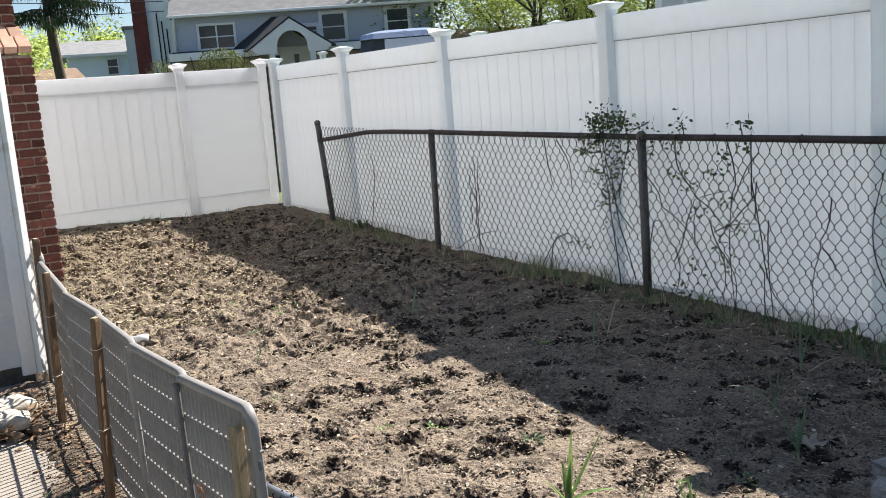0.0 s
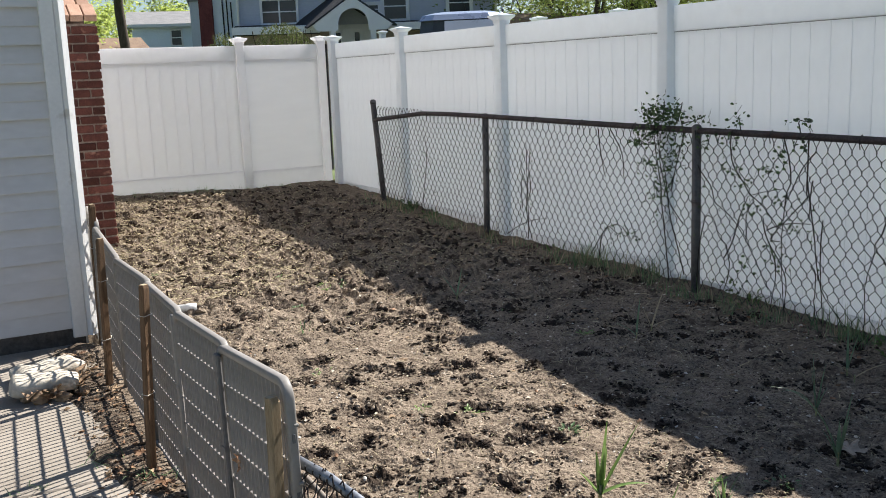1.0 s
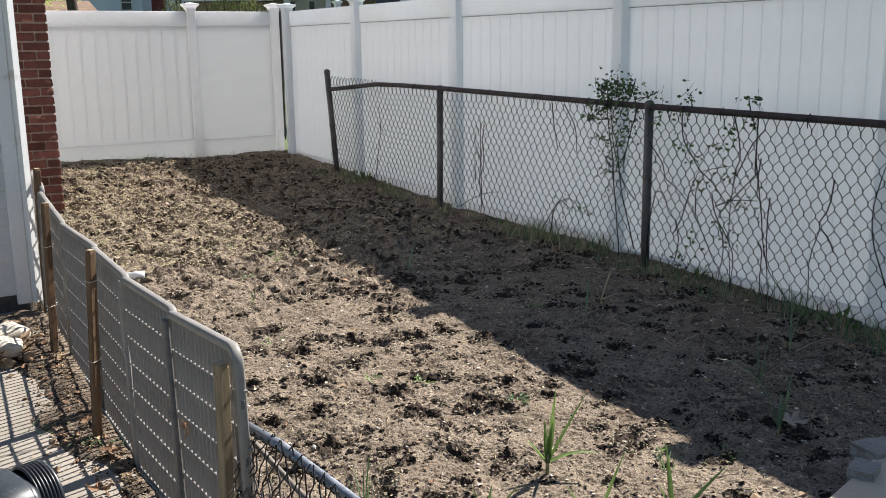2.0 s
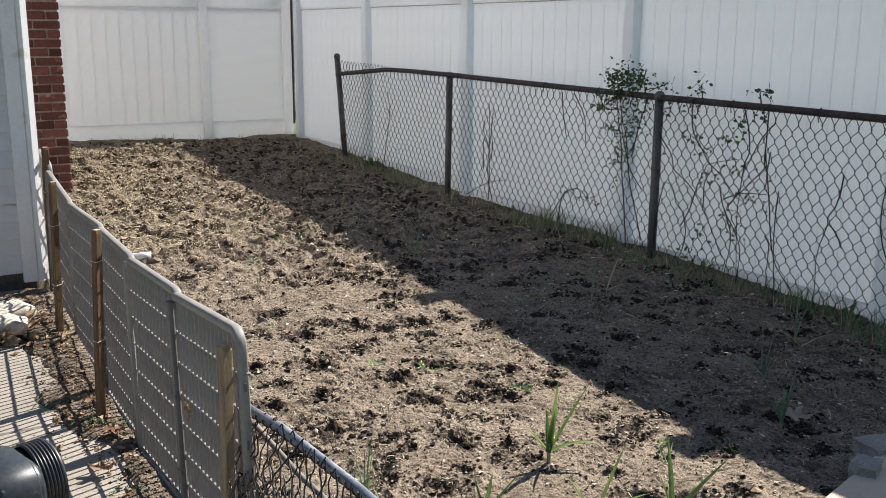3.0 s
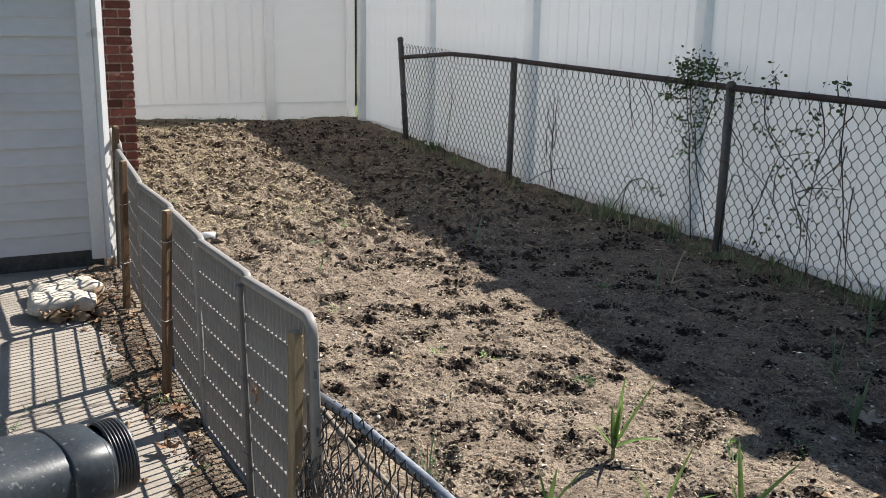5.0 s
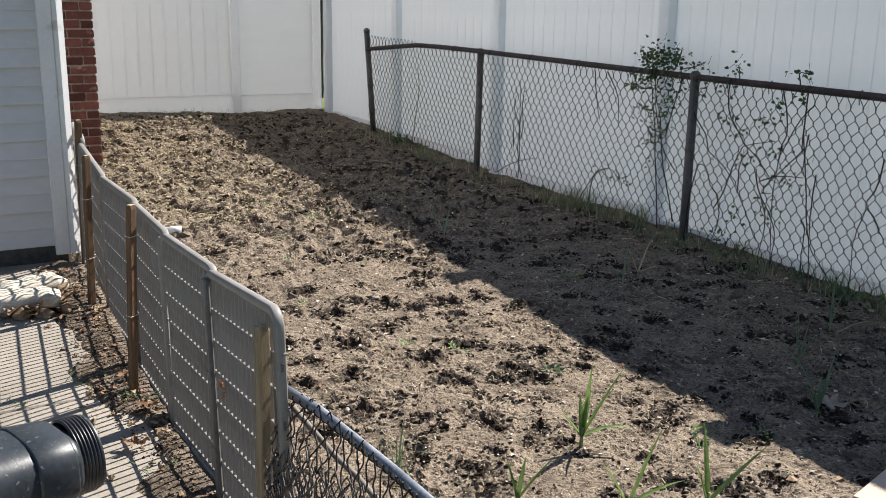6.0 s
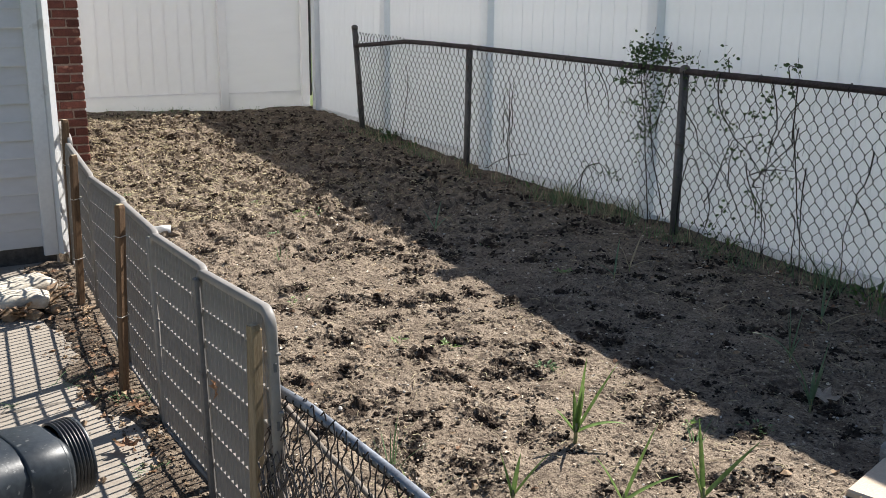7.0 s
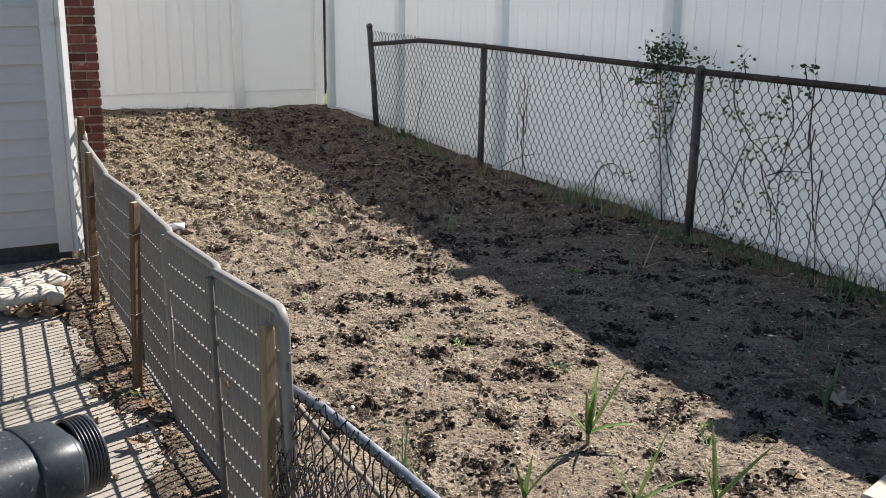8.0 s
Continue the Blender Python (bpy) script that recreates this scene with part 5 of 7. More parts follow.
# grass and dry stalks along the foot of the wire fence
green, dry, rnd = Shape(), Shape(), random.Random(21)
clumps = [(rnd.uniform(-3.6, 5.2), rnd.gauss(-0.04, 0.08), 0.55 * rnd.random()) for _ in range(100)]
clumps += [(rnd.uniform(0.3, 1.4), rnd.gauss(-0.08, 0.09), 0.4 + 0.6 * rnd.random()) for _ in range(28)] + [(rnd.uniform(-3.0, -0.1), rnd.gauss(-0.05, 0.09), 0.2 + 0.6 * rnd.random()) for _ in range(58)]
clumps += [(rnd.uniform(3.0, 4.9), rnd.gauss(-0.1, 0.12), 0.2 + 0.5 * rnd.random()) for _ in range(20)]
for cy, cx, big in clumps:
    tint = rnd.random()
    for k in range(int(7 + 24 * big)):
        x, y = rnd.gauss(cx, 0.03), rnd.gauss(cy, 0.035)
        if x > 0.15 or abs(x) < 0.004:
            continue
        a, rise = rnd.uniform(0, 6.28), rnd.uniform(0.75, 1.52)
        lean = (math.cos(a) * math.cos(rise), math.sin(a) * math.cos(rise), math.sin(rise))
        (green if rnd.random() < (0.3 if cy > 0.2 else 0.55) + 0.5 * tint else dry).blade((x, y, soil_at(x, y) - 0.01), lean, rnd.uniform(0.0025, 0.005), (0.05 + 0.19 * big) * rnd.uniform(0.4, 1.15), rnd.uniform(0.1, 1.1), 4)
for k in range(900):
    x, y = rnd.uniform(-3.9, -0.3), rnd.choice((rnd.uniform(6.45, 6.74), rnd.uniform(6.55, 6.74)))
    a, rise = rnd.uniform(0, 6.28), rnd.uniform(0.7, 1.5)
    if rnd.random() > 0.25 + max(0, float(lattice(x, 3.0, 0.4, 62))):
        continue
    green.blade((x, y, soil_at(x, y) - 0.01), (math.cos(a) * math.cos(rise), math.sin(a) * math.cos(rise), math.sin(rise)), 0.004, rnd.uniform(0.03, 0.10), 0.6, 3)
own("fence_grass", green, M_GRASS, "fresh green grass along the foot of the fences", "grass", kind="stuff")
own("dry_grass", dry, M_DRYGRASS, "dry tan grass along the foot of the wire fence", "grass", kind="stuff")

for wy, wx, n, size, m, label in ((4.1, -0.05, 16, 0.13, M_VINELEAF, "dark broad-leaved weed beside the wire fence"), (3.55, -0.1, 14, 0.10, M_BROAD, "pale green broad-leaved weed beside the wire fence"),
                            (1.45, -0.12, 12, 0.10, M_BROAD, "green broad-leaved weed beside the wire fence"), (-0.5, -0.06, 14, 0.10, M_BROAD, "green broad-leaved weed beside the wire fence"),
                            (-1.62, -0.14, 16, 0.12, M_BROAD, "bushy green weed beside the wire fence")):
    burdock, rnd = Shape(), random.Random(int(wy * 100))
    for k in range(n):
        a = rnd.uniform(0, 6.28)
        p = (wx + 0.05 * math.cos(a), wy + 0.10 * math.sin(a), soil_at(wx, wy) + rnd.uniform(0.0, 0.09))
        burdock.leaf(p, (math.cos(a) * 0.7 - 0.2, math.sin(a) * 0.7, rnd.uniform(0.2, 1.0)), size * 0.27, size * rnd.uniform(0.3, 0.75), 0.3)
    own("broadleaf_weed", burdock, m, label, "weed", "weeds beside the wire fence", kind="stuff")


# ---- vines on the wire fence ----
def vine(name, y, label, runs, leaf_spots, seed, material=M_VINELEAF):
    ob = thing(name, label, "vine", "vines on the wire fence", at=(0, 0, 0))
    stems, leaves, rnd = Shape(), Shape(), random.Random(seed)
    for pts in runs:
        path, wob = [], rnd.uniform(0, 6)
        ends = [pts[0]] + pts + [pts[-1]]
        for q0, q1, q2, q3 in zip(ends, ends[1:], ends[2:], ends[3:]):
            for i in range(6):
                f = i / 6
                c = [0.5 * (2 * b + (c2 - a) * f + (2 * a - 5 * b + 4 * c2 - d) * f * f + (3 * b - a - 3 * c2 + d) * f ** 3) for a, b, c2, d in zip(q0, q1, q2, q3)]
                path.append((-0.02 + 0.010 * math.sin(wob + len(path) * 0.5), c[0] + rnd.uniform(-0.0025, 0.0025), c[1] + rnd.uniform(-0.0025, 0.0025)))
        path.append((-0.015, *pts[-1]))
        stems.tube(path, [0.0043 - 0.0022 * i / len(path) for i in range(len(path))], 5, False)
    for cy, cz, ry, rz, n, size in leaf_spots:
        for k in range(int(n * 1.9)):
            yy, zz = rnd.gauss(cy, ry * 1.15), rnd.gauss(cz, rz * 1.15)
            xx = rnd.gauss(-0.03, 0.03)
            if xx > 0.09:
                continue
            a = rnd.uniform(0, 6.28)
            leaves.round_leaf((xx, yy, zz), (math.cos(a) * 0.7, math.sin(a), rnd.uniform(-0.6, 0.4)), size * rnd.uniform(0.45, 0.72), size * rnd.uniform(0.65, 1.0), (-1, rnd.uniform(-0.8, 0.8), rnd.uniform(-0.5, 1)))
            if k % 3 == 0:
                stems.tube([(xx, yy, zz), (xx + 0.01, yy + rnd.uniform(-0.04, 0.04), zz + rnd.uniform(-0.05, 0.05))], 0.0014, 4, False)
    part("stem_tangle", stems, M_VINESTEM, ob, "thin dark stems", kind="stuff")
    part("foliage", leaves, material, ob, "small dark leaves", kind="stuff")


vine("climbing_vine", 0.3, "leafy climbing vine bunched over the wire fence rail",
     [[(0.25, 0.03), (0.28, 0.43), (0.33, 0.66), (0.37, 0.95), (0.4, 1.15), (0.45, 1.2)], [(0.1, 0.1), (0.2, 0.44), (0.28, 0.74), (0.32, 0.9), (0.36, 1.12)], [(0.1, 0.45), (0.23, 0.57), (0.34, 0.92)],
      [(0.23, 0.66), (0.14, 0.9), (0.11, 1.05), (0.14, 1.18)], [(0.29, 1.12), (0.3, 1.27)], [(0.37, 0.97), (0.5, 0.96), (0.59, 1.0)], [(0.17, 1.12), (0.12, 1.25)], [(0.33, 0.64), (0.41, 0.71)], [(0.13, 1.11), (-0.06, 1.15)]],
     [(0.42, 1.16, 0.05, 0.04, 42, 0.03), (0.30, 1.18, 0.06, 0.05, 60, 0.03), (0.18, 1.17, 0.06, 0.035, 44, 0.03), (0.42, 1.03, 0.05, 0.05, 34, 0.034), (0.55, 0.98, 0.04, 0.02, 12, 0.034), (0.47, 0.82, 0.03, 0.02, 10, 0.03),
      (0.15, 0.98, 0.04, 0.08, 30, 0.028), (0.27, 0.88, 0.07, 0.08, 36, 0.027), (0.26, 0.72, 0.03, 0.06, 18, 0.027), (0.34, 0.64, 0.05, 0.05, 16, 0.03), (0.0, 1.14, 0.06, 0.02, 12, 0.026), (0.3, 0.5, 0.03, 0.04, 6, 0.027)], 3)
vine("climbing_vine", -0.3, "sparse dark vine looping over the wire fence",
     [[(-0.04, 0.85), (-0.14, 0.73), (-0.19, 0.63), (-0.37, 0.51), (-0.64, 0.13)], [(-0.04, 0.01), (-0.06, 0.39), (-0.11, 0.51), (-0.16, 0.52), (-0.22, 0.43), (-0.29, 0.36)],
      [(-0.27, 0.27), (-0.37, 0.45), (-0.44, 0.63), (-0.48, 0.69), (-0.71, 0.75)], [(-0.33, 1.09), (-0.34, 0.87), (-0.46, 0.73), (-0.54, 0.67), (-0.68, 0.55), (-0.76, 0.51)],
      [(-0.39, 1.06), (-0.39, 1.18)], [(-0.29, 0.36), (-0.33, 0.25), (-0.27, 0.06)], [(-0.46, 0.4), (-0.45, 0.55), (-0.52, 0.66)]],
     [(-0.39, 1.16, 0.015, 0.03, 7, 0.032), (-0.31, 1.03, 0.03, 0.05, 12, 0.034), (-0.34, 0.86, 0.02, 0.02, 7, 0.034), (-0.1, 1.0, 0.04, 0.04, 8, 0.03), (-0.41, 0.76, 0.05, 0.02, 8, 0.03), (-0.54, 0.63, 0.04, 0.03, 7, 0.028),
      (-0.35, 0.13, 0.05, 0.05, 12, 0.03), (-0.46, 0.28, 0.02, 0.03, 4, 0.034), (-0.2, 0.55, 0.1, 0.1, 8, 0.022)], 5)
vine("climbing_vine", -0.8, "tangle of dark bare vine stems on the wire fence",
     [[(-0.98, 0.99), (-0.86, 0.87), (-0.8, 0.73), (-0.74, 0.64)], [(-0.74, 1.06), (-0.79, 0.82), (-0.77, 0.71), (-0.73, 0.47), (-0.78, 0.0)], [(-0.63, 0.5), (-0.76, 0.55), (-0.94, 0.57)],
      [(-0.91, 1.09), (-0.92, 0.76), (-0.89, 0.7), (-0.69, 0.49), (-0.65, 0.43), (-0.72, 0.44)], [(-0.92, 0.85), (-0.96, 0.52), (-1.04, 0.21), (-1.22, 0.0)], [(-0.95, 0.82), (-0.94, 0.59)], [(-0.85, 1.06), (-0.85, 1.15), (-0.92, 1.15)],
      [(-0.66, 0.4), (-0.69, 0.27), (-0.67, 0.0)], [(-0.6, 0.57), (-0.63, 0.43), (-0.78, 0.22), (-0.76, 0.0)]],
     [(-0.64, 0.85, 0.04, 0.02, 9, 0.032), (-0.7, 0.97, 0.04, 0.02, 6, 0.032), (-0.86, 1.04, 0.02, 0.03, 7, 0.034), (-0.88, 1.15, 0.04, 0.012, 8, 0.034), (-0.73, 0.68, 0.04, 0.04, 9, 0.028), (-0.85, 0.54, 0.03, 0.02, 7, 0.03),
      (-0.69, 0.43, 0.03, 0.04, 7, 0.028), (-0.7, 0.33, 0.07, 0.03, 8, 0.028)], 6)
vine("bare_vine", -1.3, "bare dark stems climbing the wire fence", [[(-1.02, 0.6), (-1.03, 0.35), (-1.04, 0.0)], [(-1.44, 0.75), (-1.42, 0.58), (-1.37, 0.5), (-1.36, 0.41), (-1.32, 0.24), (-1.32, 0.0)], [(-1.38, 0.48), (-1.42, 0.45), (-1.45, 0.39), (-1.48, 0.36)],
      [(-0.96, 0.33), (-0.98, 0.3), (-0.99, 0.15), (-1.01, 0.0)], [(0.85, 1.05), (0.74, 0.87), (0.7, 0.7)], [(1.02, 0.02), (0.95, 0.28), (0.89, 0.33), (0.76, 0.29)]],
     [(-1.0, 0.5, 0.03, 0.1, 6, 0.024), (0.6, 0.32, 0.03, 0.03, 7, 0.03), (0.78, 0.29, 0.04, 0.03, 5, 0.026)], 7)
vine("dead_vine", 1.95, "dry brown stems clinging to the wire fence", [[(1.98, 0.1), (1.95, 0.5), (1.98, 0.9)], [(1.9, 0.12), (1.99, 0.4), (1.93, 0.75)], [(2.03, 0.35), (2.06, 0.6)], [(1.98, 0.42), (1.9, 0.55), (1.95, 0.72), (1.9, 0.86)], [(1.96, 0.5), (2.05, 0.66), (2.0, 0.8)], [(1.0, 1.05), (0.93, 0.7)]],
     [(1.96, 0.6, 0.03, 0.14, 5, 0.024)], 8)
vine("thin_vine", 2.1, "thin bare stems on the lower wire fence", [[(2.3, 0.1), (1.95, 0.25), (1.7, 0.3)], [(1.1, 0.1), (0.95, 0.3), (0.75, 0.36), (0.66, 0.25)], [(3.9, 0.1), (3.75, 0.6), (3.8, 0.9)], [(-1.9, 0.0), (-1.7, 0.5), (-1.75, 0.9)]],
     [(0.8, 0.34, 0.08, 0.04, 8, 0.026), (3.77, 0.6, 0.03, 0.15, 8, 0.022)], 12)

# ---- litter on the soil ----
clods, straw, stones, leaves, rnd = Shape(), Shape(), Shape(), Shape(), random.Random(31)
for k in range(1500):
    x, y = rnd.uniform(-3.6, -0.1), -3.6 + 10.2 * rnd.random() ** 1.3
    r = 0.005 + 0.009 * rnd.random() ** 3 + (0.014 * rnd.random() ** 3 if y > 0.8 else 0)
    clods.lump((x, y, soil_at(x, y) + r * 0.1), r, k, 0.6, 0.5)
moist = Shape()
for px, py, ra in PITS:
    for k in range(int((14 + 1000 * ra) * (1 if py < 0.6 else 0.4))):
        u, v = rnd.gauss(0, 0.85) * ra, rnd.gauss(0.05, 0.72) * ra
        x, y = px + u, py + v
        if not (-3.62 < x < -0.05 and -3.7 < y < 6.6):
            continue
        r = 0.003 + (0.005 + 0.10 * ra) * rnd.random() ** 2.4
        (moist if rnd.random() < (0.72 if py < 0.6 else 0.4) else clods).lump((x, y, soil_at(x, y) + r * 0.1), r, rnd.randrange(99999), 0.55, 0.5)
for k in range(26000):
    x, y = rnd.uniform(-3.62, -0.05), -3.3 + 9.9 * rnd.random() ** 1.7
    r = 0.002 + 0.0055 * rnd.random() ** 3.5
    (clods if k % 5 < 3 else moist).crumb((x, y, soil_at(x, y) + r * 0.3), r, rnd)
for k in range(2000):
    x, y = rnd.uniform(-3.5, -0.15), rnd.uniform(0.2, 6.5)
    r = 0.006 + 0.016 * rnd.random() ** 2.6
    (moist if rnd.random() < 0.3 else clods).lump((x, y, soil_at(x, y) + r * 0.35), r, rnd.randrange(99999), 0.7, 0.45)
for k in range(900):
    x, y = rnd.uniform(-3.5, -0.25), 1.2 + 5.2 * rnd.random() ** 0.8
    r = 0.014 + 0.026 * rnd.random() ** 2
    for i in range(3):
        px, py, q = x + rnd.gauss(0, r), y + rnd.gauss(0, 0.6 * r), r * rnd.uniform(0.4, 1)
        (moist if rnd.random() < 0.3 else clods).lump((px, py, soil_at(px, py) + q * 0.2), q, rnd.randrange(99999), 0.6, 0.4)
flakes = Shape()
for k in range(11000):
    x, y = rnd.uniform(-3.62, -0.05), -3.6 + 10.2 * rnd.random() ** 1.1
    a, r = rnd.uniform(0, 6.28), 0.003 + 0.008 * rnd.random() ** 2 + (0.004 * rnd.random() if y > 0.6 else 0)
    z = soil_at(x, y) + 0.004
    d, sd = Vector((math.cos(a), math.sin(a), rnd.uniform(-0.4, 0.4))) * r, Vector((-math.sin(a), math.cos(a), rnd.uniform(-0.5, 0.5))) * r * rnd.uniform(0.3, 0.8)
    p = Vector((x, y, z))
    flakes.add([p - d, p - sd, p + d * 0.8, p + sd + Vector((0, 0, r * 0.4))], [(0, 1, 2), (0, 2, 3)])
own("soil_flakes", flakes, M_FLAKE, "pale flakes of bark and dry root in the soil", "debris", kind="stuff")
for k in range(350):
    x, y = rnd.gauss(-3.80, 0.07), rnd.uniform(-3.0, 0.9)
    r = 0.003 + 0.006 * rnd.random() ** 2.5
    clods.lump((x, y, max(soil_at(x, y), tz(y)) + r * 0.3), r, k + 9000, 0.75, 0.32)
for k in range(1100):
    x, y = rnd.uniform(-3.6, -0.1), -3.6 + 10.2 * rnd.random() ** 1.4
    r = 0.0025 + 0.006 * rnd.random() ** 2
    stones.lump((x, y, soil_at(x, y) + r * 0.4), r, k, 0.6, 0.25)
for k in range(26000):
    far = rnd.random() < 0.86
    x, y = (rnd.uniform(-3.55, -0.4), rnd.uniform(1.5, 6.5)) if far else (rnd.uniform(-3.6, -0.05), -3.6 + 10 * rnd.random() ** 1.3)
    if far and rnd.random() > 0.3 + 0.7 * max(0, float(lattice(x, y, 0.45, 70))) + (0.35 if x < -2 else 0):
        continue
    a, long = rnd.uniform(0, 3.14), rnd.uniform(0.02, 0.09)
    w = rnd.uniform(0.0008, 0.0018) + (0.0016 if far else 0)
    long *= 0.62
    z = soil_at(x, y) + rnd.uniform(0.002, 0.014)
    d, sd = Vector((math.cos(a), math.sin(a), rnd.uniform(-0.25, 0.25))) * long / 2, Vector((-math.sin(a), math.cos(a), rnd.uniform(-0.5, 0.5))) * w
    c = Vector((x, y, z))
    mid = c + Vector((0, 0, rnd.uniform(0, 0.008))) + sd * rnd.uniform(-1, 1) * 2
    straw.add([c - d - sd, c - d + sd, mid + sd, mid - sd, c + d + sd, c + d - sd], [(0, 1, 2, 3), (3, 2, 4, 5)])
scraps, pale, stalks = Shape(), Shape(), Shape()
for k in range(2600):
    on_bed = k < 800
    x, y = (rnd.uniform(-3.4, -0.15), -3.2 + 7.4 * rnd.random() ** 1.3) if on_bed else (-3.72 - abs(rnd.gauss(0, 0.13)), rnd.uniform(-2.9, 0.85))
    if not on_bed and rnd.random() > 0.45 + 0.8 * float(lattice(x, y, 0.22, 71)):
        continue
    z = (soil_at(x, y) if on_bed else max(soil_at(x, y), tz(y))) + 0.006
    size = 0.006 + 0.034 * rnd.random() ** 3.5
    (leaves if k % 5 < 2 else scraps).scrap((x, y, z), size * 1.3, rnd)
for k in range(3600):
    x, y = rnd.uniform(-3.5, -0.15), -3.3 + 6.5 * rnd.random()
    size = 0.006 + 0.024 * rnd.random() ** 4
    pale.scrap((x, y, soil_at(x, y) + 0.006), size, rnd)
for k in range(420):
    x, y, a = rnd.uniform(-3.4, -0.15), -3.2 + 7.5 * rnd.random(), rnd.uniform(0, 6.28)
    long, bow, r = rnd.uniform(0.03, 0.11), rnd.uniform(-0.5, 0.5), rnd.uniform(0.001, 0.0024)
    pts = []
    for f in (-0.5, -0.17, 0.17, 0.5):
        u, v = f * long, bow * long * (0.25 - f * f) * 2
        px, py = x + u * math.cos(a) - v * math.sin(a), y + u * math.sin(a) + v * math.cos(a)
        pts.append((px, py, soil_at(px, py) + 0.003 + 0.012 * rnd.random()))
    stalks.tube(pts, [r, r, r * 0.8, r * 0.4], 4, False)
for k in range(170):
    x, y = -0.05 - abs(rnd.gauss(0, 0.35)), rnd.uniform(-3.0, 2.6)
    (leaves if k % 3 else pale).scrap((x, y, soil_at(x, y) + 0.012), rnd.uniform(0.02, 0.045), rnd)
for k in range(1700):
    x, y = -3.71 - abs(rnd.gauss(0, 0.085)), rnd.uniform(-3.0, 0.9)
    r = 0.002 + 0.006 * rnd.random() ** 3
    (moist if k % 3 == 0 else clods).crumb((x, y, max(soil_at(x, y), tz(y)) + r * 0.3), r, rnd)
own("moist_clods", moist, M_MOIST, "dark moist clods in the freshly dug holes", "soil", kind="stuff")
own("soil_clods", clods, M_CLOD, "small crumbling clods of soil", "soil", kind="stuff")
own("pebbles", stones, M_PEBBLE, "small pale stones in the soil", "pebbles", kind="stuff")
own("straw_litter", straw, M_STRAW, "dry straw and roots strewn over the soil", "straw", kind="stuff")
own("leaf_scraps", scraps, M_TANLEAF, "dry tan leaf scraps beside the panels and in the bed", "leaves", kind="stuff")
own("pale_scraps", pale, M_BLEACHED, "small pale scraps of leaf and bark on the soil", "debris", kind="stuff")
own("dry_stalks", stalks, M_DRYGRASS, "curled dry stalks lying on the soil", "stalks", kind="stuff")
own("leaf_litter", leaves, M_DEADLEAF, "brown leaf scraps beside the panels and in the bed", "leaves", kind="stuff")


def big_leaf(x, y, size, turn, material, label, seed):
    """A large lobed leaf, cupped and lying on the ground."""
    rnd = random.Random(seed)
    z = max(soil_at(x, y), tz(y) if x < -3.66 else -9)
    ring = []
    for k in range(22):
        a = 2 * math.pi * k / 22
        r = size * (0.34 + 0.16 * math.cos(5 * a) + 0.05 * rnd.uniform(-1, 1))
        ring.append((r * math.cos(a), r * 0.75 * math.sin(a), 0.35 * r * r / size + rnd.uniform(-0.008, 0.012)))
    m = Matrix.Translation((x, y, z + 0.028)) @ Matrix.Rotation(radians(turn), 4, "Z") @ Matrix.Rotation(radians(12), 4, "X")
    verts = [tuple(m @ Vector(p)) for p in [(0, 0, 0)] + ring]
    s = Shape().add(verts, [(0, k + 1, (k + 1) % 22 + 1) for k in range(22)])
    own("dead_leaf", s, material, label, "leaf", "large dead leaves")


big_leaf(-1.31, -2.28, 0.17, 20, M_PALELEAF, "large pale curled dead leaf on shaded soil", 1)
big_leaf(-1.32, -1.04, 0.045, 70, M_PALELEAF, "small grey dead leaf on shaded soil", 2)
big_leaf(-1.97, -2.62, 0.06, 120, M_PALELEAF, "small pale dead leaf in sunlit soil", 3)
big_leaf(-3.767, -1.165, 0.10, 40, M_DEADLEAF, "reddish brown dead leaf beside the panels", 4)
big_leaf(-3.875, -1.437, 0.11, 140, M_DEADLEAF, "reddish brown dead leaf on the terrace", 5)
big_leaf(-3.785, -0.825, 0.08, 10, M_DEADLEAF, "orange-brown dead leaf beside the panels", 6)
big_leaf(-3.735, 0.03, 0.12, 80, M_TANLEAF, "pale orange dead leaf beside the panels", 7)
big_leaf(-3.99, 0.16, 0.09, 30, M_TANLEAF, "tan dead leaf beside the sacks", 8)
for k, (x, y) in enumerate(((-3.946, -0.737), (-4.22, -0.85), (-4.4, -1.0), (-3.776, -1.017), (-4.5, -0.3), (-3.863, -1.619), (-3.80, -0.98))):
    s, rnd = Shape(), random.Random(k)
    for i in range(12):
        a = rnd.uniform(0, 6.28)
        px, py = x + rnd.gauss(0, 0.04), y + rnd.gauss(0, 0.03)
        s.blade((px, py, max(soil_at(px, py), tz(py)) + 0.003), (math.cos(a), math.sin(a), rnd.uniform(0.1, 0.8)), 0.004, rnd.uniform(0.03, 0.09), 0.5, 3)
    own("grass_scrap", s, M_GRASS, "pulled green grass scrap on the terrace", "grass", "grass scraps on the terrace")

# ---- beyond the fences ----
def framed(m, shape):
    shape.v = [tuple(m @ Vector(p)) for p in shape.v]
    return shape


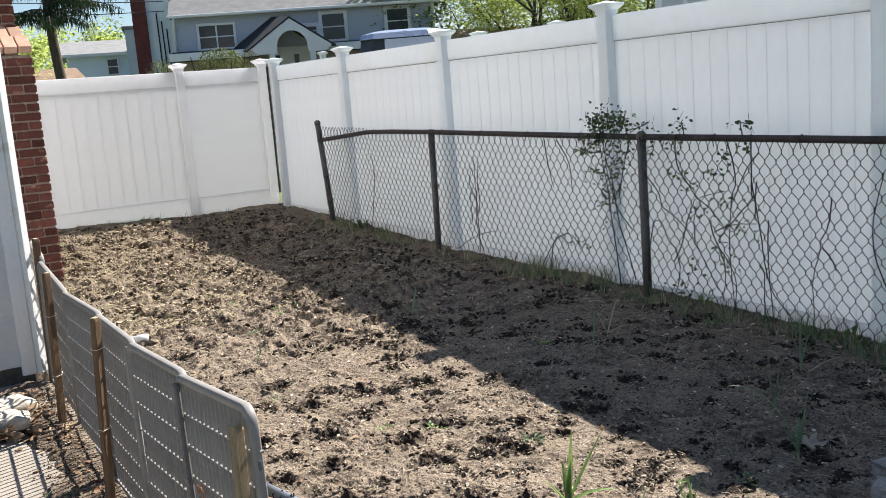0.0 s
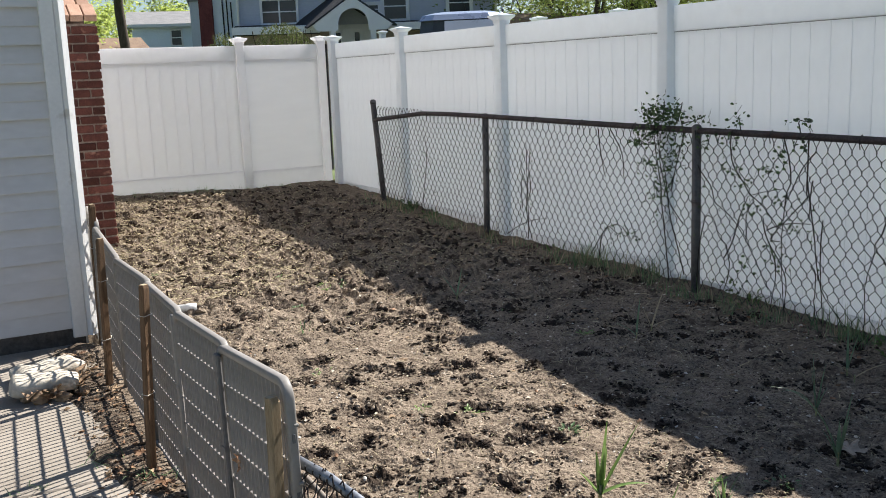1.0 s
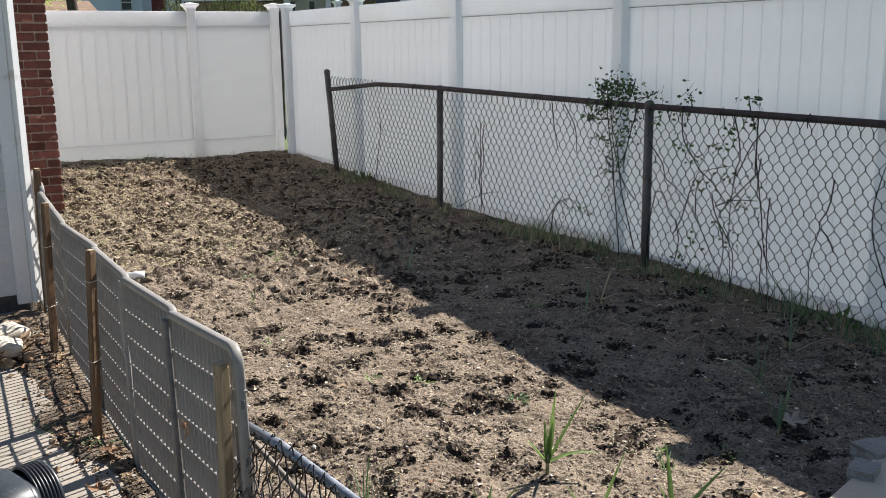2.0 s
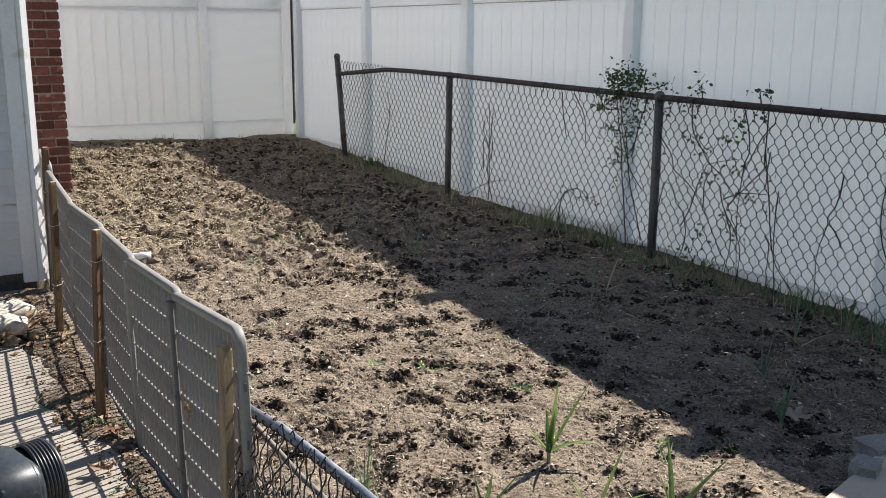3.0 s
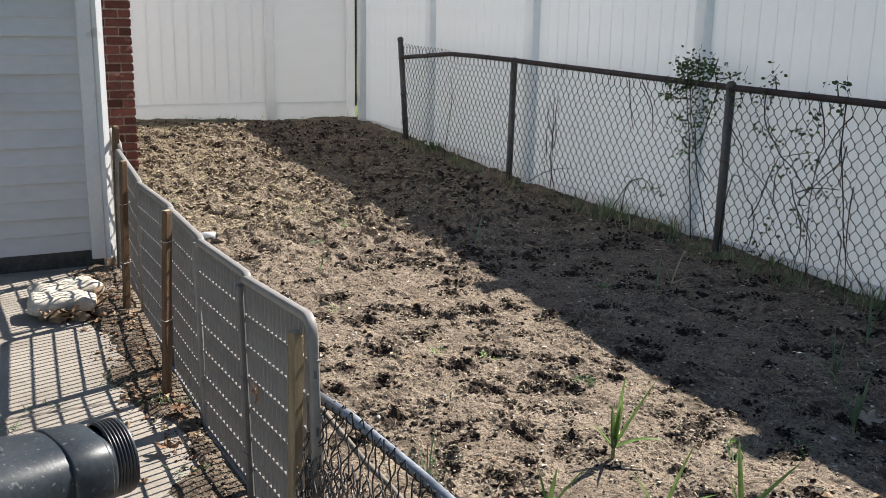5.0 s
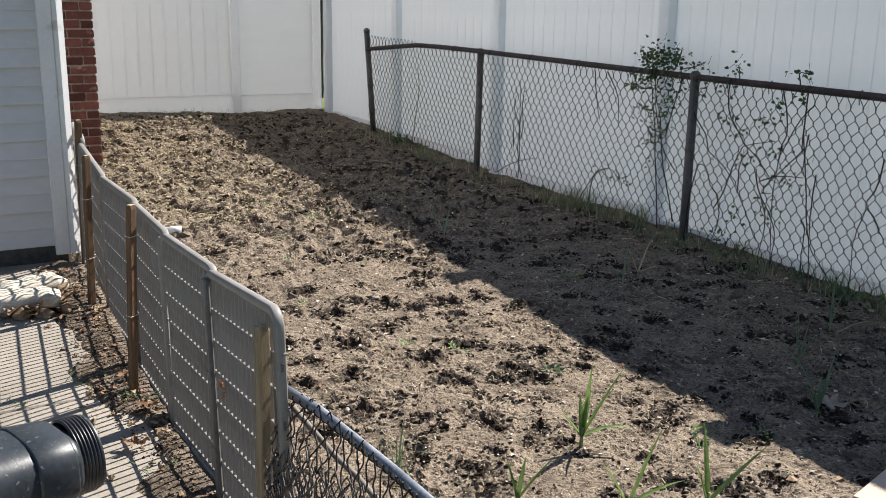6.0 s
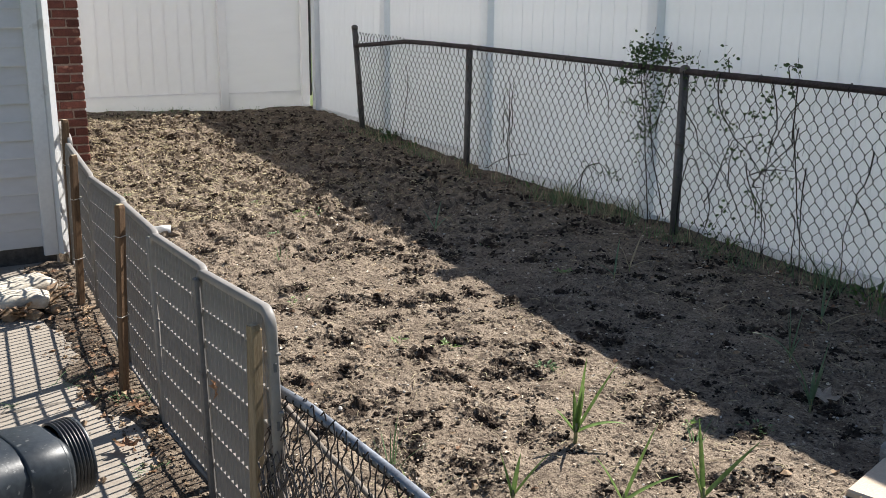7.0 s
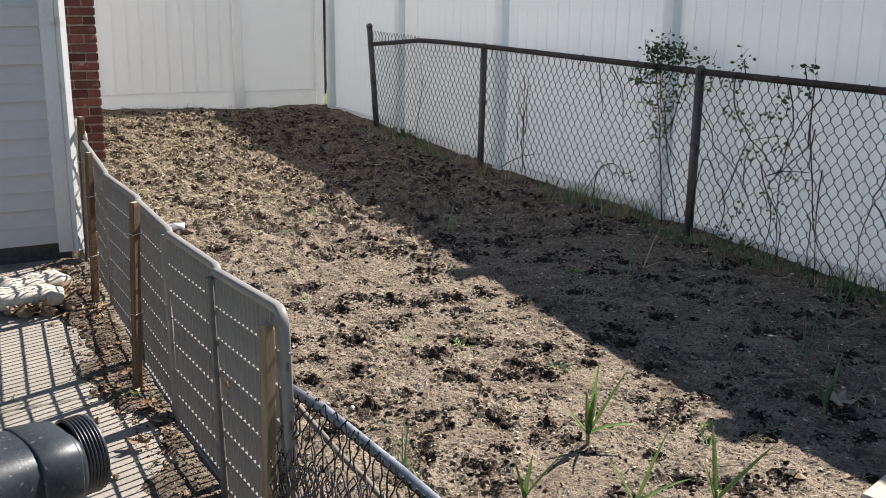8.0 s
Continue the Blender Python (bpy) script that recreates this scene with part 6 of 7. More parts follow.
def far_window(parent, m, x0, x1, z0, z1, panes=1, trim=0.1, y=0.0):
    """A framed sash window set on a wall, with dark panes behind it."""
    win = part("window", framed(m, Shape().box(x0 - trim, x1 + trim, y - 0.06, y - 0.002, z0 - trim, z0, 0.01).box(x0 - trim, x1 + trim, y - 0.06, y - 0.002, z1, z1 + trim, 0.01)
               .box(x0 - trim, x0, y - 0.06, y - 0.002, z0, z1, 0.01).box(x1, x1 + trim, y - 0.06, y - 0.002, z0, z1, 0.01)), M_WHITE, parent, "white window frame")
    w = (x1 - x0) / panes
    for k in range(panes):
        a, b = x0 + k * w + (0.03 if k else 0), x0 + (k + 1) * w - (0.03 if k < panes - 1 else 0)
        zm = (z0 + z1) / 2
        for lo, hi in ((z0, zm - 0.02), (zm + 0.02, z1)):
            part("pane", framed(m, Shape().box(a, b, y - 0.03, y - 0.004, lo, hi)), M_GLASS, win)
        part("sash_rail", framed(m, Shape().box(a, b, y - 0.05, y - 0.003, zm - 0.02, zm + 0.02)), M_WHITE, win)
    if panes > 1:
        part("mullion", framed(m, Shape().box(x0 + w - 0.03, x0 + w + 0.03, y - 0.055, y - 0.003, z0, z1)), M_WHITE, win)


U = Vector((0.9244, -0.3815, 0))
H = Matrix(((U.x, -U.y, 0, 6.88), (U.y, U.x, 0, 31.77), (0, 0, 1, -0.30), (0, 0, 0, 1)))
far_house = thing("house", "pale blue two-storey house with an arched entrance porch across the street", "house", "houses beyond the garden")
wall = Shape().box(0.0, 9.85, 0.0, 7.0, 0.0, 5.05)
part("wall", framed(H, wall), M_BLUESIDE, far_house, "pale blue shingled wall")
course = framed(H, Shape().box(0.0, 9.86, -0.02, -0.002, 0, 0.012)).mesh("siding_course", M_BLUESIDE)
for k in range(11):
    piece("siding_course", course, far_house, Matrix.Translation((0, 0, 3.72 + 0.125 * k)))
part("ground_floor_wall", framed(H, Shape().box(0.02, 9.83, -0.03, -0.002, 0.0, 3.5)), M_TANWALL, far_house, "tan ground-floor wall")
part("wing_wall", framed(H, Shape().box(-1.0, -0.003, 0.6, 6.5, 0.0, 6.3)), M_BLUE_LIT, far_house, "white side wing")
part("roof", framed(H, Shape().add([(-0.15, -0.35, 5.1), (10.05, -0.35, 5.1), (10.05, 3.5, 7.7), (-0.15, 3.5, 7.7), (10.05, 7.35, 5.1), (-0.15, 7.35, 5.1),
                                     (-0.15, -0.35, 5.02), (10.05, -0.35, 5.02), (10.05, 7.35, 5.02), (-0.15, 7.35, 5.02)],
                                    [(0, 1, 2, 3), (3, 2, 4, 5), (6, 7, 1, 0), (8, 9, 5, 4), (7, 8, 4, 2, 1), (9, 6, 0, 3, 5), (9, 8, 7, 6)])), M_SHINGLE, far_house, "weathered grey shingle roof")
part("gutter", framed(H, Shape().box(-0.2, 10.1, -0.47, -0.352, 4.98, 5.09, 0.02)), M_WHITE, far_house)
part("downpipe", framed(H, Shape().tube([(0.05, -0.42, 5.0), (0.0, -0.1, 4.7), (-0.02, -0.08, 0.1)], 0.05, 8)), M_WHITE, far_house, smooth=True)
part("downpipe", framed(H, Shape().tube([(9.75, -0.42, 5.0), (9.78, -0.1, 4.75), (9.78, -0.08, 0.1)], 0.05, 8)), M_WHITE, far_house, smooth=True)
for k in range(3):
    part("conduit", framed(H, Shape().tube([(-0.62 + 0.16 * k, 0.54, 3.0), (-0.64 + 0.16 * k, 0.54, 5.3 - 0.3 * k)], 0.025, 6)), M_CABLE, far_house)
part("chimney", framed(H, Shape().box(-1.5, -1.0, 0.3, 1.0, 0.0, 8.4, 0.02)), M_CHIMRED, far_house, "dark red brick chimney")
for a, b, p in (((0.9, 2.15), (3.84, 4.66), 2), ((5.5, 6.32), (3.86, 4.8), 1), ((8.0, 8.78), (3.95, 4.83), 1), ((4.88, 5.25), (4.08, 4.38), 1)):
    far_window(far_house, H, a[0], a[1], b[0], b[1], p, 0.1 if p == 2 else 0.14, -0.024)
for x0, x1 in ((-0.15, 3.0), (5.55, 10.0)):
    part("porch_roof", framed(H, Shape().add([(x0, -1.3, 3.62), (x1, -1.3, 3.62), (x1, -0.03, 3.78), (x0, -0.03, 3.78), (x0, -1.3, 3.40), (x1, -1.3, 3.40), (x1, -0.03, 3.40), (x0, -0.03, 3.40)],
                                             [(0, 1, 2, 3), (4, 5, 1, 0), (5, 6, 2, 1), (7, 4, 0, 3), (7, 6, 5, 4)])), M_SHINGLE_DARK, far_house, "low dark porch roof")
    part("fascia", framed(H, Shape().box(x0 - 0.02, x1 + 0.02, -1.36, -1.302, 3.38, 3.66, 0.01)), M_WHITE, far_house)
# the entrance: a gable with an arch on two posts
arch, verts, faces = Shape(), [], []
hole = [(4.25 + 0.55 * math.cos(a), 3.63 + 0.56 * math.sin(a)) for a in np.linspace(math.pi, 0, 15)]
loop = [(2.95, 3.40), (2.75, 3.60), (4.22, 4.62), (5.68, 3.60), (5.48, 3.40), (4.80, 3.40)] + hole[::-1] + [(3.70, 3.40)]
bm = bmesh.new()
front = [bm.verts.new(H @ Vector((x, -1.75, z))) for x, z in loop]
face = bm.faces.new(front)
made = bmesh.ops.extrude_face_region(bm, geom=[face])
for v in made["geom"]:
    if isinstance(v, bmesh.types.BMVert):
        v.co += H.to_3x3() @ Vector((0, 0.16, 0))
bmesh.ops.triangulate(bm, faces=bm.faces[:])
bmesh.ops.recalc_face_normals(bm, faces=bm.faces[:])
me = bpy.data.meshes.new("porch_arch")
bm.to_mesh(me)
bm.free()
me.materials.append(M_WHITE)
ob = new("porch_arch", me)
ob.parent = far_house
for s, n in ((-1, "porch_slope"), (1, "porch_slope")):
    x = 4.22 + s * 1.62
    part(n, framed(H, Shape().add([(4.22, -1.72, 4.70), (x, -1.72, 3.58), (x - 0.62, 0, 3.72), (3.6, 0, 4.84), (4.22, -1.72, 4.64), (x, -1.72, 3.52), (x - 0.62, 0, 3.66), (3.6, 0, 4.78)],
                                  [(0, 3, 2, 1), (4, 5, 6, 7), (0, 1, 5, 4), (1, 2, 6, 5)])), M_SHINGLE_DARK, far_house, "dark shingle porch roof")
for x in (3.5, 4.97):
    part("porch_post", framed(H, Shape().box(x - 0.1, x + 0.1, -1.72, -1.52, 0.3, 3.42, 0.015)), M_WHITE, far_house)
part("porch_wall", framed(H, Shape().box(3.35, 5.15, -0.075, -0.033, 1.0, 3.7)), M_WHITE, far_house, "cream wall behind the porch")
part("door", framed(H, Shape().box(3.85, 4.65, -0.095, -0.077, 1.2, 3.55, 0.006)), M_WHITE, far_house, "white front door")
part("door_glass", framed(H, Shape().box(4.32, 4.5, -0.115, -0.097, 1.6, 3.4)), M_GLASS, far_house)
part("door_glass", framed(H, Shape().box(3.5, 3.78, -0.10, -0.077, 1.6, 3.4)), M_GLASS, far_house)

# low pale blue building and grey block at the back
garage = thing("garage", "low pale blue building with a grey shingle roof behind the trees", "house", "houses beyond the garden")
G = Matrix.Translation((4.5, 39.6, 0)) @ Matrix.Rotation(radians(-12.5), 4, "Z")
part("wall", framed(G, Shape().box(0, 4.2, 0, 6, 0, 4.0)), M_BLUE_LIT, garage)
part("roof", framed(G, Shape().add([(-0.25, -0.3, 3.98), (4.5, -0.3, 3.98), (4.5, 3, 4.75), (-0.25, 3, 4.75), (4.5, 6.3, 3.98), (-0.25, 6.3, 3.98)], [(0, 1, 2, 3), (3, 2, 4, 5), (1, 4, 2), (5, 0, 3), (0, 5, 4, 1)])), M_SHINGLE, garage)
part("fascia", framed(G, Shape().box(-0.27, 4.52, -0.36, -0.302, 3.88, 4.0)), M_WHITE, garage)
far_window(garage, G, 1.65, 2.05, 3.1, 3.72, 1, 0.07)
block = thing("side_building", "narrow grey-sided building beside the chimney", "house", "houses beyond the garden")
B = Matrix.Translation((6.0, 36.2, 0)) @ Matrix.Rotation(radians(-16), 4, "Z")
part("wall", framed(B, Shape().box(0.2, 0.95, 0, 3, 0, 4.72)), M_GREYSIDE, block)
part("roof", framed(B, Shape().box(0.1, 1.05, -0.1, 3.1, 4.722, 4.86, 0.02)), M_SHINGLE, block)
shed = thing("shed", "small shed with a brown shingle roof beyond the fence", "shed")
S = Matrix.Translation((0.3, 25.1, 0)) @ Matrix.Rotation(radians(-10), 4, "Z")
part("wall", framed(S, Shape().box(0, 1.5, 0, 2, 0, 2.45)), M_TANWALL, shed)
part("roof", framed(S, Shape().add([(-0.3, -0.3, 2.42), (1.75, -0.3, 2.42), (1.5, 1, 2.86), (-0.1, 1, 2.86), (1.75, 2.3, 2.42), (-0.3, 2.3, 2.42)], [(0, 1, 2, 3), (3, 2, 4, 5), (1, 4, 2), (5, 0, 3), (0, 5, 4, 1)])), M_BROWNROOF, shed)
shed2 = thing("shed", "low building with a brown roof beyond the fence", "shed")
part("wall", Shape().box(12.2, 14.6, 20.0, 22.5, 0, 2.9), M_TANWALL, shed2)
part("roof", Shape().add([(12.0, 19.7, 2.88), (14.8, 19.7, 2.88), (14.8, 21.2, 3.2), (12.0, 21.2, 3.2), (14.8, 22.8, 2.88), (12.0, 22.8, 2.88)], [(0, 1, 2, 3), (3, 2, 4, 5), (1, 4, 2), (5, 0, 3), (0, 5, 4, 1)]), M_BROWNROOF, shed2)

# grey-sided neighbour to the east
east_house = thing("house", "grey-sided neighbouring house with a white downpipe", "house", "houses beyond the garden")
E = Matrix.Translation((8.33, 8.2, 0)) @ Matrix.Rotation(radians(-48), 4, "Z")
part("wall", framed(E, Shape().box(0, 7, 0.02, 6, 0, 5.4)), M_GREYSIDE, east_house)
lap = framed(E, Shape().add([(0, 0.02, 0), (7, 0.02, 0), (7, -0.012, 0.002), (0, -0.012, 0.002), (0, 0.0, 0.15), (7, 0.0, 0.15)], [(0, 1, 2, 3), (3, 2, 5, 4)])).mesh("siding_board", M_GREYSIDE)
for k in range(20):
    piece("siding_board", lap, east_house, Matrix.Translation((0, 0, 2.3 + 0.15 * k)))
part("corner_board", framed(E, Shape().box(-0.06, 0.06, -0.04, 0.03, 0, 5.4, 0.01)), M_TRIM, east_house)
part("downpipe", framed(E, Shape().tube([(0.47, -0.06, 0.1), (0.47, -0.06, 5.4)], 0.045, 8)), M_WHITE, east_house, smooth=True)
part("roof", framed(E, Shape().add([(-0.3, -0.4, 5.35), (7.3, -0.4, 5.35), (7.3, 3, 7.2), (-0.3, 3, 7.2), (7.3, 6.4, 5.35), (-0.3, 6.4, 5.35)], [(0, 1, 2, 3), (3, 2, 4, 5), (1, 4, 2), (5, 0, 3), (0, 5, 4, 1)])), M_SHINGLE, east_house)

# parked car behind the fence
car = thing("car", "dark blue car with a silver roof parked beyond the fence", "car")
C = Matrix.Translation((4.1, 10.15, 0.07)) @ Matrix.Rotation(radians(57), 4, "Z") @ Matrix.Diagonal((1, 1, 1.17, 1))


def hull(sections, ys):
    """A car shape from side outlines: sections give x0, x1, z for each level, ys its half width there."""
    verts, faces = [], []
    for (x0, x1, z), w in zip(sections, ys):
        c = min(0.25, w * 0.4)
        verts += [(x0 + c, -w, z), (x1 - c, -w, z), (x1, -w + c, z), (x1, w - c, z), (x1 - c, w, z), (x0 + c, w, z), (x0, w - c, z), (x0, -w + c, z)]
    n = len(sections)
    for i in range(n - 1):
        for k in range(8):
            faces.append((8 * i + k, 8 * i + (k + 1) % 8, 8 * i + 8 + (k + 1) % 8, 8 * i + 8 + k))
    faces += [tuple(range(8))[::-1], tuple(range(8 * n - 8, 8 * n))]
    return Shape().add(verts, faces)


part("body", framed(C, hull([(-0.9, 3.9, 0.35), (-1.0, 4.0, 0.6), (-1.0, 4.0, 1.0), (-0.9, 3.95, 1.22)], [0.9, 0.95, 0.96, 0.9])), M_CARPAINT, car, smooth=False)
part("window_band", framed(C, hull([(-0.25, 3.9, 1.221), (0.1, 3.75, 1.6), (0.25, 3.7, 1.98)], [0.88, 0.8, 0.74])), M_GLASS, car, "dark windows")
part("pillar", framed(C, hull([(0.55, 0.75, 1.222), (0.68, 0.86, 1.6), (0.75, 0.92, 1.99)], [0.9, 0.82, 0.755])), M_CARPAINT, car)
# a pale sheet over the rear window paints the sky's reflection on it
panel = [(x - d, y, z) for d in (0.03, 0.0) for y in (-0.80, 0.30) for x, z in ((-0.25, 1.23), (0.10, 1.6), (0.24, 1.97))]
part("rear_panel", framed(C, Shape().add(panel, [(0, 3, 4, 1), (1, 4, 5, 2), (6, 7, 10, 9), (7, 8, 11, 10), (0, 1, 7, 6), (1, 2, 8, 7), (3, 9, 10, 4), (4, 10, 11, 5), (2, 5, 11, 8), (0, 6, 9, 3)])), M_CAR_REFLECTION, car, "pale lavender sheet standing in for a reflection on the rear window")
part("roof", framed(C, hull([(0.2, 3.72, 1.985), (0.3, 3.68, 2.07), (0.6, 3.5, 2.12)], [0.77, 0.72, 0.5])), M_CARROOF, car, "silver roof")
part("roof_rail", framed(C, Shape().tube([(0.45, -0.72, 2.10), (0.7, -0.70, 2.15), (3.2, -0.70, 2.16), (3.5, -0.72, 2.1)], 0.022, 8)), M_BLACK, car)
for x in (0.0, 3.0):
    for y in (-0.93, 0.93):
        wheel = part("wheel", framed(C, Shape().tube([(x, y - 0.11, 0.32), (x, y + 0.11, 0.32)], 0.33, 18)), M_BLACK, car)
        part("rim", framed(C, Shape().tube([(x, y - 0.118, 0.32), (x, y + 0.118, 0.32)], 0.2, 14)), M_CARROOF, wheel)


# ---- trees and shrubs ----
def tree(x, y, height, spread, seed, label, leaf_mat, leaves=6500, leaf=0.17, clear=0.3, trunk=0.2, gaps=0.5):
    """A forked trunk with limbs, twigs and clumps of separate leaves."""
    rnd = random.Random(seed)
    ob = thing("tree", label, "tree", "trees beyond the garden", at=(x, y, 0.0))
    wood, tips = Shape(), []

    def limb(p, way, length, r, depth):
        pts, rs = [p], [r]
        for i in range(4):
            way = (way + Vector((rnd.uniform(-0.25, 0.25), rnd.uniform(-0.25, 0.25), rnd.uniform(-0.05, 0.15)))).normalized()
            p = p + way * length / 4
            pts.append(p)
            rs.append(r * (1 - 0.17 * (i + 1)))
        wood.tube(pts, rs, 6, False)
        if depth >= 2:
            tips.extend(pts[1:])
        if depth < 4:
            for k in range(3 if depth < 2 else 2):
                a = rnd.uniform(0, 6.28)
                out = Vector((math.cos(a), math.sin(a), rnd.uniform(0.1, 0.8))).normalized()
                q = pts[rnd.choice((2, 3, 4))]
                limb(q, (way * 0.5 + out * 0.8).normalized(), length * rnd.uniform(0.55, 0.8), rs[3] * 0.65, depth + 1)

    limb(Vector((0, 0, -0.3)), Vector((rnd.uniform(-0.1, 0.1), rnd.uniform(-0.1, 0.1), 1)), height * clear + 0.3, trunk, 0)
    for k in range(3):
        a = k * 2.1 + rnd.uniform(-0.4, 0.4)
        limb(Vector((0, 0, height * clear * 0.9)), Vector((math.cos(a) * 0.7, math.sin(a) * 0.7, 0.9)).normalized(), height * 0.33, trunk * 0.6, 1)
    part("trunk", wood, M_BARK, ob, "dark forked trunk and limbs", smooth=True)
    reach = max(max(abs(t.x), abs(t.y)) for t in tips) or 1
    high = max(t.z for t in tips)
    crown = Shape()
    clumps = [rnd.choice(tips) for _ in range(int(170 * (1 - gaps) + 60))]
    per = leaves // len(clumps)
    for c in clumps:
        size = rnd.uniform(0.25, 0.6)
        for k in range(per):
            p = Vector((rnd.gauss(c.x * spread / reach, size), rnd.gauss(c.y * spread / reach, size), rnd.gauss(c.z * height / high, size * 0.7)))
            a = rnd.uniform(0, 6.28)
            crown.leaf(p, (math.cos(a), math.sin(a), rnd.uniform(-0.8, 0.6)), leaf * rnd.uniform(0.4, 0.8), leaf * rnd.uniform(0.7, 1.3))
    part("crown", crown, leaf_mat, ob, "loose crown of fresh leaves", kind="stuff")


tree(14.7, 20.8, 7, 2.8, 1, "sparse spring-green tree with dark forked limbs", M_LEAF, 5600, leaf=0.14, clear=0.28, gaps=0.3, trunk=0.26)
tree(16.4, 19.6, 7, 3.0, 2, "spring-green tree with a dark trunk", M_LEAF, 5000, leaf=0.13, clear=0.28, gaps=0.2, trunk=0.24)
tree(17.8, 18.6, 7, 3.2, 3, "mid-green tree behind the fence", M_LEAF, 6500, leaf=0.14, clear=0.2, gaps=0.1, trunk=0.24)
tree(21.5, 27.0, 7.5, 4.0, 4, "mid-green tree behind other trees", M_LEAF_DARK, 9000, clear=0.12, gaps=0.0, leaf=0.24)
tree(22.0, 24.0, 8, 4.2, 5, "spring-green tree behind other trees", M_LEAF, 9000, clear=0.12, gaps=0.0, leaf=0.26)
tree(25.5, 31.0, 9, 5.0, 11, "yellow-green tree far behind the fence", M_LEAF, 8000, clear=0.12, gaps=0.0, leaf=0.3)
tree(25.0, 22.0, 8, 4.5, 12, "mid-green tree far behind the fence", M_LEAF_DARK, 8000, clear=0.12, gaps=0.0, leaf=0.28)
tree(15.8, 27.0, 7.5, 3.2, 14, "mid-green tree beside the blue house", M_LEAF_DARK, 8000, leaf=0.2, clear=0.15, gaps=0.0)
tree(8.0, 56.0, 6.5, 4.0, 6, "far spring-green tree behind the garage", M_LEAF, 5000, gaps=0.1, leaf=0.3, clear=0.2)
tree(3.0, 52.0, 6.5, 4.5, 7, "far spring-green tree behind the garage", M_LEAF, 5000, gaps=0.1, leaf=0.3, clear=0.2)
tree(12.0, 58.0, 7.5, 3.5, 8, "far dark green tree behind the houses", M_LEAF_DARK, 4000, gaps=0.1, leaf=0.3, clear=0.2)
tree(-0.6, 24.5, 4.2, 1.8, 9, "yellow-green shrub-like tree beyond the fence", M_LEAF, 4000, gaps=0.1, leaf=0.14, clear=0.15, trunk=0.1)
tree(21.5, 14.5, 9, 3.6, 10, "mid-green tree behind the grey house", M_LEAF_DARK, 6000, gaps=0.2)


def conifer(x, y, height, seed, label):
    """A dark evergreen with drooping, ragged branches."""
    rnd = random.Random(seed)
    ob = thing("conifer", label, "tree", "trees beyond the garden", at=(x, y, 0.0))
    wood, needles = Shape(), Shape()
    wood.tube([(0, 0, -0.3), (0.06, 0.02, 1.5), (-0.05, 0, 3.0), (-0.1, 0.03, 5), (-0.08, 0, height)], [0.13, 0.115, 0.10, 0.07, 0.02], 8, False)
    for k in range(95):
        z = rnd.uniform(3.3, height - 0.3)
        a = rnd.uniform(0, 6.28)
        long = (1.9 - 1.3 * (z - 3) / (height - 3)) * rnd.uniform(0.6, 1.1)
        pts, p = [], Vector((-0.07, 0, z))
        way = Vector((math.cos(a), math.sin(a), 0.25))
        for i in range(6):
            pts.append(p.copy())
            p = p + way * long / 5
            way.z -= 0.17
        wood.tube(pts, [0.025 - 0.0035 * i for i in range(6)], 5, False)
        for i in range(1, 6):
            for j in range(60):
                f = rnd.random()
                q = pts[i - 1].lerp(pts[i], f) + Vector((rnd.gauss(0, 0.1), rnd.gauss(0, 0.1), 0))
                needles.leaf(q, (rnd.uniform(-0.5, 0.5), rnd.uniform(-0.5, 0.5), rnd.uniform(-1.4, -0.1)), rnd.uniform(0.014, 0.03), rnd.uniform(0.09, 0.26), 0.2)
    part("trunk", wood, M_BARK, ob, "dark straight trunk with thin branches", smooth=True)
    part("foliage", needles, M_NEEDLE, ob, "dark hanging needle sprays", kind="stuff")


conifer(-0.22, 17.1, 9.0, 3, "dark evergreen with drooping branches beyond the fence")


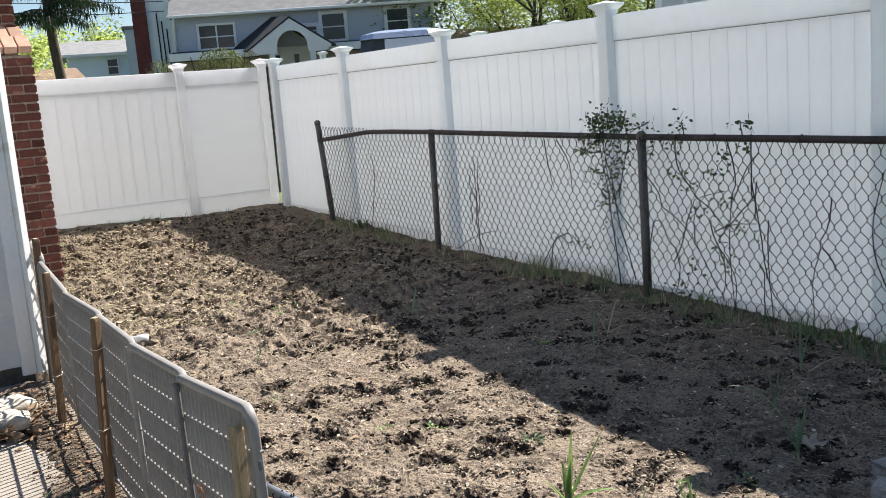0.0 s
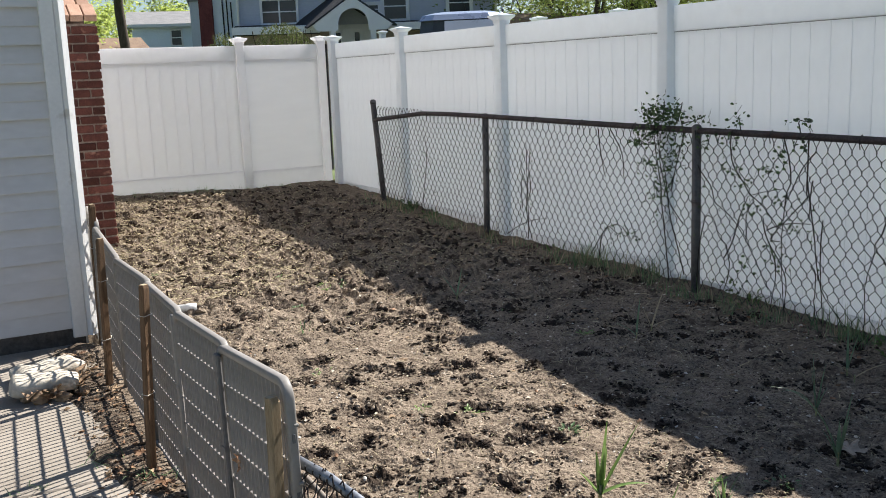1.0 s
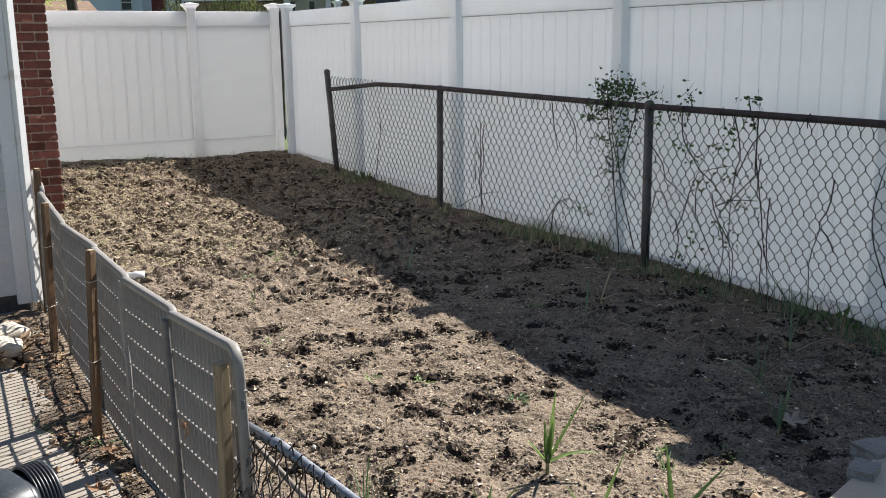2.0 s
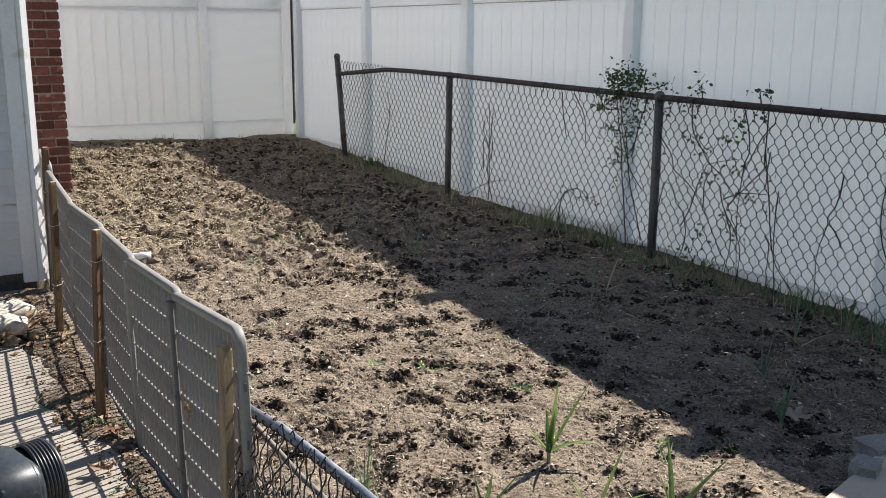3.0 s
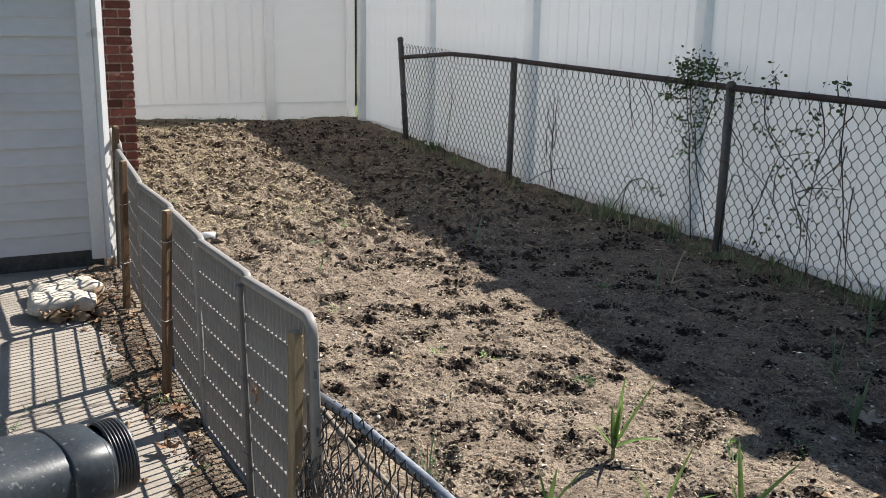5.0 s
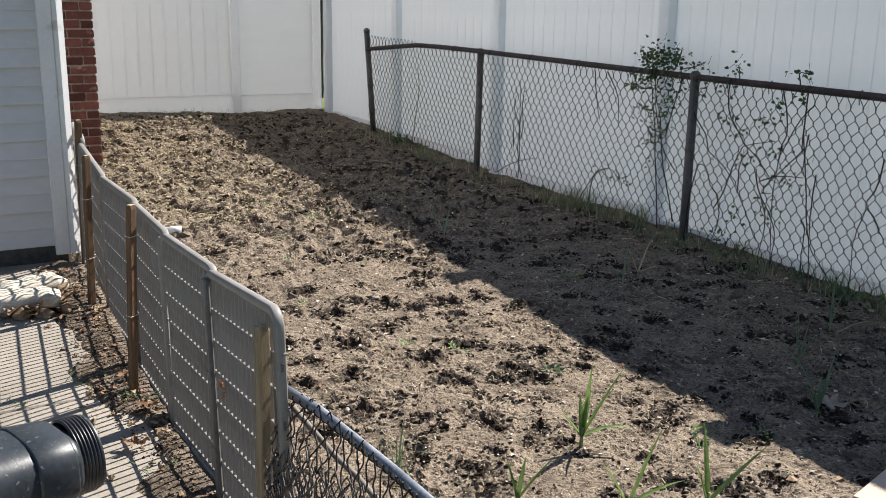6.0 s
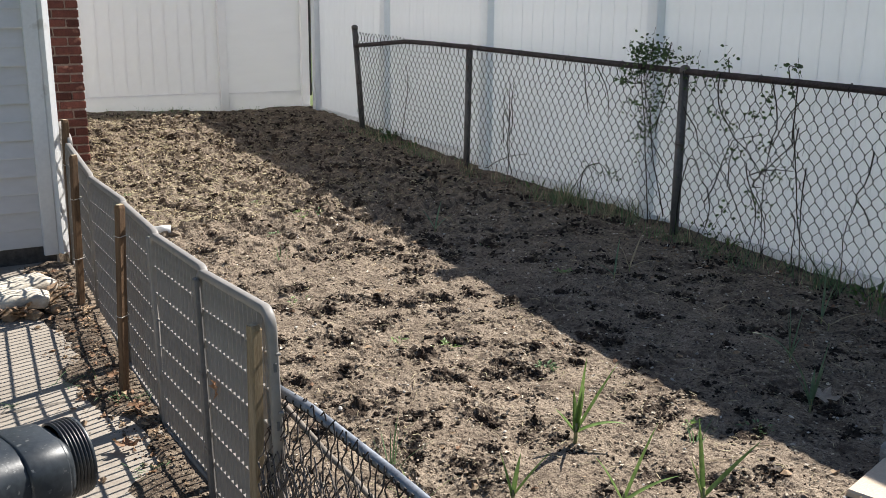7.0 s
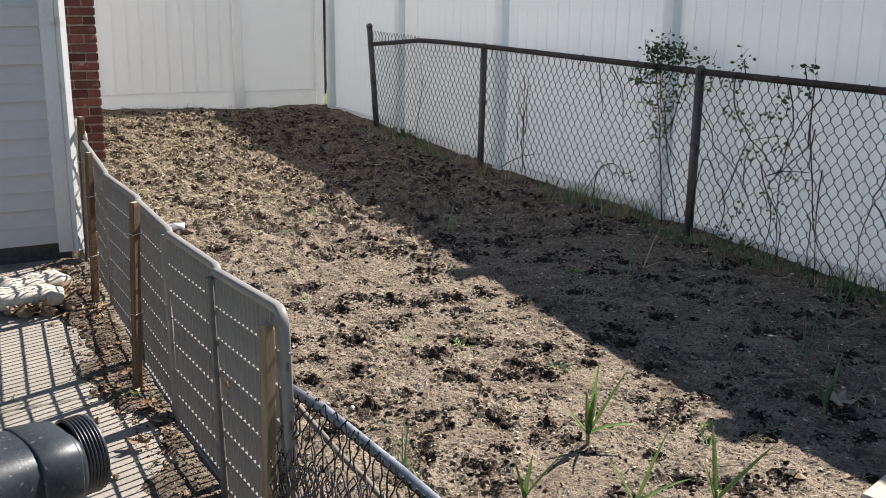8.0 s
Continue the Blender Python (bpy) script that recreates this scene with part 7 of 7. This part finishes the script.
def shrub(x, y, rx, ry, z0, z1, n, seed, label):
    rnd = random.Random(seed)
    ob = thing("shrub", label, "shrub", "shrubs beyond the fence", at=(x, y, 0))
    stems, leaves = Shape(), Shape()
    for k in range(14):
        a = rnd.uniform(0, 6.28)
        stems.tube([(rx * 0.3 * math.cos(a), ry * 0.3 * math.sin(a), 0), (rx * 0.6 * math.cos(a), ry * 0.6 * math.sin(a), z1 * 0.6), (rx * 0.8 * math.cos(a), ry * 0.8 * math.sin(a), z1 - 0.1)], [0.02, 0.015, 0.005], 5, False)
    for k in range(n):
        a, r = rnd.uniform(0, 6.28), rnd.random() ** 0.45
        top = z1 + 0.18 * noise.noise(Vector((x + r * math.cos(a) * 3, seed, r * math.sin(a) * 3)))
        p = (rx * r * math.cos(a), ry * r * math.sin(a), z0 + (top - z0) * (1 - (1 - rnd.random()) ** 2) * math.sqrt(max(0.05, 1.05 - r * r)))
        leaves.leaf(p, (rnd.uniform(-1, 1), rnd.uniform(-1, 1), rnd.uniform(-0.1, 1)), rnd.uniform(0.025, 0.05), rnd.uniform(0.06, 0.12), 0.3)
    part("stems", stems, M_BARK, ob, "thin woody stems", kind="stuff")
    part("foliage", leaves, M_HEDGE, ob, "small olive-green leaves", kind="stuff")


shrub(3.7, 18.1, 0.95, 0.6, 1.2, 2.72, 3600, 1, "olive-green clipped shrub beyond the fence")
shrub(2.35, 18.6, 0.45, 0.45, 1.2, 2.55, 1400, 2, "dark green shrub beyond the fence")

# overhead cables and the street
for k, (za, zb) in enumerate(((6.6, 5.6), (6.25, 5.35), (5.6, 5.0))):
    a, b = Vector((-6, 33.5, za)), Vector((6.6, 31.8, zb))
    pts = [a.lerp(b, f / 10) - Vector((0, 0, 0.25 * math.sin(math.pi * f / 10))) for f in range(11)]
    own("overhead_cable", Shape().tube(pts, 0.016, 5), M_CABLE, "thin overhead cable running to the blue house", "cable", "overhead cables")
own("road", Shape().add([(-60, 31.0, 0.085), (-10, 24.5, 0.085), (30, 8.0 + 6, 0.085), (34, 18.5, 0.085), (-8, 28.8, 0.085), (-60, 35.5, 0.085)], [(0, 1, 4, 5), (1, 2, 3, 4)]), M_ASPHALT, "grey asphalt street in front of the far houses", "road", kind="structure")
